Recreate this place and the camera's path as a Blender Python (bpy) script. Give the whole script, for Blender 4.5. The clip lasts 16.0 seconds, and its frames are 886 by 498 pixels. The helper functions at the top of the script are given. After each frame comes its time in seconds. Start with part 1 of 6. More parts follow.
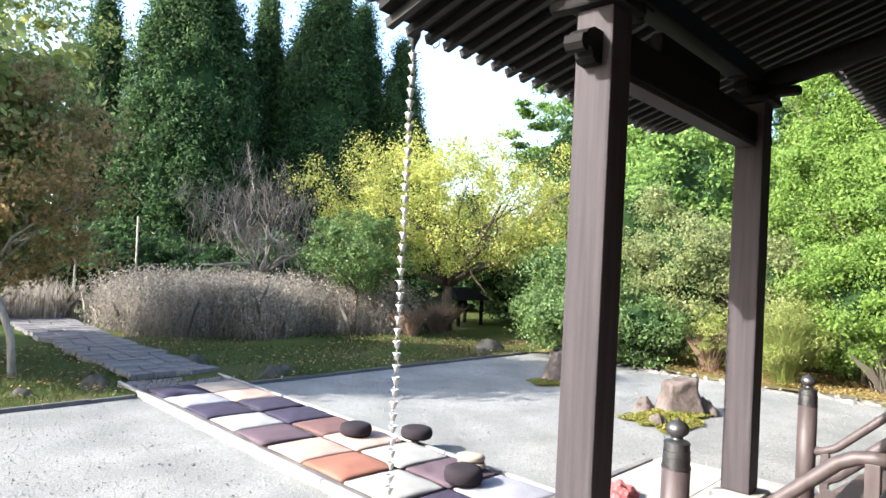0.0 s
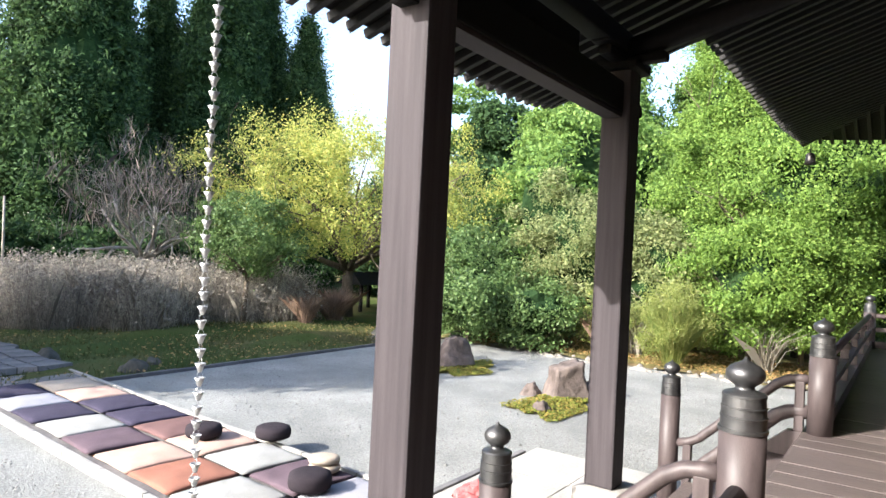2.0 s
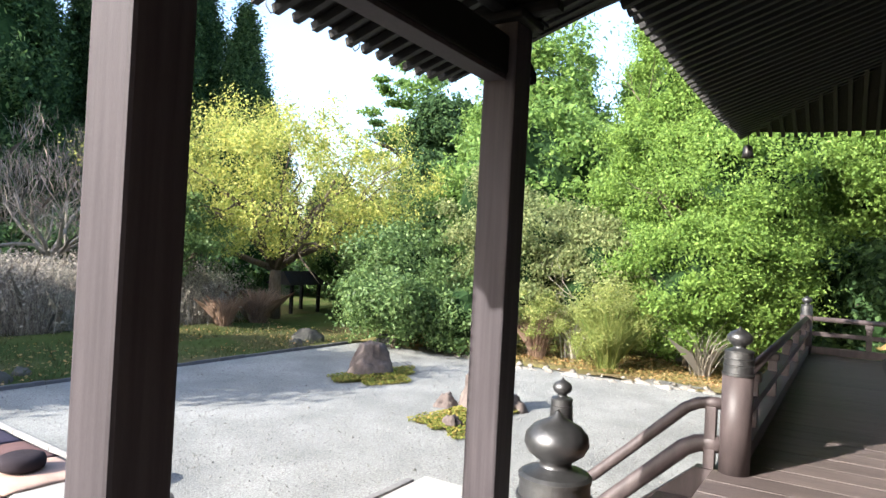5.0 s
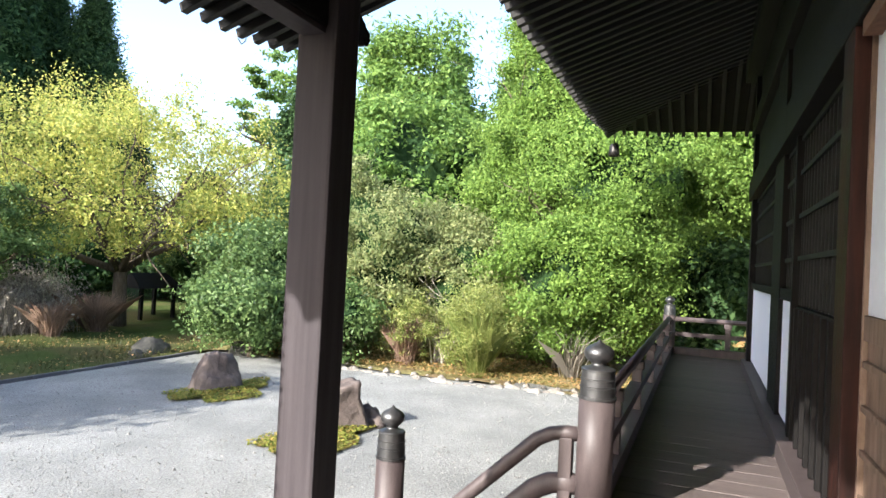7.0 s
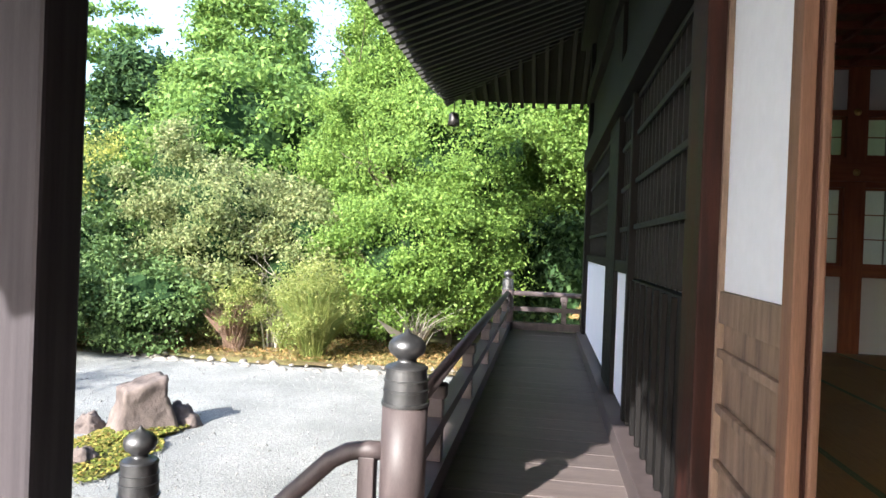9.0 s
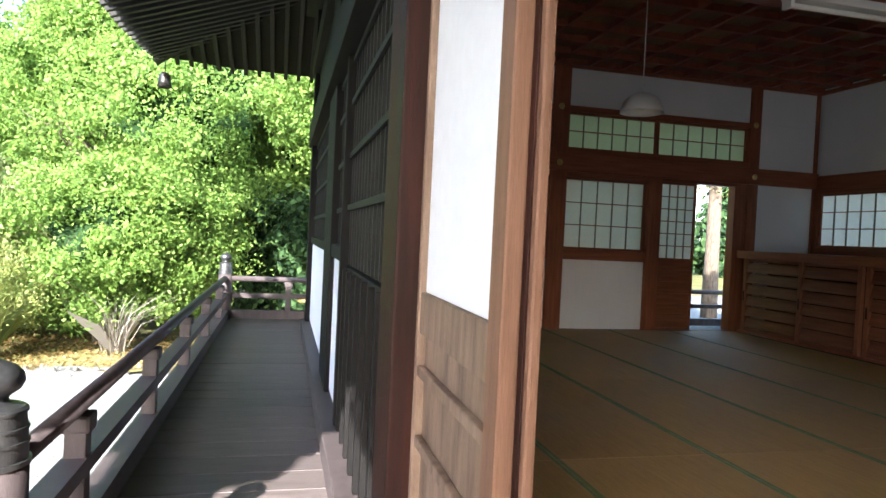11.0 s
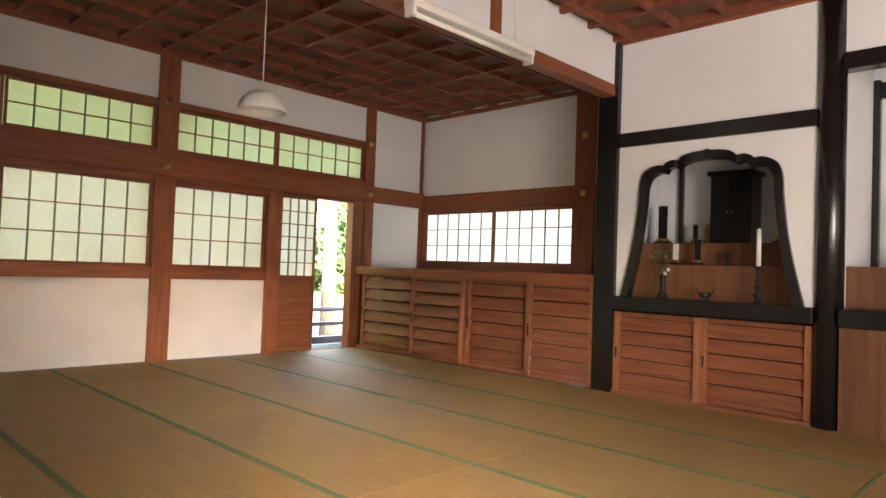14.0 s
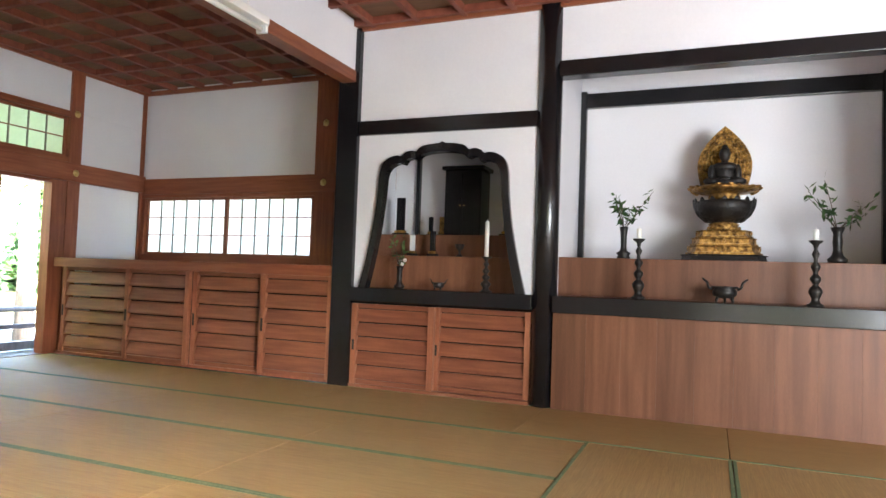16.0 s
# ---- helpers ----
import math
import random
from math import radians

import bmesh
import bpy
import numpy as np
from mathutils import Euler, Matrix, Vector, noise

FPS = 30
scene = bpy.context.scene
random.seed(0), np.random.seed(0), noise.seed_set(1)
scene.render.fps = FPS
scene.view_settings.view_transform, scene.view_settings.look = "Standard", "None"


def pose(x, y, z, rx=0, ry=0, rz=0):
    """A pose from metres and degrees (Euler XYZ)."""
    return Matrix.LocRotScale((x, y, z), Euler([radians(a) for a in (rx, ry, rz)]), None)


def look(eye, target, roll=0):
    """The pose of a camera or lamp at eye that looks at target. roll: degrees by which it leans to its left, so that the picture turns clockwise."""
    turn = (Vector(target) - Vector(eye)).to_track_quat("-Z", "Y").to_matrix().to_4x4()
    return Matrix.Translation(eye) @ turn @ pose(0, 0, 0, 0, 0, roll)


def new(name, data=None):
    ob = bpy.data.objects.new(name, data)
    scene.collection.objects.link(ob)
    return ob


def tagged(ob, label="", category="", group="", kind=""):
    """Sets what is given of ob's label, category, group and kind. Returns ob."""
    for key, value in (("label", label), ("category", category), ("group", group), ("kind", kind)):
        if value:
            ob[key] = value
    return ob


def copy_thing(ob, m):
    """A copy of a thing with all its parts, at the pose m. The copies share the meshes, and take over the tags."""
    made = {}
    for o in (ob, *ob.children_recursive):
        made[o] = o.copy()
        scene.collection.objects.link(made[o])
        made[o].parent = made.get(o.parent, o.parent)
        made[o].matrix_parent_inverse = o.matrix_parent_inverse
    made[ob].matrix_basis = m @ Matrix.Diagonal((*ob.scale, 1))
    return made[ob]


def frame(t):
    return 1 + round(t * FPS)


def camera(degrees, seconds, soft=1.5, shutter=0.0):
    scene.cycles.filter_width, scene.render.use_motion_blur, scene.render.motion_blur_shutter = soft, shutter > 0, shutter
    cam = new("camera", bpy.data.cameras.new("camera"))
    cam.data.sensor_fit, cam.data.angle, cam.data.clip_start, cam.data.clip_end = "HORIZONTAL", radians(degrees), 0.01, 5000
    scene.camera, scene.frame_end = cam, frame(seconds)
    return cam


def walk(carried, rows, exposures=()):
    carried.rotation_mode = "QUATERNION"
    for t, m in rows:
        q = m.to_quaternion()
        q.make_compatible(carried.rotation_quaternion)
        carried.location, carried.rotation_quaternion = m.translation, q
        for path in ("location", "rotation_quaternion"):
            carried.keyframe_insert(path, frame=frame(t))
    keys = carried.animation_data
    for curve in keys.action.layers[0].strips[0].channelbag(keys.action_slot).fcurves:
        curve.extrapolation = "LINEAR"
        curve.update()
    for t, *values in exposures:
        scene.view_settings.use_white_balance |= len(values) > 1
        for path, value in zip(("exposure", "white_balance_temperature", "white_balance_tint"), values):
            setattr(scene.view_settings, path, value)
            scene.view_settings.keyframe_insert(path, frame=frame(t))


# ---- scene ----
cam = camera(67.8, 16.0)
PATH = [
    (0, (1.354, 0.062, 1.14), (2.832, 1.409, 1.185), 3.0),
    (0.5, (1.556, 0.07, 1.135), (3.092, 1.35, 1.192), 2.5),
    (1, (1.788, 0.064, 1.129), (3.39, 1.261, 1.17), 2.3),
    (1.5, (2.057, 0.022, 1.142), (3.685, 1.183, 1.168), 3.7),
    (2, (2.257, -0.007, 1.141), (3.888, 1.151, 1.151), 2.8),
    (2.5, (2.531, 0.013, 1.13), (4.19, 1.131, 1.136), 2.7),
    (3, (2.779, 0.027, 1.126), (4.481, 1.077, 1.127), 3.1),
    (3.5, (2.985, 0.001, 1.121), (4.678, 1.065, 1.121), 2.3),
    (4, (3.161, -0.025, 1.125), (4.84, 1.062, 1.146), 1.9),
    (4.2, (3.237, -0.037, 1.135), (4.92, 1.043, 1.151), 2.3),
    (6.5, (4.225, -0.046, 1.117), (5.988, 0.898, 1.17), 2.7),
    (7, (4.484, 0.035, 1.136), (6.341, 0.776, 1.172), 2.9),
    (7.5, (4.719, 0.011, 1.122), (6.609, 0.665, 1.129), 2.6),
    (8, (4.907, 0.011, 1.131), (6.802, 0.65, 1.111), 1.9),
    (8.5, (5.085, 0.002, 1.119), (7.005, 0.564, 1.105), 2.1),
    (8.8, (5.19, 0.002, 1.128), (7.154, 0.38, 1.11), 1.9),
    (9, (5.255, -0.003, 1.122), (7.232, 0.303, 1.107), 2.2),
    (9.2, (5.318, -0.026, 1.126), (7.304, 0.205, 1.1), 2.3),
    (11.3, (5.869, -0.227, 1.148), (7.779, -0.818, 1.117), 2.6),
    (11.5, (5.925, -0.254, 1.142), (7.809, -0.925, 1.118), 2.5),
    (12, (6.029, -0.342, 1.133), (7.842, -1.186, 1.114), 2.8),
    (12.5, (6.206, -0.448, 1.123), (7.951, -1.425, 1.128), 2.5),
    (13, (6.311, -0.49, 1.115), (7.983, -1.588, 1.13), 2.9),
    (13.5, (6.334, -0.507, 1.128), (7.884, -1.771, 1.171), 2.6),
    (14, (6.386, -0.525, 1.125), (7.78, -1.958, 1.188), 2.1),
    (14.5, (6.449, -0.631, 1.099), (7.711, -2.181, 1.174), 2.4),
    (15, (6.502, -0.736, 1.084), (7.61, -2.398, 1.175), 1.9),
    (15.5, (6.496, -0.783, 1.077), (7.428, -2.55, 1.175), 1.5),
    (16, (6.497, -0.812, 1.067), (7.254, -2.661, 1.15), 2.0),
]

EXPOSURES = [(0.0, 2.22, 6350, 12), (1.5, 2.15, 6350, 12), (4.0, 2.16, 6350, 12), (8.0, 2.1, 6300, 12), (9.0, 2.4, 6150, 12), (11.5, 3.28, 6000, 11), (12.0, 3.38, 6200, 12), (12.5, 3.85, 6500, 14), (13.0, 4.4, 7000, 17), (13.5, 5.1, 7450, 18), (14.5, 5.55, 7600, 18), (15.5, 5.6, 7300, 16), (16.0, 5.9, 6200, 13)]
walk(cam, [(t, look(eye, target, roll)) for t, eye, target, roll in PATH], EXPOSURES)

# ---- light ----
SUN_ELEV, SUN_FROM = radians(30.4), Vector((-0.897, 0.44, 0.0)).normalized()
world = bpy.data.worlds.new("sky")
scene.world = world
world.use_nodes = True
wn = world.node_tree.nodes
sky = wn.new("ShaderNodeTexSky")
sky.sky_type = "NISHITA"
sky.sun_disc = False
sky.sun_elevation = SUN_ELEV
sky.sun_rotation = math.atan2(SUN_FROM.x, SUN_FROM.y)
sky.air_density, sky.dust_density, sky.ozone_density = 1.0, 2.0, 1.5
world.node_tree.links.new(sky.outputs[0], wn["Background"].inputs[0])
wn["Background"].inputs[1].default_value = 0.15
sun = new("sun", bpy.data.lights.new("sun", "SUN"))
sun.data.energy, sun.data.angle, sun.data.color = 3.7, radians(0.5), (1.0, 0.95, 0.86)
sun_dir = Vector((SUN_FROM.x * math.cos(SUN_ELEV), SUN_FROM.y * math.cos(SUN_ELEV), math.sin(SUN_ELEV)))
sun.matrix_world = look(sun_dir * 60, (0, 0, 0))


def sky_fill_lamp(x, y, z, tx, ty, tz, w, h, watts):
    """An added area lamp that stands in for sky light at a window."""
    l = bpy.data.lights.new("added_sky_fill", "AREA")
    l.shape, l.size, l.size_y, l.energy, l.color = "RECTANGLE", w, h, watts, (0.93, 0.97, 0.97)
    ob = new("added_sky_fill", l)
    ob.matrix_world = look((x, y, z), (tx, ty, tz))
    return ob


# ---- materials ----
def mat(name, c1, c2=None, scale=6.0, rough=0.6, bump=0.15, metal=0.0, stretch=(1, 1, 1), fine=60.0, rnd=0.0, spec=0.4, c3=None, rough2=None, grain=0.35):
    m = bpy.data.materials.new(name)
    m.use_nodes = True
    nt = m.node_tree
    n, l = nt.nodes, nt.links
    b = n["Principled BSDF"]
    b.inputs["Metallic"].default_value = metal
    b.inputs["Specular IOR Level"].default_value = spec
    co = n.new("ShaderNodeTexCoord")
    mp = n.new("ShaderNodeMapping")
    mp.inputs["Scale"].default_value = stretch
    l.new(co.outputs["Object"], mp.inputs[0])
    big = n.new("ShaderNodeTexNoise")
    big.inputs["Scale"].default_value = scale
    big.inputs["Detail"].default_value = 5
    l.new(mp.outputs[0], big.inputs[0])
    sm = n.new("ShaderNodeTexNoise")
    sm.inputs["Scale"].default_value = fine
    sm.inputs["Detail"].default_value = 4
    l.new(mp.outputs[0], sm.inputs[0])
    ramp = n.new("ShaderNodeValToRGB")
    c2 = c2 or tuple(c * 0.75 for c in c1)
    e = ramp.color_ramp.elements
    e[0].position, e[0].color = 0.32, (*c1, 1)
    e[1].position, e[1].color = 0.68, (*c2, 1)
    if c3:
        k = e.new(0.5)
        k.color = (*c3, 1)
    l.new(big.outputs[0], ramp.inputs[0])
    mul = n.new("ShaderNodeMixRGB")
    mul.blend_type = "MULTIPLY"
    mul.inputs[0].default_value = grain
    l.new(ramp.outputs[0], mul.inputs[1])
    r2 = n.new("ShaderNodeMapRange")
    r2.inputs[1].default_value, r2.inputs[2].default_value, r2.inputs[3].default_value, r2.inputs[4].default_value = 0.3, 0.7, 0.55, 1.3
    l.new(sm.outputs[0], r2.inputs[0])
    l.new(r2.outputs[0], mul.inputs[2])
    out = mul.outputs[0]
    if rnd:
        oi = n.new("ShaderNodeObjectInfo")
        hs = n.new("ShaderNodeHueSaturation")
        mr = n.new("ShaderNodeMapRange")
        mr.inputs[3].default_value, mr.inputs[4].default_value = 1 - rnd, 1 + rnd
        l.new(oi.outputs["Random"], mr.inputs[0])
        l.new(mr.outputs[0], hs.inputs["Value"])
        l.new(out, hs.inputs["Color"])
        out = hs.outputs[0]
    l.new(out, b.inputs["Base Color"])
    rr = n.new("ShaderNodeMapRange")
    rr.inputs[3].default_value, rr.inputs[4].default_value = rough, rough2 if rough2 is not None else min(1.0, rough + 0.15)
    l.new(big.outputs[0], rr.inputs[0])
    l.new(rr.outputs[0], b.inputs["Roughness"])
    if bump:
        bp = n.new("ShaderNodeBump")
        bp.inputs["Strength"].default_value = bump
        bp.inputs["Distance"].default_value = 0.02
        l.new(sm.outputs[0], bp.inputs["Height"])
        l.new(bp.outputs[0], b.inputs["Normal"])
    return m


def leaf_mat(name, c1, c2, c3, through_light=0.35, rough=0.45):
    m = bpy.data.materials.new(name)
    m.use_nodes = True
    n, l = m.node_tree.nodes, m.node_tree.links
    b = n["Principled BSDF"]
    b.inputs["Roughness"].default_value = rough
    b.inputs["Specular IOR Level"].default_value = 0.2
    g = n.new("ShaderNodeNewGeometry")
    ramp = n.new("ShaderNodeValToRGB")
    e = ramp.color_ramp.elements
    e[0].color, e[1].color = (*c1, 1), (*c3, 1)
    k = e.new(0.5)
    k.color = (*c2, 1)
    l.new(g.outputs["Random Per Island"], ramp.inputs[0])
    l.new(ramp.outputs[0], b.inputs["Base Color"])
    tr = n.new("ShaderNodeBsdfTranslucent")
    hs = n.new("ShaderNodeHueSaturation")
    hs.inputs["Value"].default_value = 1.3
    hs.inputs["Hue"].default_value = 0.49
    l.new(ramp.outputs[0], hs.inputs["Color"])
    l.new(hs.outputs[0], tr.inputs[0])
    mx = n.new("ShaderNodeMixShader")
    mx.inputs[0].default_value = through_light
    l.new(b.outputs[0], mx.inputs[1])
    l.new(tr.outputs[0], mx.inputs[2])
    l.new(mx.outputs[0], n["Material Output"].inputs[0])
    return m


def paper_mat(name, c, part_through):
    m = bpy.data.materials.new(name)
    m.use_nodes = True
    n, l = m.node_tree.nodes, m.node_tree.links
    b = n["Principled BSDF"]
    b.inputs["Base Color"].default_value = (*c, 1)
    b.inputs["Roughness"].default_value = 0.9
    b.inputs["Specular IOR Level"].default_value = 0.1
    co = n.new("ShaderNodeTexCoord")
    no = n.new("ShaderNodeTexNoise")
    no.inputs["Scale"].default_value = 25
    l.new(co.outputs["Object"], no.inputs[0])
    rp = n.new("ShaderNodeMixRGB")
    rp.blend_type = "MIX"
    rp.inputs[1].default_value = (*c, 1)
    rp.inputs[2].default_value = (*[v * 0.9 for v in c], 1)
    l.new(no.outputs[0], rp.inputs[0])
    l.new(rp.outputs[0], b.inputs["Base Color"])
    tr = n.new("ShaderNodeBsdfTranslucent")
    l.new(rp.outputs[0], tr.inputs[0])
    mx = n.new("ShaderNodeMixShader")
    mx.inputs[0].default_value = part_through
    l.new(b.outputs[0], mx.inputs[1])
    l.new(tr.outputs[0], mx.inputs[2])
    l.new(mx.outputs[0], n["Material Output"].inputs[0])
    return m


# dark wood, pushed near black so its colour carries the eave shade too
M_DARKWOOD = mat("dark_wood_shade_deepened", (0.004, 0.0034, 0.0032), (0.0075, 0.0062, 0.0058), 3, 0.6, 0.25, stretch=(9, 9, 0.7), spec=0.18)
M_PILLAR = mat("weathered_pillar_wood", (0.035, 0.03, 0.033), (0.056, 0.048, 0.052), 3, 0.6, 0.12, stretch=(9, 9, 0.4), spec=0.2, grain=0.25)
M_RAIL = mat("painted_rail_wood", (0.045, 0.034, 0.034), (0.076, 0.059, 0.058), 4, 0.45, 0.05, stretch=(6, 6, 1.2), fine=60)
M_DECK = mat("veranda_plank_wood", (0.075, 0.06, 0.057), (0.13, 0.104, 0.097), 3, 0.42, 0.2, stretch=(9, 0.8, 9), rnd=0.15)
M_BRONZE = mat("weathered_bronze", (0.075, 0.076, 0.08), (0.13, 0.13, 0.13), 9, 0.36, 0.1, metal=0.85, fine=35)
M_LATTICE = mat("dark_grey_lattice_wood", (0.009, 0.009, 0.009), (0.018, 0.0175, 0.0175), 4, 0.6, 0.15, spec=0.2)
M_REDWOOD = mat("reddish_interior_wood", (0.21, 0.06, 0.027), (0.3, 0.1, 0.045), 3, 0.4, 0.12, stretch=(9, 9, 0.7), rnd=0.06)
M_REDWOOD_X = mat("reddish_wood_grain_x", (0.21, 0.06, 0.027), (0.3, 0.1, 0.045), 3, 0.4, 0.1, stretch=(0.7, 9, 9), rnd=0.06)
M_REDWOOD_Y = mat("reddish_wood_grain_y", (0.21, 0.06, 0.027), (0.3, 0.1, 0.045), 3, 0.4, 0.1, stretch=(9, 0.7, 9), rnd=0.06)
M_PANELWOOD_Y = mat("door_foot_panel_wood", (0.17, 0.052, 0.026), (0.26, 0.095, 0.045), 3, 0.42, 0.1, stretch=(8, 0.7, 9), rnd=0.08)
M_JAMB = mat("planed_jamb_wood", (0.115, 0.06, 0.038), (0.185, 0.1, 0.064), 3, 0.5, 0.12, stretch=(12, 12, 0.6), spec=0.2)
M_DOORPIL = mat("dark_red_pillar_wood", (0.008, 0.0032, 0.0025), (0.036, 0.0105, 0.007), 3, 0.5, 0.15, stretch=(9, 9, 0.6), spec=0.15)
M_PANELWOOD = mat("cupboard_panel_wood", (0.17, 0.052, 0.026), (0.26, 0.095, 0.045), 3, 0.42, 0.1, stretch=(0.7, 8, 9), rnd=0.08)
M_ALTARWOOD = mat("altar_board_wood", (0.14, 0.055, 0.027), (0.21, 0.09, 0.046), 2.5, 0.4, 0.08, stretch=(8, 8, 0.5), rnd=0.16)
M_WEATHERBOARD = mat("weathered_door_board", (0.1, 0.062, 0.042), (0.23, 0.16, 0.115), 3.5, 0.6, 0.2, stretch=(7, 7, 0.9))
M_LACQUER = mat("black_lacquer", (0.008, 0.008, 0.009), (0.013, 0.012, 0.013), 4, 0.16, 0.03, fine=12, spec=0.6, rough2=0.26)
M_STILE = mat("cupboard_stile_wood", (0.25, 0.085, 0.04), (0.34, 0.13, 0.065), 3, 0.4, 0.1, stretch=(8, 8, 0.7), rnd=0.08)
M_CEIL = mat("coffer_ceiling_wood", (0.185, 0.05, 0.028), (0.265, 0.082, 0.046), 4, 0.5, 0.1, stretch=(3, 3, 3))
M_CEILBOARD = mat("ceiling_board", (0.15, 0.078, 0.037), (0.21, 0.112, 0.056), 4, 0.55, 0.08, stretch=(1, 6, 1))
M_PLASTER = mat("white_plaster", (0.73, 0.725, 0.755), (0.79, 0.785, 0.81), 0.8, 0.85, 0.02, fine=50, spec=0.2, grain=0.04)
M_TATAMI = mat("tatami_straw", (0.33, 0.197, 0.072), (0.415, 0.262, 0.097), 3, 0.6, 0.12, stretch=(1, 40, 1), fine=12, rnd=0.08)
M_TATAMI_Y = mat("tatami_straw_turned", (0.33, 0.197, 0.072), (0.415, 0.262, 0.097), 3, 0.6, 0.12, stretch=(40, 1, 1), fine=12, rnd=0.08)
M_GREENEDGE = mat("green_cloth_edge", (0.12, 0.165, 0.075), (0.17, 0.21, 0.1), 20, 0.75, 0.1)
M_TILE = mat("grey_roof_tile", (0.09, 0.09, 0.095), (0.15, 0.15, 0.155), 5, 0.45, 0.15, rnd=0.15)
# rafter colour near black: the deep shade under the eaves is in it
M_RAFTER = mat("rafter_wood_eave_shade", (0.004, 0.0034, 0.0031), (0.008, 0.0067, 0.006), 4, 0.6, 0.2, stretch=(4, 1, 4), rnd=0.2)
M_GRAVEL = mat("pale_raked_gravel", (0.175, 0.18, 0.172), (0.25, 0.255, 0.242), 1.2, 0.95, 0.7, fine=55, spec=0.1, grain=0.75)
M_MOSS = mat("moss_ground", (0.03, 0.05, 0.014), (0.085, 0.075, 0.035), 0.5, 0.95, 0.9, fine=18, spec=0.05, c3=(0.05, 0.07, 0.02))
M_LITTER = mat("leaf_litter_ground", (0.085, 0.065, 0.035), (0.17, 0.115, 0.06), 1.0, 0.95, 1.0, fine=25, spec=0.05, c3=(0.12, 0.13, 0.045))
M_STRAW = mat("straw_strewn_earth", (0.17, 0.125, 0.07), (0.29, 0.225, 0.125), 1.3, 0.95, 1.0, fine=30, spec=0.05, c3=(0.19, 0.18, 0.075))
M_STONE = mat("garden_rock", (0.075, 0.06, 0.054), (0.165, 0.135, 0.12), 3, 0.9, 0.8, fine=16, spec=0.15)
M_DARKSTONE = mat("dark_mossy_stone", (0.045, 0.045, 0.04), (0.1, 0.095, 0.08), 4, 0.9, 0.6, fine=18, spec=0.15)
M_SLAB = mat("pale_paving_stone", (0.25, 0.242, 0.225), (0.35, 0.338, 0.315), 2.5, 0.85, 0.3, fine=60, rnd=0.1)
M_PATH = mat("grey_path_stone", (0.085, 0.083, 0.09), (0.165, 0.158, 0.155), 2.0, 0.9, 0.6, fine=22, rnd=0.18)
M_WHITECLAY = mat("white_ceramic", (0.75, 0.74, 0.72), (0.8, 0.79, 0.77), 6, 0.35, 0.02, grain=0.04)
M_CANDLE = mat("candle_wax", (0.8, 0.78, 0.72), (0.84, 0.82, 0.77), 6, 0.5, 0.02, grain=0.05)
M_GOLD = mat("worn_gilding", (0.62, 0.36, 0.1), (0.1, 0.05, 0.016), 26, 0.34, 0.5, metal=0.85, fine=70, grain=0.7)
M_BLACKMETAL = mat("dark_bronze", (0.02, 0.019, 0.018), (0.045, 0.04, 0.035), 10, 0.35, 0.1, metal=0.6, fine=40)
M_BRASS = mat("brass_nail_cover", (0.6, 0.43, 0.16), (0.7, 0.52, 0.22), 10, 0.3, 0.05, metal=1.0)
# paled to imitate bars that show only faintly through backlit paper
M_PALEMUNTIN = mat("muntin_wood_backlit_pale", (0.2, 0.195, 0.15), (0.27, 0.26, 0.2), 6, 0.6, 0.05)
M_PAPER = paper_mat("shoji_paper", (0.84, 0.85, 0.80), 0.45)
# green cast of light from the trees, put into the paper's colour
M_PAPERGREEN = paper_mat("transom_paper_tree_tint", (0.74, 0.81, 0.66), 0.48)
# white paper tinted blue: the sky's cool light is put into its colour
M_PAPERPANEL = paper_mat("door_paper_sky_tint", (0.77, 0.80, 0.86), 0.15)
M_TRUNK = mat("tree_bark", (0.07, 0.05, 0.035), (0.14, 0.11, 0.08), 6, 0.9, 0.8, stretch=(4, 4, 1), fine=25)
M_PALEBARK = mat("pale_bark", (0.25, 0.22, 0.18), (0.4, 0.36, 0.31), 6, 0.9, 0.6, stretch=(3, 3, 1), fine=25)
# dark green of the solid crown cores, standing for shade between leaves
M_SHADEFOLIAGE = mat("crown_core_painted_shade", (0.012, 0.028, 0.01), (0.025, 0.05, 0.018), 4, 0.95, 0.9, fine=14, spec=0.05)
L_CEDAR = leaf_mat("cedar_foliage", (0.016, 0.038, 0.018), (0.042, 0.086, 0.03), (0.08, 0.145, 0.05), 0.35, 0.8)
L_HINOKI = leaf_mat("cypress_foliage", (0.06, 0.12, 0.03), (0.125, 0.22, 0.05), (0.2, 0.3, 0.075), 0.38, 0.6)
L_BROAD = leaf_mat("broadleaf_foliage", (0.08, 0.145, 0.032), (0.15, 0.25, 0.05), (0.22, 0.325, 0.075), 0.42, 0.6)
L_DARKBUSH = leaf_mat("glossy_bush_leaf", (0.045, 0.085, 0.028), (0.095, 0.16, 0.05), (0.165, 0.24, 0.085), 0.35, 0.45)
L_OLIVE = leaf_mat("olive_grey_leaf", (0.1, 0.135, 0.05), (0.19, 0.23, 0.09), (0.285, 0.3, 0.135), 0.4, 0.6)
L_YELLOW = leaf_mat("autumn_yellow_leaf", (0.16, 0.22, 0.055), (0.34, 0.38, 0.09), (0.54, 0.5, 0.14), 0.45)
L_ORANGE = leaf_mat("autumn_orange_leaf", (0.15, 0.15, 0.05), (0.27, 0.2, 0.08), (0.4, 0.24, 0.11), 0.4)
L_YGREEN = leaf_mat("yellow_green_leaf", (0.13, 0.18, 0.05), (0.22, 0.27, 0.075), (0.34, 0.34, 0.12), 0.4)
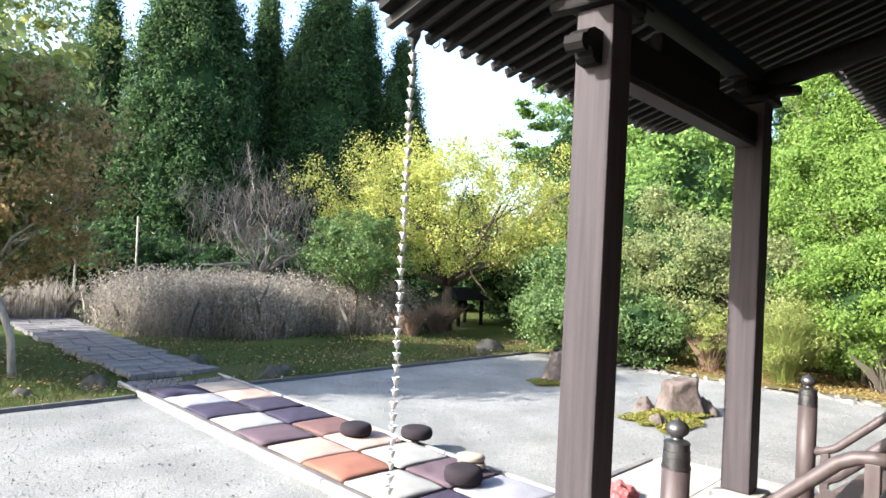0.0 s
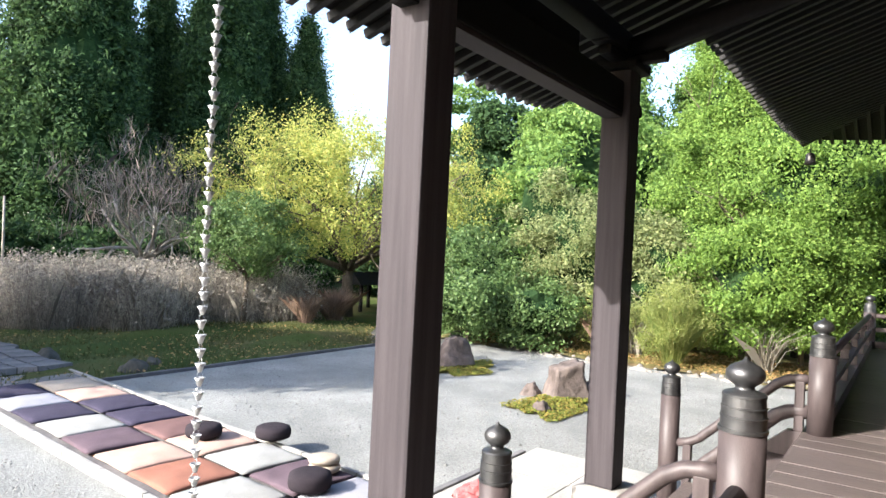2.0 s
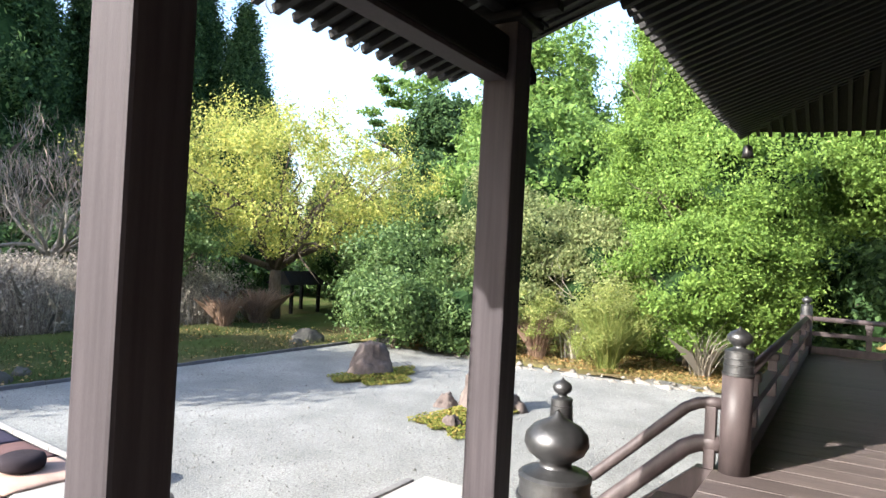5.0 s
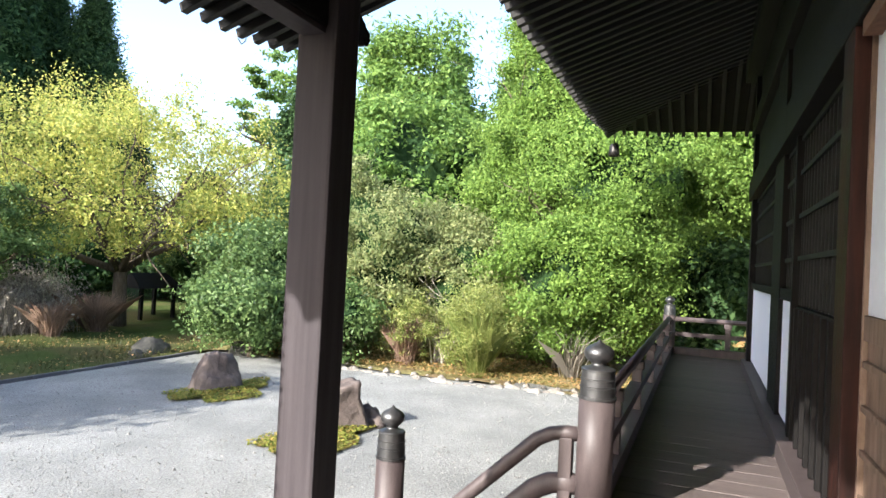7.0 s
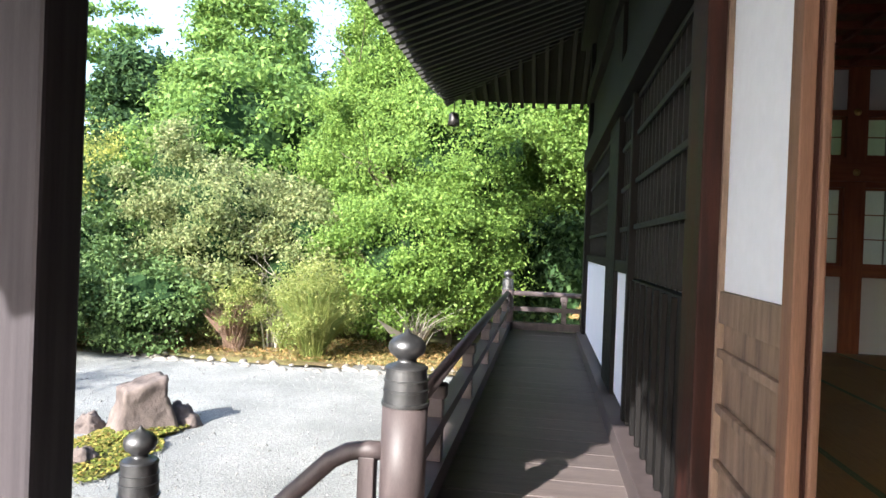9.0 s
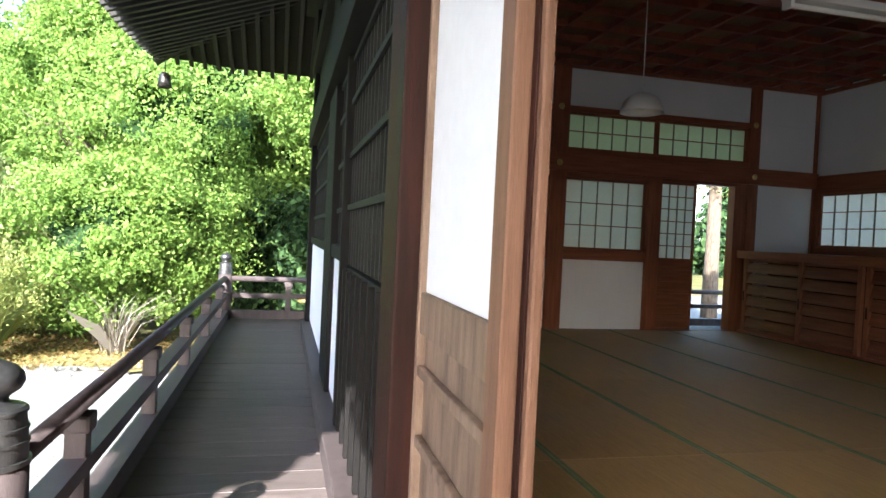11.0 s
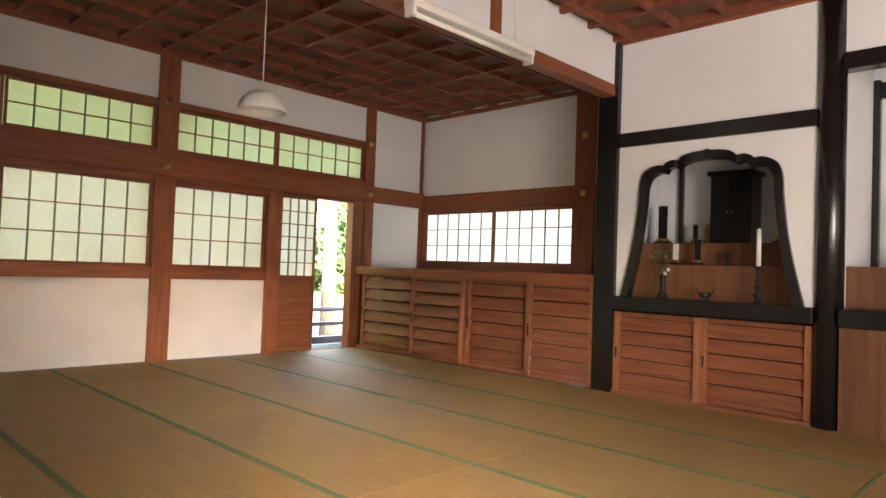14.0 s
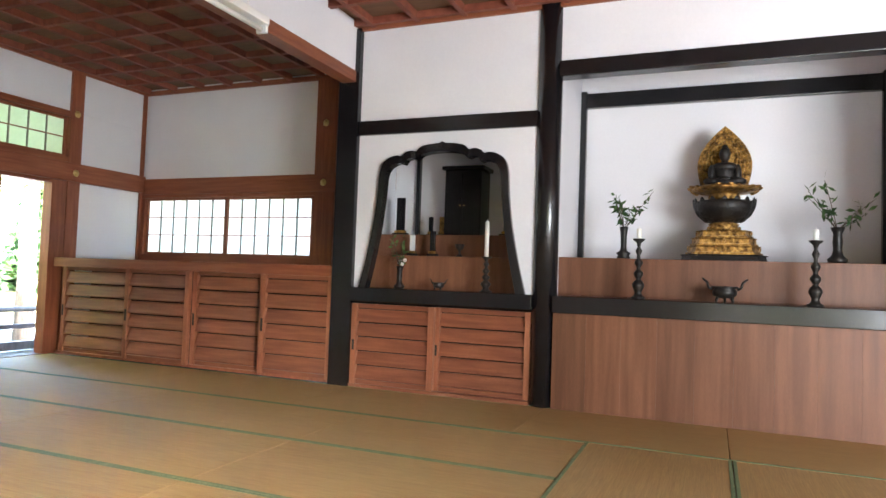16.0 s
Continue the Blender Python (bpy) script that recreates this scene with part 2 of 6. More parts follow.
L_LAWN = leaf_mat("lawn_blade", (0.038, 0.057, 0.017), (0.068, 0.083, 0.028), (0.112, 0.105, 0.046), 0.3)
M_BORDER = mat("pale_border_stone", (0.16, 0.145, 0.125), (0.28, 0.255, 0.22), 5, 0.9, 0.6, fine=20, rnd=0.2)
L_DRY = leaf_mat("dry_grass_blade", (0.13, 0.118, 0.1), (0.26, 0.235, 0.2), (0.46, 0.42, 0.345), 0.4, 0.75)
L_REDTWIG = leaf_mat("dry_reddish_twig", (0.15, 0.1, 0.075), (0.24, 0.16, 0.115), (0.34, 0.23, 0.165), 0.1, 0.8)
L_TWIG = leaf_mat("bare_twig", (0.12, 0.10, 0.085), (0.2, 0.17, 0.145), (0.3, 0.26, 0.22), 0.0, 0.8)
L_MOSSLEAF = leaf_mat("moss_tuft", (0.09, 0.12, 0.02), (0.17, 0.19, 0.035), (0.3, 0.21, 0.06), 0.2, 0.8)


# ---- building helpers ----
def box(bm, x0, x1, y0, y1, z0, z1, bevel=0.0):
    m = Matrix.LocRotScale(((x0 + x1) / 2, (y0 + y1) / 2, (z0 + z1) / 2), None, (abs(x1 - x0), abs(y1 - y0), abs(z1 - z0)))
    vs = bmesh.ops.create_cube(bm, size=1, matrix=m)["verts"]
    if bevel:
        es = list({e for v in vs for e in v.link_edges})
        bmesh.ops.bevel(bm, geom=es, offset=bevel, segments=2, affect="EDGES", profile=0.6)
    return bm


def bx(x0, x1, y0, y1, z0, z1, bevel=0.004):
    return box(bmesh.new(), x0, x1, y0, y1, z0, z1, bevel)


def tube(bm, pts, rad, seg=10, cap=True):
    """A round bar along the points; rad is one radius or one for each point."""
    pts = [Vector(p) for p in pts]
    rs = rad if isinstance(rad, (list, tuple)) else [rad] * len(pts)
    rings = []
    up = Vector((0, 0, 1))
    for i, p in enumerate(pts):
        d = (pts[min(i + 1, len(pts) - 1)] - pts[max(i - 1, 0)]).normalized()
        a = d.cross(up if abs(d.z) < 0.95 else Vector((1, 0, 0))).normalized()
        b = d.cross(a).normalized()
        rings.append([bm.verts.new(p + rs[i] * (math.cos(2 * math.pi * k / seg) * a + math.sin(2 * math.pi * k / seg) * b)) for k in range(seg)])
    for r0, r1 in zip(rings, rings[1:]):
        for k in range(seg):
            bm.faces.new((r0[k], r0[(k + 1) % seg], r1[(k + 1) % seg], r1[k])).smooth = True
    if cap:
        bm.faces.new(rings[0])
        bm.faces.new(rings[-1][::-1])
    return bm


def lathe(bm, profile, seg=24, at=(0, 0, 0)):
    """A turned shape from (radius, height) pairs."""
    at = Vector(at)
    rings = []
    for r, z in profile:
        if r < 1e-4:
            rings.append([bm.verts.new(at + Vector((0, 0, z)))])
        else:
            rings.append([bm.verts.new(at + Vector((r * math.cos(2 * math.pi * k / seg), r * math.sin(2 * math.pi * k / seg), z))) for k in range(seg)])
    for a, b in zip(rings, rings[1:]):
        for k in range(seg):
            k2 = (k + 1) % seg
            vs = [a[k % len(a)], a[k2 % len(a)], b[k2 % len(b)], b[k % len(b)]]
            u = []
            for v in vs:
                if v not in u:
                    u.append(v)
            if len(u) > 2:
                bm.faces.new(u).smooth = True
    return bm


def finish(bm, name, material):
    me = bpy.data.meshes.new(name)
    bmesh.ops.recalc_face_normals(bm, faces=bm.faces)
    bm.to_mesh(me)
    bm.free()
    me.materials.append(material)
    return me


def part(name, bm, material, parent, label="", at=None):
    ob = new(name, finish(bm, name, material))
    ob.parent = parent
    if at:
        ob.location = at
    if label:
        tagged(ob, label)
    return ob


def share(name, me, parent, at, rz=0.0, scale=None):
    ob = new(name, me)
    ob.parent = parent
    ob.location = at
    ob.rotation_euler = (0, 0, rz)
    if scale:
        ob.scale = scale
    return ob


def thing(name, label, category, at=(0, 0, 0), group="", kind=""):
    ob = new(name)
    ob.empty_display_size = 0.1
    ob.location = at
    return tagged(ob, label, category, group, kind)


def solid(name, bm, material, label, category, kind="", group="", at=None):
    ob = new(name, finish(bm, name, material))
    if at:
        ob.location = at
    return tagged(ob, label, category, group, kind)


def raw_mesh(name, verts, faces_per, material, smooth=False):
    """A mesh from arrays: verts (n, k, 3), each row one k-sided face of its own."""
    n, k = verts.shape[:2]
    me = bpy.data.meshes.new(name)
    me.vertices.add(n * k)
    me.vertices.foreach_set("co", verts.reshape(-1).astype(np.float32))
    me.loops.add(n * k)
    me.loops.foreach_set("vertex_index", np.arange(n * k, dtype=np.int32))
    me.polygons.add(n)
    me.polygons.foreach_set("loop_start", np.arange(0, n * k, k, dtype=np.int32))
    me.polygons.foreach_set("loop_total", np.full(n, k, dtype=np.int32))
    me.update(calc_edges=True)
    me.materials.append(material)
    return me


def leaves(name, pts, out, size, aspect, material, rng, up=0.3, spread=0.9):
    """Small four-sided leaves at pts, facing roughly outwards."""
    n = len(pts)
    nor = out + rng.normal(0, spread, (n, 3)) + np.array([0, 0, up])
    nor /= np.linalg.norm(nor, axis=1)[:, None] + 1e-9
    t = np.cross(nor, rng.normal(0, 1, (n, 3)))
    t /= np.linalg.norm(t, axis=1)[:, None] + 1e-9
    b = np.cross(nor, t)
    s = size * rng.uniform(0.6, 1.35, (n, 1))
    v = np.stack([pts - t * s, pts + b * s * aspect + nor * s * 0.12, pts + t * s, pts - b * s * aspect + nor * s * 0.12], axis=1)
    return raw_mesh(name, v, 4, material)


def crown_points(rng, centre, radii, clumps, clump_r, count, shell=0.55, cone=0.0, flat=0.7, power=1.15):
    """Points in clumps over an ellipsoid (or a cone) and their outward directions."""
    c, r = np.array(centre), np.array(radii)
    d = rng.normal(0, 1, (clumps, 3))
    d /= np.linalg.norm(d, axis=1)[:, None]
    k = shell + (1 - shell) * rng.uniform(0, 1, (clumps, 1)) ** 0.6
    q = d * k
    if cone:
        q[:, 2] = rng.uniform(-1, 1, clumps)
        wdt = 1 - cone * ((q[:, 2] + 1) / 2) ** power
        ang = rng.uniform(0, 2 * np.pi, clumps)
        rad = wdt * (shell + (1 - shell) * rng.uniform(0, 1, clumps) ** 0.5)
        q[:, 0], q[:, 1] = rad * np.cos(ang), rad * np.sin(ang)
    w = 3.0 * d + rng.uniform(0, 6, 3)
    q *= (1 + 0.16 * np.sin(w[:, 0] * 1.7 + w[:, 1]) + 0.12 * np.sin(w[:, 2] * 2.1 - w[:, 0] * 1.3))[:, None] if not cone else 1.0
    cc = c + q * r
    idx = rng.integers(0, clumps, count)
    rad = clump_r * rng.uniform(0.5, 1.5, clumps)
    off = rng.normal(0, 0.45, (count, 3)) * rad[idx][:, None]
    off[:, 2] *= flat
    p = cc[idx] + off
    o = (p - c) / r
    o /= np.linalg.norm(o, axis=1)[:, None] + 1e-9
    return p, 0.6 * o + 0.4 * off / (np.linalg.norm(off, axis=1)[:, None] + 1e-9)


def limb(bm, rng, p, d, length, r, depth, wiggle=0.25):
    pts, rs = [Vector(p)], [r]
    d = Vector(d).normalized()
    for i in range(4):
        d = (d + Vector(rng.normal(0, wiggle, 3))).normalized()
        pts.append(pts[-1] + d * length / 4)
        rs.append(r * (1 - 0.15 * (i + 1)))
    tube(bm, pts, rs, 6)
    if depth:
        for i in range(3 if depth > 1 else 4):
            k = rng.integers(1, 5)
            nd = (d + Vector(rng.normal(0, 0.7, 3)) + Vector((0, 0, 0.25))).normalized()
            limb(bm, rng, pts[k], nd, length * rng.uniform(0.55, 0.8), rs[k] * 0.6, depth - 1, wiggle)


def tree(name, label, at, height, trunk_h, trunk_r, radii, clumps, clump_r, count, leaf, leaf_m, seed, bark=None, aspect=0.55, cone=0.0, shell=0.55, category="tree", flat=0.7, limbs=4, lean=(0, 0), group="", core=0.0, power=1.15):
    """at: the foot; the crown's middle lies at height minus its upper radius."""
    rng = np.random.default_rng(seed)
    t = thing(name, label, category, at, group)
    bm = bmesh.new()
    cz = height - radii[2]
    top = Vector((lean[0], lean[1], trunk_h))
    tube(bm, [(0, 0, -0.25), (lean[0] * 0.2, lean[1] * 0.2, trunk_h * 0.4), top], [trunk_r * 1.25, trunk_r, trunk_r * 0.85], 9)
    if cone:
        tube(bm, [top, (0, 0, height * 0.93)], [trunk_r * 0.85, 0.02], 7)
    for i in range(limbs):
        a = 2 * math.pi * i / max(1, limbs) + rng.uniform(0, 1)
        limb(bm, rng, top, (math.cos(a), math.sin(a), 0.9), max(radii) * 0.75, trunk_r * 0.6, 2)
    part("trunk", bm, bark or M_TRUNK, t)
    p, o = crown_points(rng, (lean[0], lean[1], cz), radii, clumps, clump_r, count, shell, cone, flat, power)
    keep = p[:, 2] > 0.08
    p, o = p[keep], o[keep]
    me = leaves("crown", p, o, leaf, aspect, leaf_m, rng)
    ob = new("crown", me)
    ob.parent = t
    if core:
        # solid dark lump added inside the crown to stop see-through, coloured as shade
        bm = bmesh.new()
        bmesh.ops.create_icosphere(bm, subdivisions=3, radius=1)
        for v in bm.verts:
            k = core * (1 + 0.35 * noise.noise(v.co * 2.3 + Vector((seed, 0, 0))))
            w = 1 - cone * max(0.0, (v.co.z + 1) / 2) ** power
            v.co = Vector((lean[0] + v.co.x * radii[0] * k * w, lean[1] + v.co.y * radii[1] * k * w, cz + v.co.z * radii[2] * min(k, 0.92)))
        part("dark_core", bm, M_SHADEFOLIAGE, t)
    return t


def twigs(name, rng, base, heights, spread, width, material, lean=0.25):
    """Thin upright blades or stems from the base points, each a bent two-piece sliver."""
    n = len(base)
    ang = rng.uniform(0, 2 * np.pi, n)
    out = np.stack([np.cos(ang), np.sin(ang), np.zeros(n)], 1) * (spread * rng.uniform(0.1, 1, n))[:, None]
    h = heights[:, None] * np.array([0, 0, 1.0])
    mid = base + h * 0.55 + out * 0.4
    top = base + h * (1 - lean * 0.3) + out * 1.15
    a2 = rng.uniform(0, 2 * np.pi, n)
    side = np.stack([np.cos(a2), np.sin(a2), np.zeros(n)], 1) * width
    v = np.stack([base - side, base + side, mid + side * 0.8, top, mid - side * 0.8], 1)
    return raw_mesh(name, v, 5, material)

# ---- ground ----
GROUND = -1.1


def sheet(name, x0, x1, y0, y1, z, material, label, n=40, rough=0.0, category="ground"):
    bm = bmesh.new()
    vs = [[bm.verts.new((x0 + (x1 - x0) * i / n, y0 + (y1 - y0) * j / n, z + rough * noise.noise(Vector((i * 0.37, j * 0.37, 1.7))))) for j in range(n + 1)] for i in range(n + 1)]
    for i in range(n):
        for j in range(n):
            bm.faces.new((vs[i][j], vs[i + 1][j], vs[i + 1][j + 1], vs[i][j + 1])).smooth = True
    return solid(name, bm, material, label, category, "structure")


sheet("ground", -1500, 1500, -1500, 1500, GROUND - 0.12, M_LITTER, "dark earth and leaf litter under the trees", 4)
sheet("gravel_court", -8, 17.0, 0.6, 10.0, GROUND, M_GRAVEL, "pale raked gravel court before the temple", 60, 0.012)
sheet("moss_lawn", -6, 40, 10.06, 30, GROUND + 0.03, M_MOSS, "mossy lawn with fallen leaves beyond the gravel", 60, 0.12)
sheet("litter_bank", 16.1, 40, -12, 10.06, GROUND + 0.022, M_STRAW, "leaf-strewn bank under the shrubs", 50, 0.12)

# ---- veranda ----
EDGE, WALL = 0.58, -0.48
veranda = thing("veranda", "dark wooden temple veranda with planks laid crosswise", "veranda", kind="structure")
bm = bx(-6, 14.3, 0.36, EDGE - 0.012, -0.24, -0.05, 0.006)
part("edge_beam", bm, M_RAIL, veranda)
part("side_edge_beam", bx(14.1, 14.3, -9, 0.36, -0.24, -0.05, 0.006), M_RAIL, veranda)
for k in range(12):
    part("floor_post", bx(-5.5 + k * 1.78, -5.36 + k * 1.78, 0.36, 0.5, GROUND - 0.05, -0.24), M_DARKWOOD, veranda)
part("under_skirt", bx(-6, 13.4, -0.6, -0.5, GROUND - 0.05, -0.06), M_DARKWOOD, veranda)
PLANK = 0.23
plank_me = finish(bx(-PLANK / 2 + 0.003, PLANK / 2 - 0.003, WALL, EDGE, -0.045, 0.0, 0.004), "plank", M_DECK)
for k in range(int((14.3 + 6) / PLANK)):
    share("plank", plank_me, veranda, (-6 + PLANK * (k + 0.5), 0, random.uniform(-0.0015, 0.0015)))
plank2 = finish(bx(13.42, 14.3, -PLANK / 2 + 0.003, PLANK / 2 - 0.003, -0.045, 0.0, 0.004), "plank", M_DECK)
for k in range(36):
    share("plank", plank2, veranda, (0, WALL - PLANK * (k + 0.5), random.uniform(-0.0015, 0.0015)))

# ---- railings ----
POST_R = 0.078


def knob_post(label, at, foot, tip, r=POST_R):
    """A round newel with a bronze jewel cap; foot and tip are heights."""
    t = thing("newel_post", label, "post", (at[0], at[1], foot), "jewel-capped railing posts")
    h = tip - foot
    body = h - 0.27
    part("shaft", lathe(bmesh.new(), [(0, 0), (r, 0), (r, body), (0, body)], 28), M_RAIL, t)
    steps = [(1.0, -0.002), (1.05, 0.0), (1.05, 0.012), (0.97, 0.013), (0.965, 0.05), (1.0, 0.051), (1.0, 0.058), (0.955, 0.059), (0.94, 0.085), (0.98, 0.086), (0.98, 0.092), (0.92, 0.093), (0.9, 0.125), (0.94, 0.126), (0.94, 0.134), (0.85, 0.14), (0.6, 0.146), (0.42, 0.152), (0.4, 0.162),
             (0.52, 0.17), (0.72, 0.182), (0.83, 0.2), (0.8, 0.219), (0.62, 0.236), (0.34, 0.248), (0.14, 0.256), (0.07, 0.266), (0, 0.272)]
    cap = lathe(bmesh.new(), [(r * k, body + z) for k, z in steps], 64)
    for f in cap.faces:
        f.smooth = f.calc_center_median().z > body + 0.15
    part("jewel_cap", cap, M_BRONZE, t, "grey bronze onion-shaped cap")
    return t


STAIR_A, STAIR_B = 4.873, 7.566
POST_Y = 0.47
for x in (STAIR_A, STAIR_B):
    knob_post("brown newel post with a bronze jewel cap at the stair head", (x, POST_Y), 0.0, 0.815, 0.082)
    knob_post("brown newel post with a bronze jewel cap at the stair foot", (x, 1.495), -0.87, 0.385, 0.074)
knob_post("brown newel post with a bronze jewel cap at the veranda corner", (14.15, POST_Y), 0.0, 0.82, 0.08)


def railing(label, a, b, posts, k=1.0):
    """A straight three-rail balustrade from a to b on the veranda."""
    a, b = Vector(a), Vector(b)
    t = thing("railing", label, "railing", tuple(a), "veranda railings")
    d = b - a
    n = d.normalized()
    s = Vector((-n.y, n.x, 0))

    def bar(name, z0, z1, w, round_=False):
        bm = bmesh.new()
        if round_:
            tube(bm, [(0, 0, (z0 + z1) / 2), tuple(d + Vector((0, 0, (z0 + z1) / 2)))], (z1 - z0) / 2, 12)
        else:
            vs = []
            for p in (Vector(), d):
                vs.append([bm.verts.new(p + s * sx * w / 2 + Vector((0, 0, z))) for sx, z in ((-1, z0), (1, z0), (1, z1), (-1, z1))])
            for k in range(4):
                bm.faces.new((vs[0][k], vs[0][(k + 1) % 4], vs[1][(k + 1) % 4], vs[1][k]))
            bm.faces.new(vs[0])
            bm.faces.new(vs[1])
        part(name, bm, M_RAIL, t)

    bar("top_rail", 0.47 * k, 0.47 * k + 0.065, 0.07, True)
    bar("middle_rail", 0.27 * k, 0.27 * k + 0.055, 0.085)
    bar("bottom_rail", 0.02, 0.12, 0.1)
    for i in range(posts):
        p = d * ((i + 0.5) / posts)
        part("strut", bx(p.x - 0.035, p.x + 0.035, p.y - 0.035, p.y + 0.035, 0.12, 0.47 * k), M_RAIL, t)
        part("strut_block", bx(p.x - 0.05, p.x + 0.05, p.y - 0.05, p.y + 0.05, 0.41 * k, 0.47 * k + 0.005, 0.012), M_RAIL, t)
    return t


railing("dark brown three-rail wooden balustrade along the veranda edge", (STAIR_B + 0.07, POST_Y, 0), (14.08, POST_Y, 0), 5)
railing("dark brown three-rail wooden balustrade on the side veranda", (14.15, POST_Y - 0.08, 0), (14.15, -9.0, 0), 7)
railing("dark brown three-rail wooden balustrade west of the stairs", (-6, POST_Y, 0), (STAIR_A - 0.07, POST_Y, 0), 8, 0.64)


def stair_rail(x):
    t = thing("stair_railing", "brown stair railing whose rails curve level at the newel post", "railing", (x, POST_Y, 0), "stair railings")
    y1, drop = 1.02, 0.62

    def run(name, z, r, flat):
        pts = [(0, 0.06, z), (0, 0.13, z), (0, 0.2, z - 0.012), (0, 0.27, z - 0.05), (0, y1 - 0.22, z - drop + 0.06), (0, y1 - 0.14, z - drop + 0.015), (0, y1 - 0.06, z - drop)]
        bm = bmesh.new()
        tube(bm, pts, r, 12)
        if flat:
            for v in bm.verts:
                v.co.x *= 0.75
        part(name, bm, M_RAIL, t)

    run("top_rail", 0.37, 0.034, False)
    run("middle_rail", 0.14, 0.05, True)
    bm = bmesh.new()
    outline = [(0.05, 0.0), (0.2, -0.0), (y1 - 0.1, -0.63), (y1 - 0.1, -0.87), (0.05, -0.2)]
    f = [[bm.verts.new((sx, y, z)) for y, z in outline] for sx in (-0.04, 0.04)]
    bm.faces.new(f[0])
    bm.faces.new(f[1][::-1])
    for k in range(5):
        bm.faces.new((f[0][k], f[0][(k + 1) % 5], f[1][(k + 1) % 5], f[1][k]))
    part("stringer", bm, M_RAIL, t)
    part("upper_strut", bx(-0.03, 0.03, 0.1, 0.16, 0.0, 0.35), M_RAIL, t)
    part("lower_strut", bx(-0.03, 0.03, y1 - 0.17, y1 - 0.11, -0.72, -0.25), M_RAIL, t)


stair_rail(STAIR_A)
stair_rail(STAIR_B)
stairs = thing("stairs", "wooden stairs down from the veranda to the paving", "stairs", (0, 0, 0), kind="structure")
for k in range(4):
    y = EDGE + 0.02 + 0.235 * k
    z = -0.174 * (k + 1)
    part("tread", bx(STAIR_A + 0.05, STAIR_B - 0.05, y, y + 0.27, z - 0.05, z, 0.006), M_DECK, stairs)
    part("riser", bx(STAIR_A + 0.05, STAIR_B - 0.05, y - 0.01, y + 0.01, z, z + 0.12, 0.002), M_RAIL, stairs)

# ---- paving under the porch ----
paving = thing("porch_paving", "pale stone slabs under the porch with a dark drip gutter", "paving", kind="structure")
SLAB = -0.87
xs = [3.4, 4.2, 5.05, 5.95, 6.85, 7.75, 8.6]
ys = [0.75, 1.6, 2.4, 3.15]
for i in range(len(xs) - 1):
    for j in range(len(ys) - 1):
        part("slab", bx(xs[i] + 0.005, xs[i + 1] - 0.005, ys[j] + 0.005, ys[j + 1] - 0.005, SLAB - 0.3, SLAB + random.uniform(-0.004, 0.004), 0.008), M_SLAB, paving)
part("gutter_curb", bx(3.3, 8.65, 3.3, 3.37, GROUND - 0.1, -0.95, 0.01), M_PATH, paving)
part("gutter_bed", bx(3.3, 8.65, 3.15, 3.3, GROUND - 0.15, -1.06, 0.003), M_PATH, paving)

# ---- porch pillars and beams ----
def pillar(x, y, w=0.248):
    t = thing("porch_pillar", "weathered dark wooden porch pillar on a stone base", "pillar", (x + w / 2, y, 0), "porch pillars")
    h = w / 2
    part("shaft", bx(-h, h, -h, h, SLAB + 0.13, 2.72, 0.02), M_PILLAR, t)
    part("base_stone", bx(-h - 0.09, h + 0.09, -h - 0.09, h + 0.09, SLAB, SLAB + 0.13, 0.03), M_SLAB, t)
    part("capital", bx(-h - 0.06, h + 0.06, -h - 0.06, h + 0.06, 2.72, 2.78, 0.02), M_DARKWOOD, t)
    part("bracket_arm", bx(-0.42, 0.42, -0.06, 0.06, 2.78, 2.86, 0.03), M_DARKWOOD, t)
    part("bracket_arm_cross", bx(-0.06, 0.06, -0.38, 0.38, 2.781, 2.861, 0.03), M_DARKWOOD, t)
    for s in (-1, 1):
        bm = bmesh.new()
        side = [(-0.02, 2.36), (0.07, 2.36), (0.1, 2.385), (0.12, 2.43), (0.15, 2.44), (0.17, 2.4), (0.21, 2.405), (0.235, 2.44), (0.225, 2.49), (0.19, 2.5), (0.16, 2.53), (0.1, 2.56), (-0.02, 2.56)]
        loops = [[bm.verts.new((s * (h + a), yy, z)) for a, z in side] for yy in (-0.06, 0.06)]
        bm.faces.new(loops[0])
        bm.faces.new(loops[1][::-1])
        for k in range(len(side)):
            k2 = (k + 1) % len(side)
            bm.faces.new((loops[0][k], loops[0][k2], loops[1][k2], loops[1][k]))
        part("nose_bracket", bm, M_DARKWOOD, t)
    for s in (-0.42, 0.0, 0.42):
        part("bearing_block", bx(s - 0.08, s + 0.08, -0.08, 0.08, 2.862, 2.9, 0.015), M_DARKWOOD, t)
    return t


PY = 2.055
pillar(4.8, PY + 0.02)
pillar(7.505, PY - 0.018)
porch = thing("porch_frame", "dark wooden beams of the entrance porch roof", "beams", kind="structure")
part("rainbow_beam", bx(5.05, 7.505, PY - 0.09, PY + 0.09, 2.36, 2.62, 0.02), M_DARKWOOD, porch)
# lighter strip added under the beam, standing for its lit underside
part("lit_underside_strip", bx(5.05, 7.505, PY - 0.075, PY + 0.075, 2.325, 2.358, 0.004), M_PILLAR, porch)
part("purlin", bx(4.4, 7.95, PY - 0.09, PY + 0.09, 2.88, 3.05, 0.02), M_DARKWOOD, porch)
for x in (4.92, 7.63):
    part("link_beam", tube(bmesh.new(), [(x, PY, 2.9), (x, 1.4, 3.05), (x, 0.5, 3.25), (x, -0.5, 3.3)], 0.1, 8), M_DARKWOOD, porch)
part("gable_board_mid", bx(5.6, 6.7, PY - 0.04, PY + 0.04, 2.62, 2.8, 0.015), M_DARKWOOD, porch)

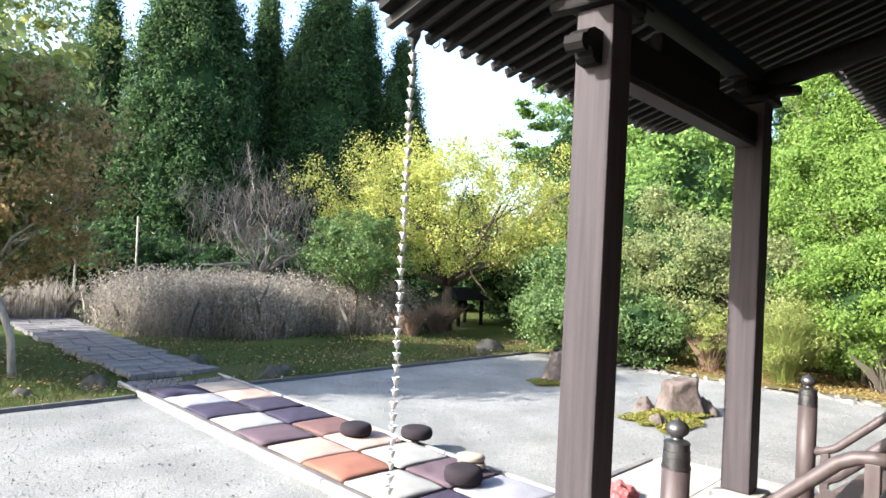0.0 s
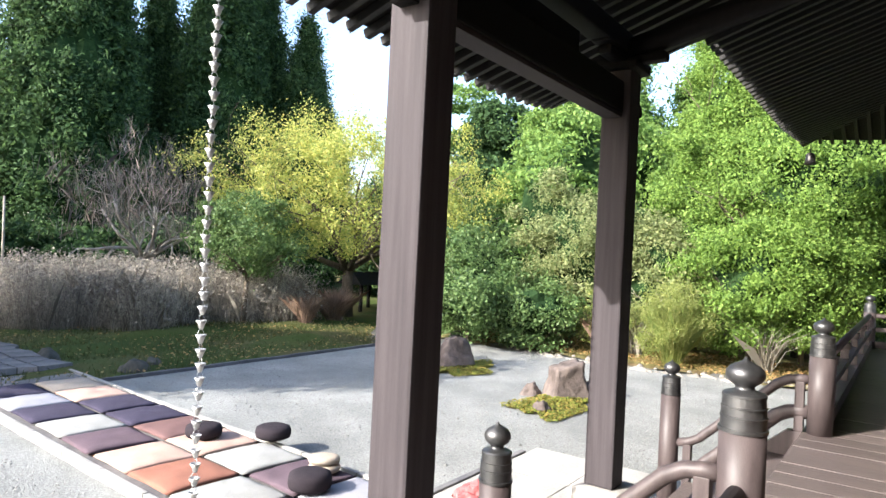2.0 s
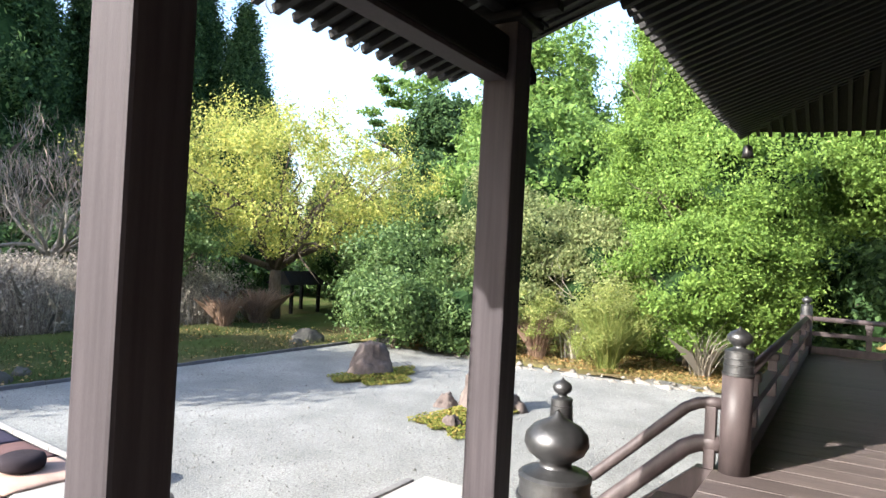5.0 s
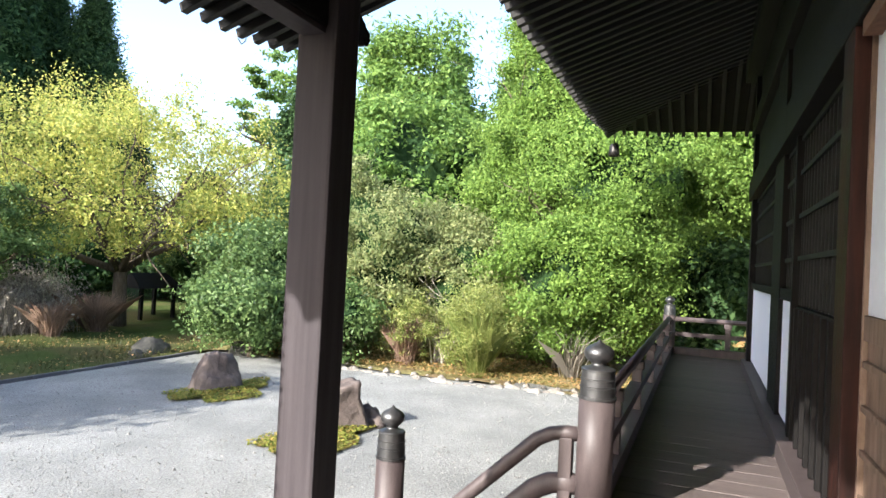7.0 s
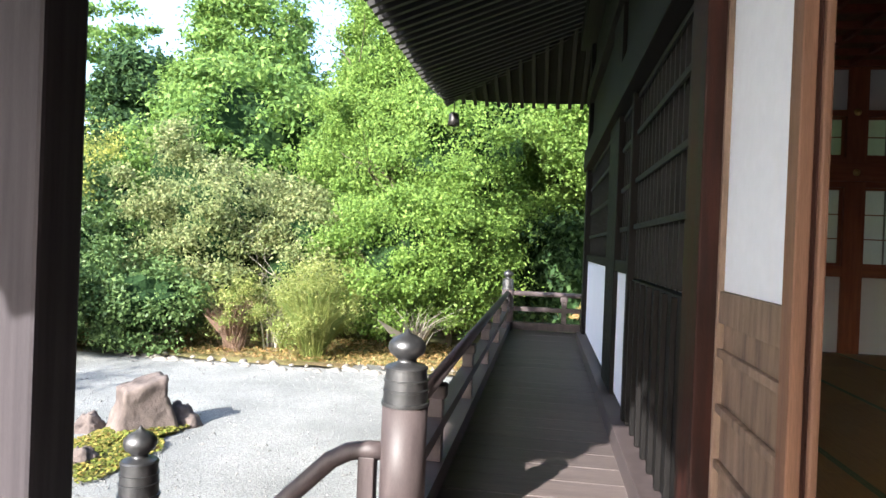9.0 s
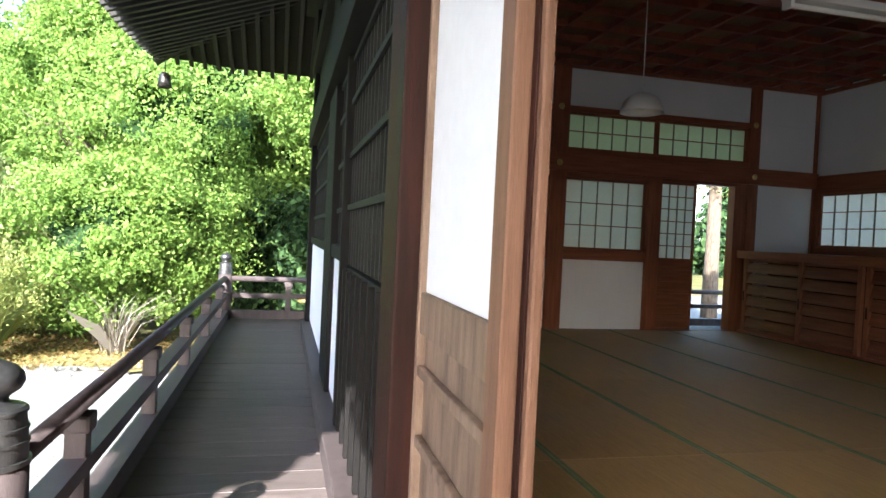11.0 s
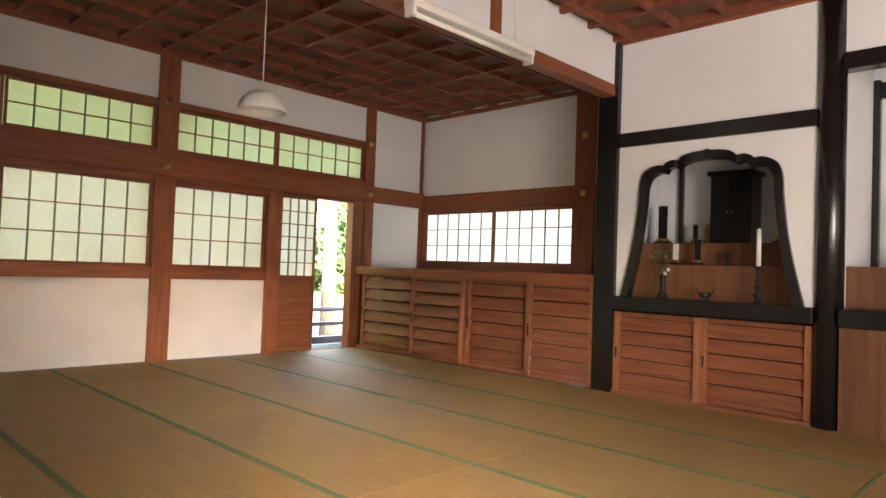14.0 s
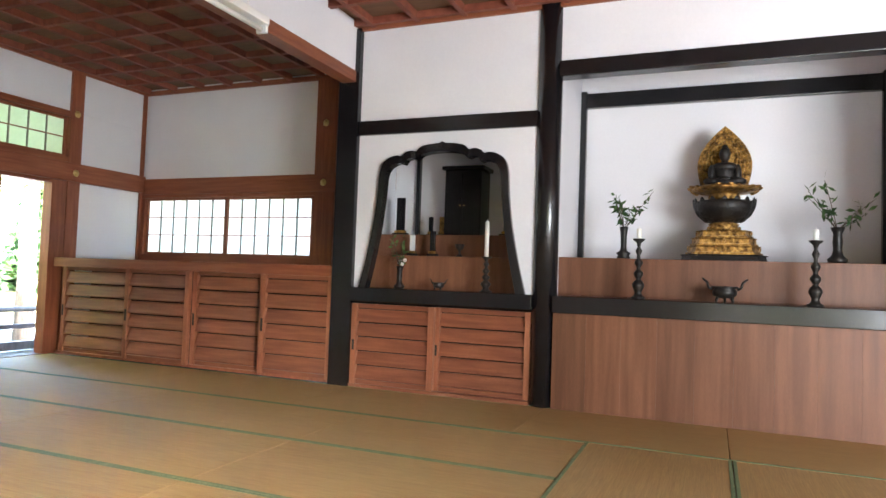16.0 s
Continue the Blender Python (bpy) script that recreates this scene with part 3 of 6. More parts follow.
# ---- roofs ----
def roof_slab(name, label, ring_low, ring_high, thick, material):
    """A sloping deck from a lower edge line to an upper one, each a list of points."""
    bm = bmesh.new()
    n = len(ring_low)
    lo = [bm.verts.new(p) for p in ring_low]
    hi = [bm.verts.new(p) for p in ring_high]
    lo2 = [bm.verts.new((p[0], p[1], p[2] + thick)) for p in ring_low]
    hi2 = [bm.verts.new((p[0], p[1], p[2] + thick)) for p in ring_high]
    for k in range(n - 1):
        bm.faces.new((lo[k], lo[k + 1], hi[k + 1], hi[k]))
        bm.faces.new((lo2[k], lo2[k + 1], hi2[k + 1], hi2[k]))
        bm.faces.new((lo[k], lo[k + 1], lo2[k + 1], lo2[k]))
        bm.faces.new((hi[k], hi[k + 1], hi2[k + 1], hi2[k]))
    for e in (0, n - 1):
        bm.faces.new((lo[e], hi[e], hi2[e], lo2[e]))
    return solid(name, bm, material, label, "roof", "structure")


def lerp(a, b, k):
    return tuple(a[i] + (b[i] - a[i]) * k for i in range(3))


def tile_row(me, parent, a, b, step, along, rise):
    """Round cover tiles side by side along an eave from a to b."""
    n = int((Vector(b) - Vector(a)).length / step)
    for k in range(n + 1):
        share("eave_tile", me, parent, lerp(a, b, k / n), along)


def cover_tile(slope, length=0.9, r=0.075):
    bm = bmesh.new()
    d = Vector((0, -math.cos(slope), math.sin(slope)))
    tube(bm, [(0, 0.03, 0), tuple(d * length)], r, 12)
    tube(bm, [(0, 0.045, 0.0), (0, 0.02, 0.0)], r * 1.12, 14)
    return finish(bm, "eave_tile", M_TILE)


def pan_tile(slope, length=0.9, w=0.15):
    bm = bmesh.new()
    d = Vector((0, -math.cos(slope), math.sin(slope)))
    rows = []
    for p in (Vector((0, 0.05, 0)), d * length):
        for dz in (0, 0.025):
            rows.append([bm.verts.new(p + Vector((w * (k / 3 - 1), 0, dz - 0.035 + 0.035 * (k / 3 - 1) ** 2))) for k in range(7)])
    a0, a1, b0, b1 = rows
    for k in range(6):
        bm.faces.new((a0[k], a0[k + 1], b0[k + 1], b0[k]))
        bm.faces.new((a1[k], a1[k + 1], b1[k + 1], b1[k]))
        bm.faces.new((a0[k], a0[k + 1], a1[k + 1], a1[k]))
    return finish(bm, "pan_tile", M_TILE)


# main roof: eave line, hip corner, wall line
EY, EZ, EX = 1.78, 3.53, 16.6
SL = math.atan2(0.8, 2.3)
front_low = [(-8, EY, EZ), (9, EY, EZ), (14, EY, EZ + 0.02), (15.5, EY, EZ + 0.05), (EX, EY, EZ + 0.12)]
front_high = [(-8, -3.5, EZ + 1.85), (7, -3.5, EZ + 1.85), (9, -3.5, EZ + 1.85), (10, -3.5, EZ + 1.85), (11.2, -3.5, EZ + 1.9)]
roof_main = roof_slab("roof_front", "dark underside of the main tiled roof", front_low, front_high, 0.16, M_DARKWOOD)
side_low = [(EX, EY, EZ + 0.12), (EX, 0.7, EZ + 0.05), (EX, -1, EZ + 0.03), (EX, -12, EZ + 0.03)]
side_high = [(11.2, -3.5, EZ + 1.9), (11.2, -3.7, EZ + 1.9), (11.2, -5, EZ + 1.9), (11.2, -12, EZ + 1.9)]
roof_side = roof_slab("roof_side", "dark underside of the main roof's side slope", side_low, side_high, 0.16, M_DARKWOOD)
cov, pan = cover_tile(SL), pan_tile(SL)
for k in range(int((EX - 9.3) / 0.26) + 1):
    x = 9.35 + 0.26 * k
    z = EZ + 0.2 + max(0, x - 14) ** 2 * 0.016
    share("eave_tile", cov, roof_main, (x, EY + 0.08, z))
    share("pan_tile", pan, roof_main, (x + 0.13, EY + 0.06, z - 0.02))
for k in range(32):
    share("eave_tile", cov, roof_main, (-4.3 + 0.26 * k, EY + 0.08, EZ + 0.2))
for k in range(50):
    share("eave_tile", cov, roof_side, (EX + 0.08, EY - 0.2 - 0.26 * k, EZ + 0.24), -math.pi / 2)
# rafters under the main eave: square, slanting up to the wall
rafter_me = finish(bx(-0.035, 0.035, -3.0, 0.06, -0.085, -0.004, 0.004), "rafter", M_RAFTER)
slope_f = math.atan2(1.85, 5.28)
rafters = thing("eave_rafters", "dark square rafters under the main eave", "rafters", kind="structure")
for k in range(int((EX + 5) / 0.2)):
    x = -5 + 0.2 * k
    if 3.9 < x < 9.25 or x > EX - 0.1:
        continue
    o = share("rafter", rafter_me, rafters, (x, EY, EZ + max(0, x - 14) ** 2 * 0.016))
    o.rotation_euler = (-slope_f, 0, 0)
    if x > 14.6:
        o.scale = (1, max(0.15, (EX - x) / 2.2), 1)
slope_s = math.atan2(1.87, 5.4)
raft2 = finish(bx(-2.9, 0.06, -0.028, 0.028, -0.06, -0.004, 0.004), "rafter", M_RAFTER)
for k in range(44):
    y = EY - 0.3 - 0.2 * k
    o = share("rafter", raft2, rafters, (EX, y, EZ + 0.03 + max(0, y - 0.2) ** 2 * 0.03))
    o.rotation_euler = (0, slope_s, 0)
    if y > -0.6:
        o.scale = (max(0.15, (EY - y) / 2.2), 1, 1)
part("hip_rafter", tube(bmesh.new(), [(EX, EY, EZ + 0.05), (13.3, -1.3, EZ + 1.1)], 0.08, 4), M_RAFTER, rafters)
part("wall_plate", bx(-6, 13.5, -0.62, -0.34, 3.55, 3.8, 0.01), M_DARKWOOD, rafters)

# porch roof
PEY, PEZ, PX0, PX1 = 3.5, 2.86, 4.34, 9.2
p_low = [(PX0, PEY, PEZ + 0.01), (PX0 + 0.6, PEY, PEZ), (PX0 + 1.5, PEY, PEZ), (PX1 - 1.5, PEY, PEZ), (PX1 - 0.6, PEY, PEZ + 0.03), (PX1, PEY, PEZ + 0.11)]
p_high = [(p[0] + (0.25 if p[0] > 8.9 else -0.1 if p[0] < 4.4 else 0), 0.6, PEZ + 1.0) for p in p_low]
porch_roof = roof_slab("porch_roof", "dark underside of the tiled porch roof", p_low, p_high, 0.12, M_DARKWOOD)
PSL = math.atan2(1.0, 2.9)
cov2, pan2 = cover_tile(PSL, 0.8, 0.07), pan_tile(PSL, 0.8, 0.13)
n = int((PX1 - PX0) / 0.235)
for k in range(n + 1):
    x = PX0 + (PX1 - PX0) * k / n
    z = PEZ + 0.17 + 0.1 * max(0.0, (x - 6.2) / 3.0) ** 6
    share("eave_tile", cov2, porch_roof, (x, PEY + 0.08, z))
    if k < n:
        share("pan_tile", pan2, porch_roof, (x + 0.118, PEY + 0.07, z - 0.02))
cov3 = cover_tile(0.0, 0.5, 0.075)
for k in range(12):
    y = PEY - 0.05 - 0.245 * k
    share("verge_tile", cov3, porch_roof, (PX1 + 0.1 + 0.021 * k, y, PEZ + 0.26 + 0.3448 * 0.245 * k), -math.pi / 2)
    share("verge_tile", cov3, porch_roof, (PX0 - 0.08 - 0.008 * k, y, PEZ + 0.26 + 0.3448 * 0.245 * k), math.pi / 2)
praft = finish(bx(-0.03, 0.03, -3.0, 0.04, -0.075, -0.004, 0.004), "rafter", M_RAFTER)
for k in range(25):
    x = PX0 + 0.12 + 0.2 * k
    o = share("porch_rafter", praft, rafters, (x, PEY, PEZ + 0.1 * max(0.0, (x - 6.2) / 3.0) ** 6))
    o.rotation_euler = (-PSL, 0, 0)

# ---- facade wall ----
facade = thing("wall_facade", "dark timber temple front with lattice doors and white panels", "wall", kind="structure")


def fbox(name, x0, x1, z0, z1, y0, y1, m, label="", bev=0.006):
    return part(name, bx(x0, x1, y0, y1, z0, z1, bev), m, facade, label)


W0 = WALL
fbox("ground_sill", 7.4, 13.45, 0.0, 0.12, -0.6, W0 + 0.06, M_RAIL)
fbox("ground_sill", -6, 0.9, 0.0, 0.12, -0.6, W0 + 0.06, M_RAIL)
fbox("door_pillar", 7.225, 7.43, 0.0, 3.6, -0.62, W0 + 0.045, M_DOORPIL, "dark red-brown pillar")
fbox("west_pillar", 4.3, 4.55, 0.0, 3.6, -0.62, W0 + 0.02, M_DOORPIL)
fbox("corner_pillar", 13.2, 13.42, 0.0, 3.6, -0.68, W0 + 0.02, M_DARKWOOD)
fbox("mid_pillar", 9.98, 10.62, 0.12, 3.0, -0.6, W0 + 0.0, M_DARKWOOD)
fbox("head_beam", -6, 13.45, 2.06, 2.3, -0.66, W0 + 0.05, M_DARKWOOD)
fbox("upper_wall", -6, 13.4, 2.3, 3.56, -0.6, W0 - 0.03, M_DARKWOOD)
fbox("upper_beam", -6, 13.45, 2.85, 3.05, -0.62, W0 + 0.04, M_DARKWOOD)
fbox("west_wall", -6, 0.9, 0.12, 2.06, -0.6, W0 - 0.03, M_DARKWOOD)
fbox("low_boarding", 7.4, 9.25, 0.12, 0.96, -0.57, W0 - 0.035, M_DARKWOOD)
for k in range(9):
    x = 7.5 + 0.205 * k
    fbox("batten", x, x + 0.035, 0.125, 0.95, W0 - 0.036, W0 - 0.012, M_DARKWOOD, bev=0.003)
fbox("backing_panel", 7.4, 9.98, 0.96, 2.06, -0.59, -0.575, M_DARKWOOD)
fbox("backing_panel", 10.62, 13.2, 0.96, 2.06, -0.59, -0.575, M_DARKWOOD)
fbox("white_panel", 9.32, 9.98, 0.14, 0.98, -0.57, W0 - 0.03, M_PLASTER, "white plaster panel")
fbox("white_panel", 10.62, 13.2, 0.14, 0.99, -0.57, W0 - 0.03, M_PLASTER, "white plaster panel")
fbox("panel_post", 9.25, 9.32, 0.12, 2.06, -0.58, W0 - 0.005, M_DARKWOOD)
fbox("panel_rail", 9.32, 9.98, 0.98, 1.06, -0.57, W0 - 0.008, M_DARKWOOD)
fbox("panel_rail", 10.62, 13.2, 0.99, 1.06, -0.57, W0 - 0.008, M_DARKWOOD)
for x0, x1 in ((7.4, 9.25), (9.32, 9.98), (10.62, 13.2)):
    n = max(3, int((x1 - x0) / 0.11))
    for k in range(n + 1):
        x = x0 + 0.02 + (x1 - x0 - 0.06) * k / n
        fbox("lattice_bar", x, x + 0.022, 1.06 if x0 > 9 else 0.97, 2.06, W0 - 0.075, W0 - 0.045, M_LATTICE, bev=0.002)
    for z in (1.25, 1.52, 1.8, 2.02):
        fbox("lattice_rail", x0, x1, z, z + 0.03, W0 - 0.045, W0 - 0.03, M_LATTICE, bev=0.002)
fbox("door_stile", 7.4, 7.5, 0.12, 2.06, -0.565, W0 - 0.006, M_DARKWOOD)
fbox("door_handle_plate", 7.46, 7.475, 0.72, 0.9, W0 - 0.007, W0 + 0.002, M_WHITECLAY, "pale metal handle", 0.002)

# sliding door beside the doorway, with a paper top and a slatted wooden foot
slide = thing("sliding_door", "sliding door with white paper above weathered wooden slats, half open", "door", (6.706, W0 - 0.008, 0))
part("paper", bx(0.0, 0.5, -0.028, -0.016, 1.02, 2.06, 0.002), M_PAPERPANEL, slide, "white paper panel")
part("stile", bx(0.5, 0.52, -0.05, 0.0, 0.03, 2.06), M_WEATHERBOARD, slide)
part("waist_rail", bx(0.0, 0.5, -0.045, -0.004, 0.93, 1.02), M_WEATHERBOARD, slide)
part("foot_board", bx(0.0, 0.5, -0.035, -0.02, 0.03, 0.93, 0.002), M_WEATHERBOARD, slide)
for k in range(6):
    z = 0.06 + 0.155 * k
    part("slat", bx(0.0, 0.5, -0.02, -0.003, z, z + 0.024, 0.004), M_WEATHERBOARD, slide)
jamb = thing("door_jamb", "planed reddish wooden jamb of the open doorway", "door frame", (0, 0, 0), kind="structure")
part("outer_stile", bx(6.645, 6.705, -0.517, -0.488, 0.0, 2.06, 0.004), M_JAMB, jamb)
part("inner_stile", bx(6.618, 6.7, -0.538, -0.5205, 0.0, 2.06, 0.005), M_JAMB, jamb)
# dark strip standing for the shaded groove between the two stiles
part("groove_shade_strip", bx(6.63, 6.66, -0.5205, -0.5165, 0.0, 2.06, 0.001), M_DOORPIL, jamb)
part("lintel", bx(4.55, 7.16, W0 - 0.1, W0 + 0.035, 2.0, 2.058, 0.004), M_JAMB, jamb)
part("threshold", bx(4.55, 7.16, -0.66, W0 + 0.04, 0.0, 0.035, 0.004), M_JAMB, jamb)

# ---- the room ----
FL, CEIL = 0.06, 3.3
RX0, RX1, RY0, RY1, RYB = -0.4, 13.32, -0.68, -5.975, -7.2
floor = solid("floor", bx(RX0 - 0.3, 13.4, RYB - 0.3, -0.6, -0.3, FL - 0.055, 0.0), M_DARKWOOD, "wooden floor under the tatami mats", "floor", "structure")


def mat_me(w, d, long_x):
    bm = bx(-w / 2 + 0.002, w / 2 - 0.002, -d / 2 + 0.002, d / 2 - 0.002, FL - 0.05, FL, 0.003)
    return finish(bm, "tatami_mat", M_TATAMI if long_x else M_TATAMI_Y)


edge_cache = {}


def tatami(x0, x1, y0, y1, long_x):
    cx, cy, w, d = (x0 + x1) / 2, (y0 + y1) / 2, x1 - x0, abs(y1 - y0)
    key = (round(w, 3), round(d, 3), long_x)
    if key not in edge_cache:
        b = 0.02
        e = bx(-w / 2 + 0.002, w / 2 - 0.002, -b / 2, b / 2, FL - 0.01, FL + 0.002, 0.0008) if long_x else bx(-b / 2, b / 2, -d / 2 + 0.002, d / 2 - 0.002, FL - 0.01, FL + 0.002, 0.0008)
        edge_cache[key] = (mat_me(w, d, long_x), finish(e, "cloth_edge", M_GREENEDGE))
    m, e = edge_cache[key]
    o = share("tatami_mat", m, floor, (cx, cy, 0))
    off = d / 2 - 0.0125 if long_x else w / 2 - 0.0125
    for s in (-1, 1):
        share("cloth_edge", e, o, (0, s * off, 0) if long_x else (s * off, 0, 0))


MY = [-0.68, -1.552, -2.429, -3.303, -4.185, -5.035]
MX = [7.217, 8.797, 10.55, 12.3, 13.3]
for i in range(4):
    for j in range(5):
        tatami(MX[i], MX[i + 1], MY[j + 1], MY[j], True)
for k in range(8):
    x1 = 7.217 - 0.845 * k
    for ya, yb in ((-0.68, -1.552), (-1.552, -3.303), (-3.303, -5.035)):
        tatami(x1 - 0.845, x1, yb, ya, False)
LX = [0.45, 1.9, 3.4, 4.95, 6.384, 7.697, 9.45, 11.2, 12.3, 13.3]
for k in range(9):
    tatami(LX[k], LX[k + 1], RY1 - 0.03, -5.035, True)

ceiling = solid("ceiling", bx(RX0 - 0.2, 13.5, RYB - 0.2, -0.6, CEIL + 0.07, CEIL + 0.12, 0.0), M_CEILBOARD, "coffered wooden ceiling with reddish battens", "ceiling", "structure")
bm = bmesh.new()
STEP = 0.437
for k in range(33):
    x = 13.3 - STEP * k
    if x > RX0:
        box(bm, x - 0.024, x + 0.024, RYB, -0.6, CEIL - 0.002, CEIL + 0.066)
for k in range(16):
    y = -0.7 - STEP * k
    box(bm, RX0, 13.35, y - 0.023, y + 0.023, CEIL + 0.002, CEIL + 0.066)
ribs = part("coffer_grid", bm, M_CEIL, ceiling)

# east wall: posts, rails, paper windows, an open sliding door
east = thing("wall_east", "white plaster wall with reddish posts and paper windows", "wall", kind="structure")
PXE = 13.36


def ebox(name, y0, y1, z0, z1, x0, x1, m, label="", bev=0.005):
    if m is M_REDWOOD and abs(y1 - y0) > z1 - z0:
        m = M_REDWOOD_Y
    return part(name, bx(x0, x1, min(y0, y1), max(y0, y1), z0, z1, bev), m, east, label)


for y0, y1 in ((-3.327, -3.544), (-6.117, -6.275), (-0.6, -0.72)):
    ebox("post", y0, y1, FL - 0.05, CEIL, RX1 + 0.005, 13.5, M_REDWOOD)
ebox("lower_rail", -0.72, RYB, 2.006, 2.218, RX1 - 0.02, 13.49, M_REDWOOD)
ebox("upper_rail", -0.72, -6.117, 2.745, 2.815, RX1 + 0.012, 13.48, M_REDWOOD)
ebox("transom_sill", -0.72, -6.117, 2.218, 2.285, RX1 + 0.012, 13.48, M_REDWOOD)
ebox("upper_plaster", -0.72, -7.25, 2.815, CEIL + 0.06, PXE, 13.46, M_PLASTER)
ebox("corner_plaster_high", -6.275, -7.25, 2.218, 2.815, PXE, 13.46, M_PLASTER)
ebox("corner_plaster", -6.275, -7.25, FL, 2.006, PXE, 13.46, M_PLASTER)
ebox("corner_batten", -7.15, -7.2, 1.13, CEIL, RX1 + 0.01, 13.36, M_REDWOOD)
ebox("low_plaster", -3.544, -4.668, FL, 0.922, PXE, 13.46, M_PLASTER)
ebox("low_plaster", -0.72, -3.327, FL, 0.922, PXE, 13.46, M_PLASTER)
ebox("window_sill", -3.544, -4.668, 0.922, 1.05, RX1 + 0.01, 13.47, M_REDWOOD)
ebox("window_sill", -0.72, -3.327, 0.922, 1.05, RX1 + 0.01, 13.47, M_REDWOOD)
ebox("window_head", -3.544, -4.668, 1.94, 2.006, RX1 + 0.01, 13.47, M_REDWOOD)
ebox("window_head", -0.72, -3.327, 1.94, 2.006, RX1 + 0.01, 13.47, M_REDWOOD)
ebox("door_post", -4.668, -4.858, FL - 0.05, 2.006, RX1 + 0.005, 13.48, M_REDWOOD)
ebox("door_jamb_post", -5.94, -6.117, FL - 0.05, 2.006, RX1 + 0.02, 13.48, M_REDWOOD)
ebox("door_head", -4.858, -5.94, 1.965, 2.006, RX1 + 0.01, 13.48, M_REDWOOD)
ebox("door_sill", -4.858, -5.94, -0.02, FL + 0.004, RX1 + 0.0, 13.5, M_JAMB)


def shoji(label, origin, ux, w, z0, z1, cols, rows, foot=0.0, wood=None, group="paper windows", paper=None):
    """A paper screen in the plane of ux (unit vector along the wall) and z. foot: height of a wooden lower panel."""
    wood = wood or M_REDWOOD
    t = thing("paper_screen", label, "shoji screen", (origin[0], origin[1], z0), group)
    ux = Vector(ux)
    nx = Vector((-ux.y, ux.x, 0))
    h = z1 - z0

    def b(name, a0, a1, n0, n1, c0, c1, m, lab=""):
        bm = bmesh.new()
        box(bm, a0, a1, n0, n1, c0, c1)
        for v in bm.verts:
            v.co = ux * v.co.x + nx * v.co.y + Vector((0, 0, v.co.z))
        return part(name, bm, m, t, lab)

    f = 0.028
    b("left_stile", 0, f, -0.015, 0.015, 0, h, wood)
    b("right_stile", w - f, w, -0.015, 0.015, 0, h, wood)
    b("top_rail", f, w - f, -0.015, 0.015, h - f, h, wood)
    b("bottom_rail", f, w - f, -0.015, 0.015, foot, foot + f, wood)
    pw, ph = (w - 2 * f) / cols, (h - foot - 2 * f) / rows
    bm = box(bmesh.new(), -pw / 2, pw / 2, -0.012, -0.0105, -ph / 2, ph / 2)
    for v in bm.verts:
        v.co = ux * v.co.x + nx * v.co.y + Vector((0, 0, v.co.z))
    pane_me = finish(bm, "pane", paper or M_PAPER)
    for i in range(cols):
        for j in range(rows):
            share("pane", pane_me, t, ux * (f + pw * (i + 0.5)) + Vector((0, 0, foot + f + ph * (j + 0.5))))
    for k in range(1, cols):
        x = f + (w - 2 * f) * k / cols
        b("muntin", x - 0.007, x + 0.007, -0.0104, 0.004, foot + f, h - f, M_PALEMUNTIN)
    for k in range(1, rows):
        z = foot + f + (h - foot - 2 * f) * k / rows
        b("crossbar", f, w - f, -0.0102, 0.004, z - 0.006, z + 0.006, wood)
    if foot:
        grain = M_PANELWOOD_Y if abs(ux.y) > 0.5 else M_PANELWOOD
        b("foot_panel", f, w - f, -0.01, 0.0, f, foot, grain)
        b("foot_rail", f, w - f, -0.015, 0.015, 0, f, wood)
        for k in range(1, 6):
            z = f + (foot - f) * k / 6
            b("foot_slat", f, w - f, 0.0, 0.022, z - 0.014, z + 0.014, grain)
    return t


XS = 13.40
NORTH = (0, 1, 0)
shoji("fixed white paper window in a reddish frame", (XS, -4.668), NORTH, 1.124, 1.05, 1.94, 5, 3)
shoji("fixed white paper window in a reddish frame", (XS, -3.327), NORTH, 1.36, 1.05, 1.94, 6, 3)
shoji("fixed white paper window in a reddish frame", (XS, -1.96), NORTH, 1.24, 1.05, 1.94, 6, 3)
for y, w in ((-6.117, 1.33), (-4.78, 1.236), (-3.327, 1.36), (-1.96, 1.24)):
    shoji("transom paper window tinted green for light off the trees", (XS, y), NORTH, w, 2.285, 2.745, 6, 2, group="transom windows", paper=M_PAPERGREEN)
shoji("sliding paper door with a wooden foot, pushed half open", (XS - 0.02, -5.39), NORTH, 0.532, FL, 1.965, 4, 6, 0.9, group="sliding doors")
ebox("window_mullion", -1.94, -1.98, 1.05, 1.94, RX1 + 0.03, 13.44, M_REDWOOD)

# south side: cupboards under a deep shelf, a window behind, black-lacquered altar front
south = thing("wall_south", "white plaster back wall with a long low paper window", "wall", kind="structure")


def sbox(name, x0, x1, z0, z1, y0, y1, m, label="", bev=0.005, parent=None):
    if m is M_REDWOOD and x1 - x0 > z1 - z0:
        m = M_REDWOOD_X
    return part(name, bx(x0, x1, min(y0, y1), max(y0, y1), z0, z1, bev), m, parent or south, label)


sbox("window_wall_high", 9.7, 13.4, 2.183, CEIL + 0.06, RYB - 0.1, RYB - 0.02, M_PLASTER)
sbox("lower_rail", 9.7, 13.36, 1.985, 2.183, RYB - 0.1, RYB + 0.02, M_REDWOOD)
sbox("window_wall_side", 9.7, 10.46, 1.0, 1.985, RYB - 0.1, RYB - 0.02, M_PLASTER)
sbox("window_wall_low", 10.73, 13.4, FL, 1.13, RYB - 0.1, RYB - 0.02, M_PLASTER)
sbox("nail_post", 10.46, 10.73, 1.0, CEIL, RYB - 0.1, RYB + 0.012, M_REDWOOD)
sbox("window_sill", 10.73, 13.36, 1.13, 1.225, RYB - 0.1, RYB + 0.01, M_REDWOOD)
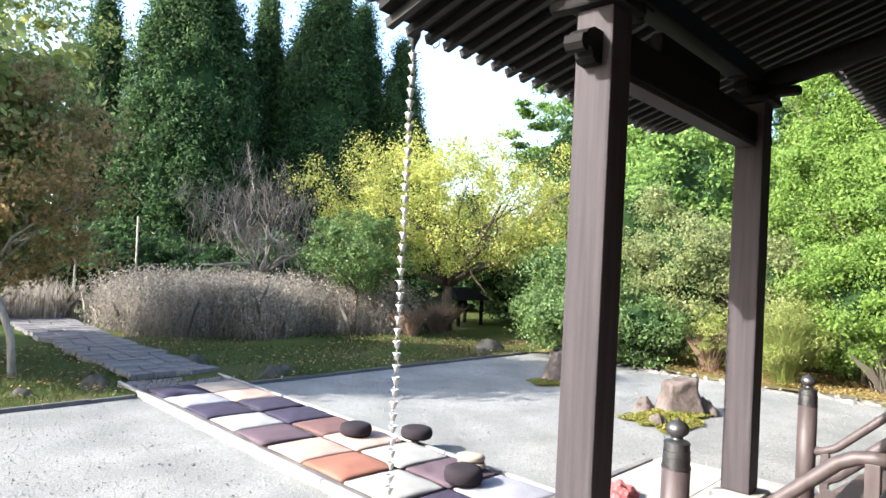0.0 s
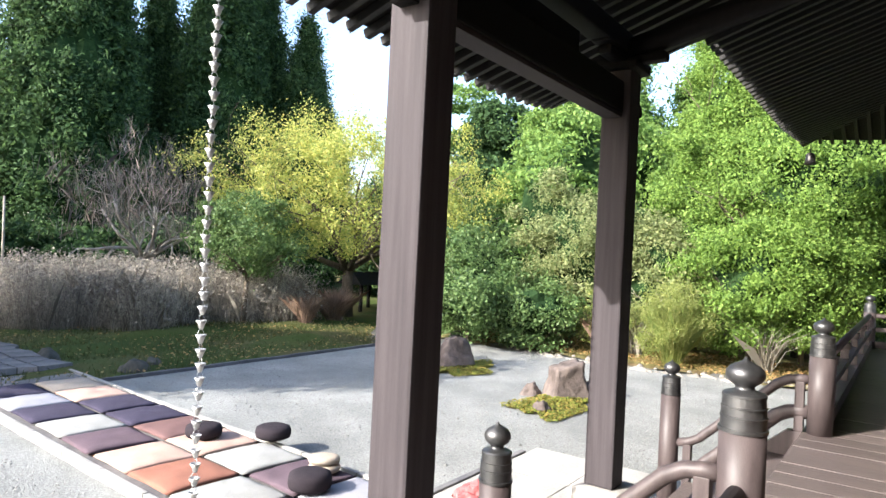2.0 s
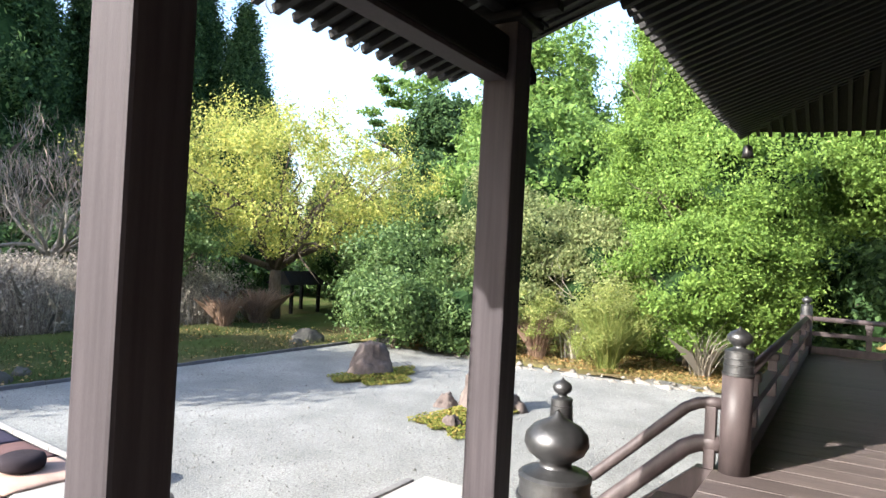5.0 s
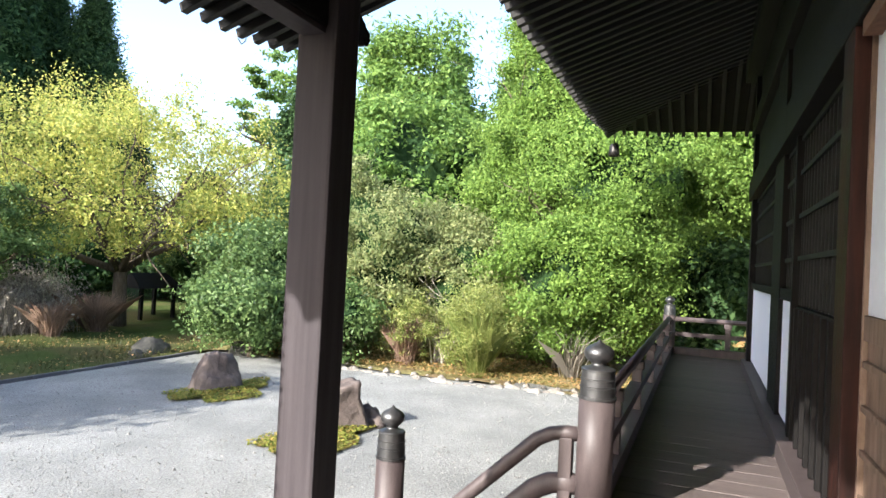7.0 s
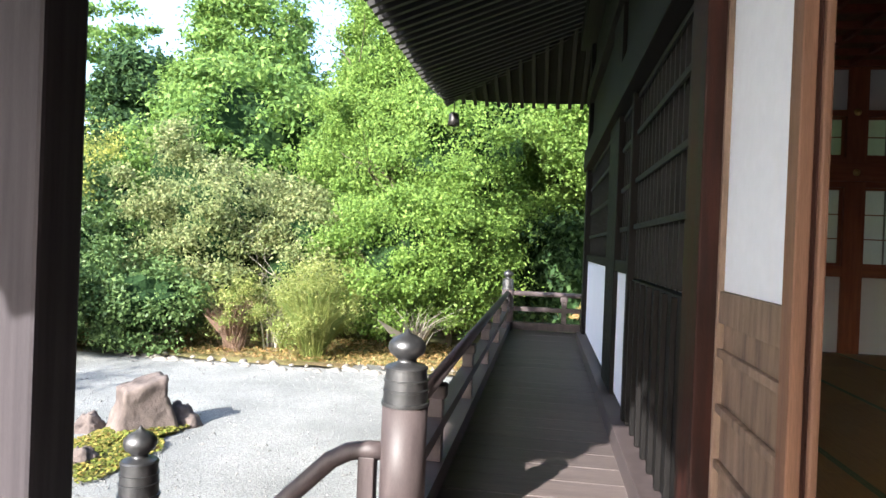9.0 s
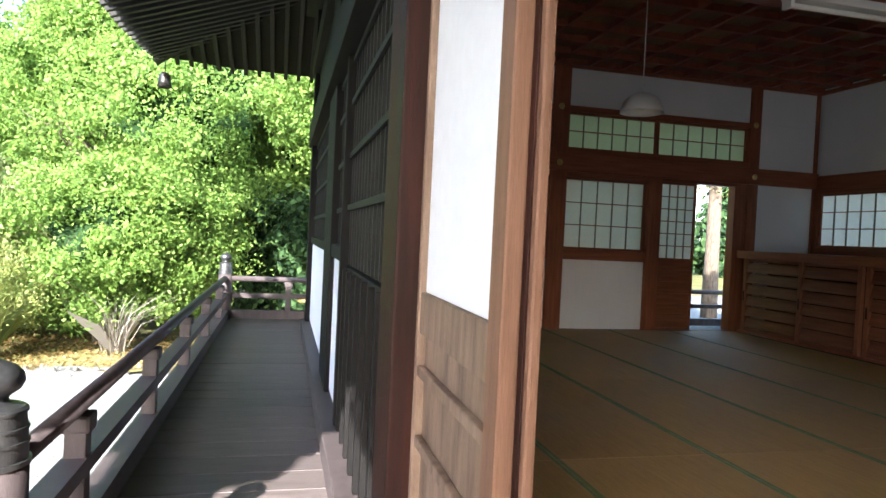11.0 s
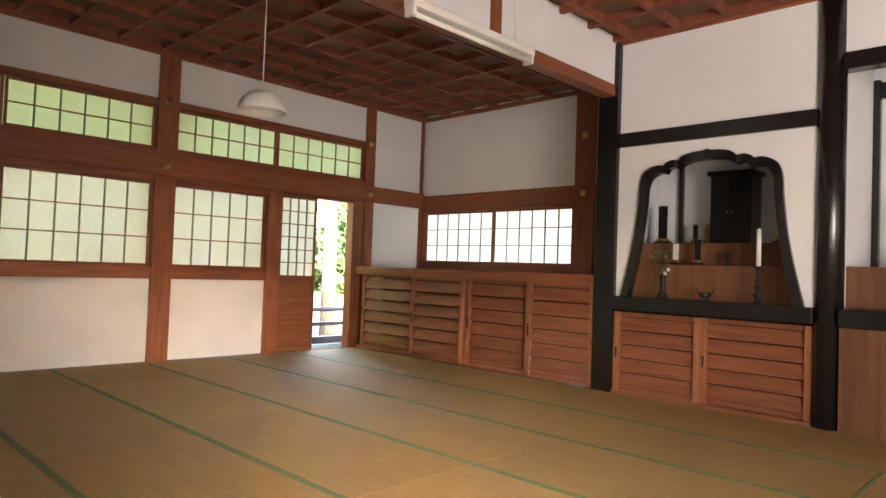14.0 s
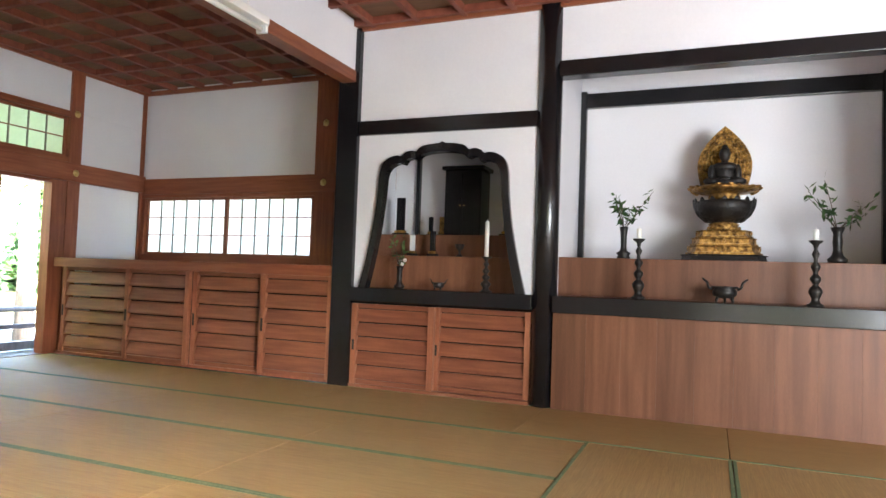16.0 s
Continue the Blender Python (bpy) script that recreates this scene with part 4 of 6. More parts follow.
sbox("window_jamb", 13.28, 13.36, 1.225, 1.94, RYB - 0.1, RYB + 0.008, M_REDWOOD)
sbox("window_head", 10.73, 13.36, 1.94, 1.985, RYB - 0.1, RYB + 0.01, M_REDWOOD)
shoji("long low white paper window above the cupboards", (11.99, RYB - 0.04), (1, 0, 0), 1.29, 1.225, 1.94, 6, 3)
shoji("long low white paper window above the cupboards", (10.74, RYB - 0.03), (1, 0, 0), 1.25, 1.225, 1.94, 6, 3)
sbox("back_wall_altar", RX0, 9.7, FL, CEIL + 0.06, RYB - 0.1, RYB - 0.02, M_PLASTER)

shelf = thing("cupboard_shelf", "long reddish wooden shelf board over the cupboards", "shelf", (0, 0, 0), kind="structure")
part("board", bx(9.69, 13.32, RYB, -6.0, 1.03, 1.13, 0.006), M_REDWOOD_X, shelf)
part("kickboard", bx(9.69, 13.32, -6.09, -6.06, FL, FL + 0.03, 0.002), M_REDWOOD, shelf)
part("back", bx(9.69, 13.32, -6.5, -6.49, FL, 1.03, 0.002), M_DARKWOOD, shelf)


def cupboard_door(x0, x1, z0, z1, y, slats, label):
    t = thing("cupboard_door", label, "cupboard door", ((x0 + x1) / 2, y, z0), "sliding cupboard doors")
    w, h = (x1 - x0) / 2, z1 - z0
    part("left_stile", bx(-w, -w + 0.055, -0.015, 0.03, 0, h, 0.004), M_STILE, t)
    stile = part("right_stile", bx(w - 0.055, w, -0.015, 0.03, 0, h, 0.004), M_STILE, t)
    part("top_rail", bx(-w + 0.055, w - 0.055, -0.013, 0.013, h - 0.04, h), M_PANELWOOD, t)
    part("bottom_rail", bx(-w + 0.055, w - 0.055, -0.013, 0.013, 0, 0.04), M_PANELWOOD, t)
    step = (h - 0.08) / slats
    for k in range(slats):
        z = 0.04 + step * k
        bm = bmesh.new()
        sec = [(-0.03, z + 0.007), (0.024, z + 0.007), (0.024, z + 0.02), (-0.012, z + step - 0.008), (-0.03, z + step - 0.008)]
        ends = [[bm.verts.new((sx, yy, zz)) for yy, zz in sec] for sx in (-w + 0.055, w - 0.055)]
        for e in range(5):
            bm.faces.new((ends[0][e], ends[0][(e + 1) % 5], ends[1][(e + 1) % 5], ends[1][e]))
        bm.faces.new(ends[0])
        bm.faces.new(ends[1])
        part("slat_board", bm, M_PANELWOOD, t)
    part("finger_pull", bx(w - 0.038, w - 0.014, 0.0302, 0.0312, h * 0.42, h * 0.55, 0.0005), M_BLACKMETAL, stile, "small dark finger pull")
    return t


CD = [9.70, 10.50, 11.38, 12.25, 13.25]
for k in range(4):
    cupboard_door(CD[k], CD[k + 1], FL + 0.03, 1.03, -6.045 - (0.05 if k % 2 else 0.0), 6, "reddish slatted sliding cupboard door")
altar = thing("altar_front", "black-lacquered altar frame with white plaster", "altar wall", kind="structure")


def abox(name, x0, x1, z0, z1, y0, y1, m, label="", bev=0.006):
    return part(name, bx(x0, x1, min(y0, y1), max(y0, y1), z0, z1, bev), m, altar, label)


abox("black_post", 9.49, 9.695, FL, CEIL, -5.975, -6.16, M_LACQUER)
bm = bmesh.new()
lathe(bm, [(0, FL), (0.098, FL), (0.098, CEIL + 0.02), (0, CEIL + 0.02)], 32, (7.745, -6.06, 0))
part("black_column", bm, M_LACQUER, altar)
bm = bmesh.new()
lathe(bm, [(0, FL), (0.098, FL), (0.098, CEIL + 0.02), (0, CEIL + 0.02)], 32, (5.1, -6.06, 0))
part("black_column", bm, M_LACQUER, altar)
abox("side_beam", 7.83, 9.49, 2.315, 2.444, -5.995, -6.12, M_LACQUER)
abox("side_plaster_high", 7.8, 9.49, 2.444, CEIL + 0.06, -6.03, -6.1, M_PLASTER)
abox("altar_beam", 5.15, 7.66, 2.704, 2.832, -5.99, -6.12, M_LACQUER)
abox("altar_plaster_high", 5.1, 7.69, 2.832, CEIL + 0.06, -6.03, -6.1, M_PLASTER)
abox("side_sill", 7.83, 9.49, 0.822, 0.945, -5.96, -6.3, M_LACQUER)
abox("altar_sill", 5.0, 7.66, 0.81, 0.945, -5.95, -6.34, M_LACQUER)
abox("alcove_side_wall", 7.7, 7.79, 0.945, CEIL, -6.12, RYB, M_PLASTER)
abox("alcove_side_wall", 5.05, 5.14, 0.945, CEIL, -6.12, RYB, M_PLASTER)
abox("back_corner_post", 7.645, 7.7, 1.26, 2.9, RYB - 0.02, RYB + 0.05, M_LACQUER)
abox("back_corner_post", 5.14, 5.21, 1.26, 2.9, RYB - 0.02, RYB + 0.05, M_LACQUER)
abox("back_beam", 5.21, 7.645, 2.738, 2.878, RYB - 0.02, RYB + 0.045, M_LACQUER)
abox("altar_step", 5.05, 7.7, 0.945, 1.265, -6.335, -7.2, M_ALTARWOOD, "reddish wooden altar step")
for k in range(10):
    x = 7.655 - 0.262 * k
    abox("altar_board", x - 0.2615, x, FL, 0.81, -5.975, -6.0, M_ALTARWOOD, bev=0.0006)
abox("side_step_low", 7.79, 9.6, 0.93, 1.25, -6.35, -6.7, M_ALTARWOOD)
abox("side_step_high", 7.79, 9.7, 0.93, 1.466, -6.66, -7.2, M_ALTARWOOD)
abox("side_partition", 9.69, 9.78, 1.13, CEIL, -6.16, RYB, M_PLASTER)
cupboard_door(8.68, 9.48, FL + 0.03, 0.80, -6.02, 5, "reddish slatted sliding door under the side altar")
cupboard_door(7.845, 8.70, FL + 0.03, 0.80, -6.068, 5, "reddish slatted sliding door under the side altar")
abox("side_kick", 7.84, 9.49, FL - 0.05, FL + 0.03, -5.985, -6.2, M_PANELWOOD)
abox("side_back", 7.8, 9.6, FL, 0.82, -6.3, -6.31, M_DARKWOOD)

# bell-shaped window in the plaster: outline of the opening, then wall cut round it
def smooth(pts, n=4):
    """A soft curve through the points."""
    out = []
    for i in range(len(pts) - 1):
        p0, p1, p2, p3 = (Vector(pts[max(0, min(len(pts) - 1, i + d))]) for d in (-1, 0, 1, 2))
        for k in range(n):
            u = k / n
            out.append(tuple(0.5 * (2 * p1 + (p2 - p0) * u + (2 * p0 - 5 * p1 + 4 * p2 - p3) * u * u + (3 * p1 - p0 - 3 * p2 + p3) * u ** 3)))
    return out


def bell(k):
    """Half outline, from foot to apex: distance from the middle and height; each lobe ends in a cusp."""
    if k == 0:
        lobes = ([(0.69, 0.945), (0.632, 1.2), (0.578, 1.5), (0.546, 1.78), (0.535, 1.93), (0.5, 2.005), (0.44, 2.04), (0.395, 2.045), (0.36, 2.035)],
                 [(0.36, 2.035), (0.33, 2.075), (0.285, 2.085), (0.245, 2.07)], [(0.245, 2.07), (0.19, 2.11), (0.12, 2.128), (0.05, 2.134), (0.0, 2.135)])
    else:
        lobes = ([(0.765, 0.945), (0.7, 1.2), (0.64, 1.5), (0.606, 1.78), (0.596, 1.95), (0.565, 2.05), (0.5, 2.1), (0.43, 2.118), (0.385, 2.108)],
                 [(0.385, 2.108), (0.35, 2.14), (0.295, 2.155), (0.245, 2.145)], [(0.245, 2.145), (0.2, 2.185), (0.12, 2.205), (0.04, 2.21), (0.0, 2.225)])
    return [p for lobe in lobes for p in smooth(lobe)] + [lobes[-1][-1]]


def outline(k, cx):
    h = bell(k)
    return [(cx + x, z) for x, z in h] + [(cx - x, z) for x, z in h[-2::-1]]


BX = 8.66
inn, out = outline(0, BX), outline(1, BX)
bm = bmesh.new()
rows4 = [[bm.verts.new((x, y, z)) for x, z in line] for line, y in ((out, -5.99), (inn, -5.978), (inn, -6.07), (out, -6.07))]
for k in range(len(inn) - 1):
    for r in range(4):
        q0, q1 = rows4[r], rows4[(r + 1) % 4]
        bm.faces.new((q0[k], q0[k + 1], q1[k + 1], q1[k]))
for e in (0, -1):
    bm.faces.new([r[e] for r in rows4])
part("bell_frame", bm, M_LACQUER, altar, "black lacquered bell-shaped window frame")
bm = bmesh.new()
half = len(out) // 2
split = next(i for i, p in enumerate(out) if p[1] > 2.07)
for y in (-6.03, -6.1):
    w0 = [bm.verts.new((x, y, z)) for x, z in out]
    tl = [bm.verts.new((9.49 if i < half else 7.84, y, out[i][1])) for i in range(len(out))]
    for k in list(range(split)) + list(range(len(out) - 1 - split, len(out) - 1)):
        bm.faces.new((w0[k], w0[k + 1], tl[k + 1], tl[k]))
    top = [bm.verts.new((9.49, y, 2.315)), bm.verts.new((7.84, y, 2.315))]
    last = len(out) - 1 - split
    bm.faces.new([tl[split]] + w0[split:last + 1] + [tl[last], top[1], top[0]])
part("bell_wall", bm, M_PLASTER, altar, "white plaster round the bell-shaped window")

# cross beam with plaster above, over the middle of the room
beam = thing("cross_beam", "reddish cross beam with white plaster above it", "beam", kind="structure")
part("beam", bx(9.52, 9.66, RY1, -0.6, 2.80, 2.905, 0.008), M_REDWOOD_Y, beam)
part("plaster", bx(9.535, 9.645, RY1 - 0.02, -0.6, 2.905, CEIL + 0.06, 0.0), M_PLASTER, beam)
part("strut", bx(9.528, 9.652, -4.3, -4.17, 2.905, CEIL, 0.005), M_REDWOOD, beam)
part("cornice", bx(9.645, 13.36, RYB - 0.02, RYB + 0.015, CEIL - 0.025, CEIL + 0.03, 0.003), M_REDWOOD_X, beam)
part("cornice", bx(13.33, 13.362, RYB + 0.015, -0.6, CEIL - 0.025, CEIL + 0.03, 0.003), M_REDWOOD_Y, beam)
part("cornice", bx(RX0, 9.53, -6.03, -6.0, CEIL - 0.02, CEIL + 0.03, 0.003), M_REDWOOD_X, beam)
# plain walls that close the room
solid("wall_west", bx(RX0 - 0.15, RX0, RYB, -0.6, FL, CEIL + 0.06, 0.0), M_PLASTER, "plain white plaster wall", "wall", "structure")
fr = thing("wall_north", "inner face of the temple front", "wall", kind="structure")
part("plaster_high", bx(RX0, 13.36, -0.66, -0.625, 2.3, CEIL + 0.06, 0.0), M_PLASTER, fr)
part("plaster_low", bx(7.4, 13.36, -0.66, -0.625, FL, 2.06, 0.0), M_PLASTER, fr)
part("plaster_low", bx(RX0, 0.9, -0.66, -0.625, FL, 2.06, 0.0), M_PLASTER, fr)

# unseen paper doors, added to cut the daylight that enters the room
for k in range(4):
    shoji("unseen white paper sliding door added to keep daylight out", (0.9 + 0.85 * k, -0.54), (1, 0, 0), 0.85, 0.04, 2.06, 4, 6, 0.6, group="front sliding doors")

# added lamps in place of daylight, the last three behind the paper windows
# fill lamp added on the room side of the front doors, brightens the altar
sky_fill_lamp(2.6, -0.575, 1.1, 2.6, -2.0, 1.1, 3.1, 1.85, 10.5)
sky_fill_lamp(14.0, -2.0, 2.0, 13.4, -2.0, 1.9, 2.6, 1.6, 0.5)
sky_fill_lamp(14.0, -4.9, 2.0, 13.4, -4.9, 1.9, 2.6, 1.6, 0.5)
sky_fill_lamp(12.0, -7.9, 1.6, 12.0, -7.2, 1.6, 2.6, 0.9, 0.05)

# ---- garden ground details ----
kerb = thing("gravel_kerb", "thin grey tile kerb between gravel and moss", "kerb", kind="structure")
kerb_me = [finish(bx(-0.31, 0.31, -0.03, 0.03, -0.1, 0.05 + 0.006 * k, 0.006), "kerb_tile", M_PATH) for k in range(3)]
for k in range(36):
    x = -6 + 0.63 * k
    if 5.45 < x < 7.6 or x > 15.6:
        continue
    share("kerb_tile", kerb_me[k % 3], kerb, (x, 10.03 + 0.01 * math.sin(2.1 * k), GROUND), random.uniform(-0.01, 0.01))

PATH_O, PATH_A, PATH_C = Vector((5.36, 3.5, 0)), Vector((0.066, 0.998, 0)), Vector((0.998, -0.066, 0))
PATH_TURN = math.atan2(-0.066, 0.998)
path = thing("stone_path", "raised stone path that crosses the gravel and winds off past the grass", "path", kind="structure")
bm = bx(-0.04, 1.56, 0, 7.5, GROUND - 0.1, -1.03, 0.012)
bmesh.ops.transform(bm, matrix=Matrix.Translation(PATH_O) @ Matrix.Rotation(PATH_TURN, 4, "Z"), verts=bm.verts)
part("path_bed", bm, M_PATH, path)
for k in range(9):
    for s in (-0.1, 1.57):
        bm = bx(s, s + 0.055, 0.83 * k + 0.006, 0.83 * k + 0.824, GROUND - 0.1, -1.0, 0.01)
        bmesh.ops.transform(bm, matrix=Matrix.Translation(PATH_O) @ Matrix.Rotation(PATH_TURN, 4, "Z"), verts=bm.verts)
        part("edging_stone", bm, M_SLAB, path)


def far_path(v):
    """Left and right edge of the far path at v from 0 to 1."""
    y = 11.0 + 15.0 * v
    mid = 6.75 + 0.55 * v + 0.5 * math.sin(v * 2.2) * v
    return mid - 0.78, mid + 0.78, y


prng = random.Random(5)
grid = []
for j in range(31):
    l, r, y = far_path(j / 30)
    grid.append([(l + (r - l) * i / 4 + (prng.uniform(-0.1, 0.1)), y + prng.uniform(-0.13, 0.13)) for i in range(5)])
for j in range(30):
    for i in range(4):
        q = [grid[j][i], grid[j][i + 1], grid[j + 1][i + 1], grid[j + 1][i]]
        cx, cy = sum(p[0] for p in q) / 4, sum(p[1] for p in q) / 4
        bm = bmesh.new()
        lo = [bm.verts.new(((p[0] - cx) * 0.95, (p[1] - cy) * 0.95, -0.1)) for p in q]
        hi = [bm.verts.new(((p[0] - cx) * 0.9, (p[1] - cy) * 0.9, 0.0)) for p in q]
        bm.faces.new(hi)
        for a in range(4):
            bm.faces.new((lo[a], lo[(a + 1) % 4], hi[(a + 1) % 4], hi[a]))
        part("paving_stone", bm, M_PATH, path, at=(cx, cy, GROUND + 0.15 + prng.uniform(-0.008, 0.008)))


def rock(name, label, at, size, seed, rz=0.0, top=0.0, m=None, sub=4, group=""):
    """A rough boulder; top flattens and leans its crest."""
    bm = bmesh.new()
    bmesh.ops.create_icosphere(bm, subdivisions=sub, radius=1)
    o = Vector((seed * 7.3, seed * 1.7, 0))
    for v in bm.verts:
        d = v.co.copy()
        k = 1 + 0.38 * noise.noise(d * 1.1 + o) + 0.14 * noise.noise(d * 3.1 + o) + 0.05 * noise.noise(d * 8 + o)
        f = Vector((round(d.x * 2.2) / 2.2, round(d.y * 2.2) / 2.2, round(d.z * 2.2) / 2.2))
        d = d.lerp(f, 0.32) * k
        if d.z > 0:
            d.x *= 1 - 0.35 * d.z
            d.y *= 1 - 0.35 * d.z
        if top:
            d.z = min(d.z, top + 0.15 * d.x + 0.03 * noise.noise(d * 6))
        v.co = Vector((d.x * size[0], d.y * size[1], max(d.z, -0.35) * size[2]))
    bmesh.ops.rotate(bm, verts=bm.verts, matrix=Matrix.Rotation(rz, 3, "Z"))
    for f in bm.faces:
        f.smooth = True
    return solid(name, bm, m or M_STONE, label, "rock", group=group, at=at)


def moss_pad(at, rx, ry, seed, count=5000):
    rng = np.random.default_rng(seed)
    a = rng.uniform(0, 2 * np.pi, count)
    r = np.sqrt(rng.uniform(0, 1, count)) * (1 + 0.25 * np.sin(3 * a + seed) + 0.12 * np.sin(7 * a))
    p = np.stack([rx * r * np.cos(a), ry * r * np.sin(a), 0.02 + 0.05 * np.maximum(0, 1 - r) + rng.uniform(0, 0.025, count)], 1)
    me = leaves("moss_pad", p, np.tile([0, 0, 1.0], (count, 1)), 0.022, 0.6, L_MOSSLEAF, rng, 0.6, 0.5)
    ob = new("moss_pad", me)
    ob.location = at
    tagged(ob, "ragged yellow-green moss pad on the gravel", "moss", "moss pads", "stuff")
    bm = bmesh.new()
    n = 28
    c = bm.verts.new((0, 0, 0.055))
    ring = []
    for k in range(n):
        t = 2 * math.pi * k / n
        w = 0.93 * (1 + 0.25 * math.sin(3 * t + seed) + 0.12 * math.sin(7 * t))
        ring.append(bm.verts.new((rx * w * math.cos(t), ry * w * math.sin(t), 0.004)))
    for k in range(n):
        bm.faces.new((c, ring[k], ring[(k + 1) % n]))
    part("moss_mound", bm, M_LITTER, ob)


rock("garden_rock", "upright brown garden rock with a pale streaked face", (12.98, 7.22, GROUND), (0.42, 0.3, 0.62), 1, -0.6)
moss_pad((12.95, 7.0, GROUND), 0.95, 0.55, 1)
bm = bmesh.new()
bmesh.ops.create_cube(bm, size=2)
bmesh.ops.subdivide_edges(bm, edges=bm.edges[:], cuts=9, use_grid_fill=True)
for v in bm.verts:
    p = v.co.copy()
    h = (p.z + 1) / 2
    grow = 1 - 0.3 * min(1.0, h * 1.6) - 0.06 * h
    flare = 0.22 * max(0.0, 0.35 - h) * (1.0 if p.x < 0 else 0.2)
    rough_ = noise.noise_vector(p * 1.6 + Vector((3, 1, 5))) * 0.035 + noise.noise_vector(p * 5) * 0.016
    x = p.x * 0.44 * grow + flare * p.x - 0.03 * h
    y = p.y * 0.36 * grow
    z = -0.1 + h * (0.64 + 0.06 * p.x) if h > 0 else -0.1
    v.co = Vector((x, y, z)) + rough_
bmesh.ops.rotate(bm, verts=bm.verts, matrix=Matrix.Rotation(-0.75, 3, "Z"))
for f in bm.faces:
    f.smooth = True
for v in bm.verts:
    v.co.x *= 0.82
    v.co.y *= 0.82
solid("garden_rock", bm, M_STONE, "flat-topped upright brown rock in a moss pad", "rock", at=(12.12, 4.42, GROUND))
rock("garden_rock", "low dark rock leaning beside the upright one", (12.42, 4.12, GROUND), (0.22, 0.2, 0.24), 3, 0.8)
rock("garden_rock", "small pale rock at the moss pad's edge", (11.95, 4.95, GROUND), (0.2, 0.17, 0.2), 4, 0.2)
rock("garden_rock", "small dark rock half sunk in moss", (10.95, 4.28, GROUND), (0.17, 0.15, 0.16), 5, 0.5)
moss_pad((11.5, 4.3, GROUND), 1.05, 0.5, 2)
for k, (x, y, s) in enumerate(((8.3, 10.45, 0.3), (8.9, 10.9, 0.18), (7.7, 12.2, 0.3), (5.5, 11.2, 0.26), (15.3, 10.9, 0.4), (14.6, 10.6, 0.2), (4.4, 10.9, 0.2), (16.2, 9.3, 0.35))):
    rock("mossy_stone", "dark mossy stone on the ground by the path", (x, y, GROUND), (s, s * 0.8, s * 0.75), 10 + k, k * 0.7, m=M_DARKSTONE, sub=3, group="mossy stones")
srng = random.Random(8)
for k in range(44):
    v = (k + srng.uniform(-0.35, 0.35)) / 43
    y = 8.0 - 6.6 * v
    x = 16.35 - 0.45 * math.sin(v * math.pi) + srng.uniform(-0.06, 0.06)
    s = srng.uniform(0.05, 0.125)
    rock("border_stone", "pale rough border stone at the edge of the gravel", (x + srng.uniform(-0.12, 0.12), y, GROUND - 0.02), (s * 0.9, s * 1.4, s * 0.75), 40 + k, srng.uniform(-0.4, 0.4), m=M_BORDER, sub=2, group="border stones")
    if k % 2:
        s *= 0.7
        rock("border_stone", "pale rough border stone at the edge of the gravel", (x + 0.22, y + 0.1, GROUND + 0.03), (s, s, s * 0.8), 90 + k, 0.3, m=M_BORDER, sub=2, group="border stones")

# loose pebbles and bits that break up the gravel
rngp = np.random.default_rng(29)
n = 16000
pc = np.stack([rngp.uniform(1.5, 16.0, n), 0.8 + 9.1 * rngp.uniform(0, 1, n) ** 1.25, np.full(n, GROUND + 0.008)], 1)
pc = pc[~((pc[:, 0] > 3.2) & (pc[:, 0] < 8.7) & (pc[:, 1] < 3.45)) & ~((pc[:, 0] > 5.2) & (pc[:, 0] < 7.7) & (pc[:, 1] > 3.3))]
n = len(pc)
ps = (rngp.uniform(0.004, 0.011, n) * (1 + (rngp.uniform(0, 1, n) > 0.97)))[:, None]
turn = rngp.uniform(0, 6.28, n)
ring4 = [pc + ps * np.stack([np.cos(turn + k * 1.571) * (1.0 if k % 2 else 1.5), np.sin(turn + k * 1.571) * (1.0 if k % 2 else 1.5), np.full(n, -0.4)], 1) for k in range(4)]
crest = pc + ps * np.stack([rngp.normal(0, 0.2, n), rngp.normal(0, 0.2, n), np.full(n, 0.75)], 1)
tri = np.concatenate([np.stack([ring4[k], ring4[(k + 1) % 4], crest], 1) for k in range(4)])
ob = new("gravel_pebbles", raw_mesh("gravel_pebbles", tri, 3, leaf_mat("pebble_mix", (0.1, 0.098, 0.09), (0.17, 0.168, 0.16), (0.24, 0.235, 0.22), 0.0, 0.95)))
tagged(ob, "loose grey pebbles and grit strewn over the gravel", "gravel", kind="stuff")

# ---- grasses and twiggy shrubs ----
grng = np.random.default_rng(3)
n = 46000
u, v = grng.uniform(0, 1, n), grng.uniform(0, 1, n) ** 1.2
gx = 8.4 + u * 7.6 + v * 0.3 + 0.4 * np.sin(u * 9)
gy = 15.6 - 0.6 * u + v * 5.5 + 0.5 * np.sin(u * 13)
cl = np.stack([gx, gy], 1)
cent = cl[grng.integers(0, n, 420)]
pick = grng.integers(0, 420, n)
near = cent[pick] + grng.normal(0, 0.28, (n, 2))
base = np.concatenate([near, np.full((n, 1), GROUND)], 1)
hts = grng.uniform(0.35, 1.75, n) * (0.75 + 0.35 * np.sin(near[:, 0] * 1.3 + pick) ** 2)
ob = new("dry_grass", twigs("dry_grass", grng, base, hts, 0.75, 0.005, L_DRY))
tagged(ob, "tall dry grey-brown grass in dense clumps", "grass", kind="stuff")
tip = base + np.stack([grng.normal(0, 0.34, n), grng.normal(0, 0.34, n), hts * grng.uniform(0.8, 1.0, n)], 1)
tip2 = base + np.stack([grng.normal(0, 0.26, n), grng.normal(0, 0.26, n), hts * grng.uniform(0.35, 0.95, n)], 1)
tip = np.concatenate([tip, tip2])
ob = new("grass_heads", leaves("grass_heads", tip, grng.normal(0, 1, (2 * n, 3)), 0.04, 0.45, L_DRY, grng))
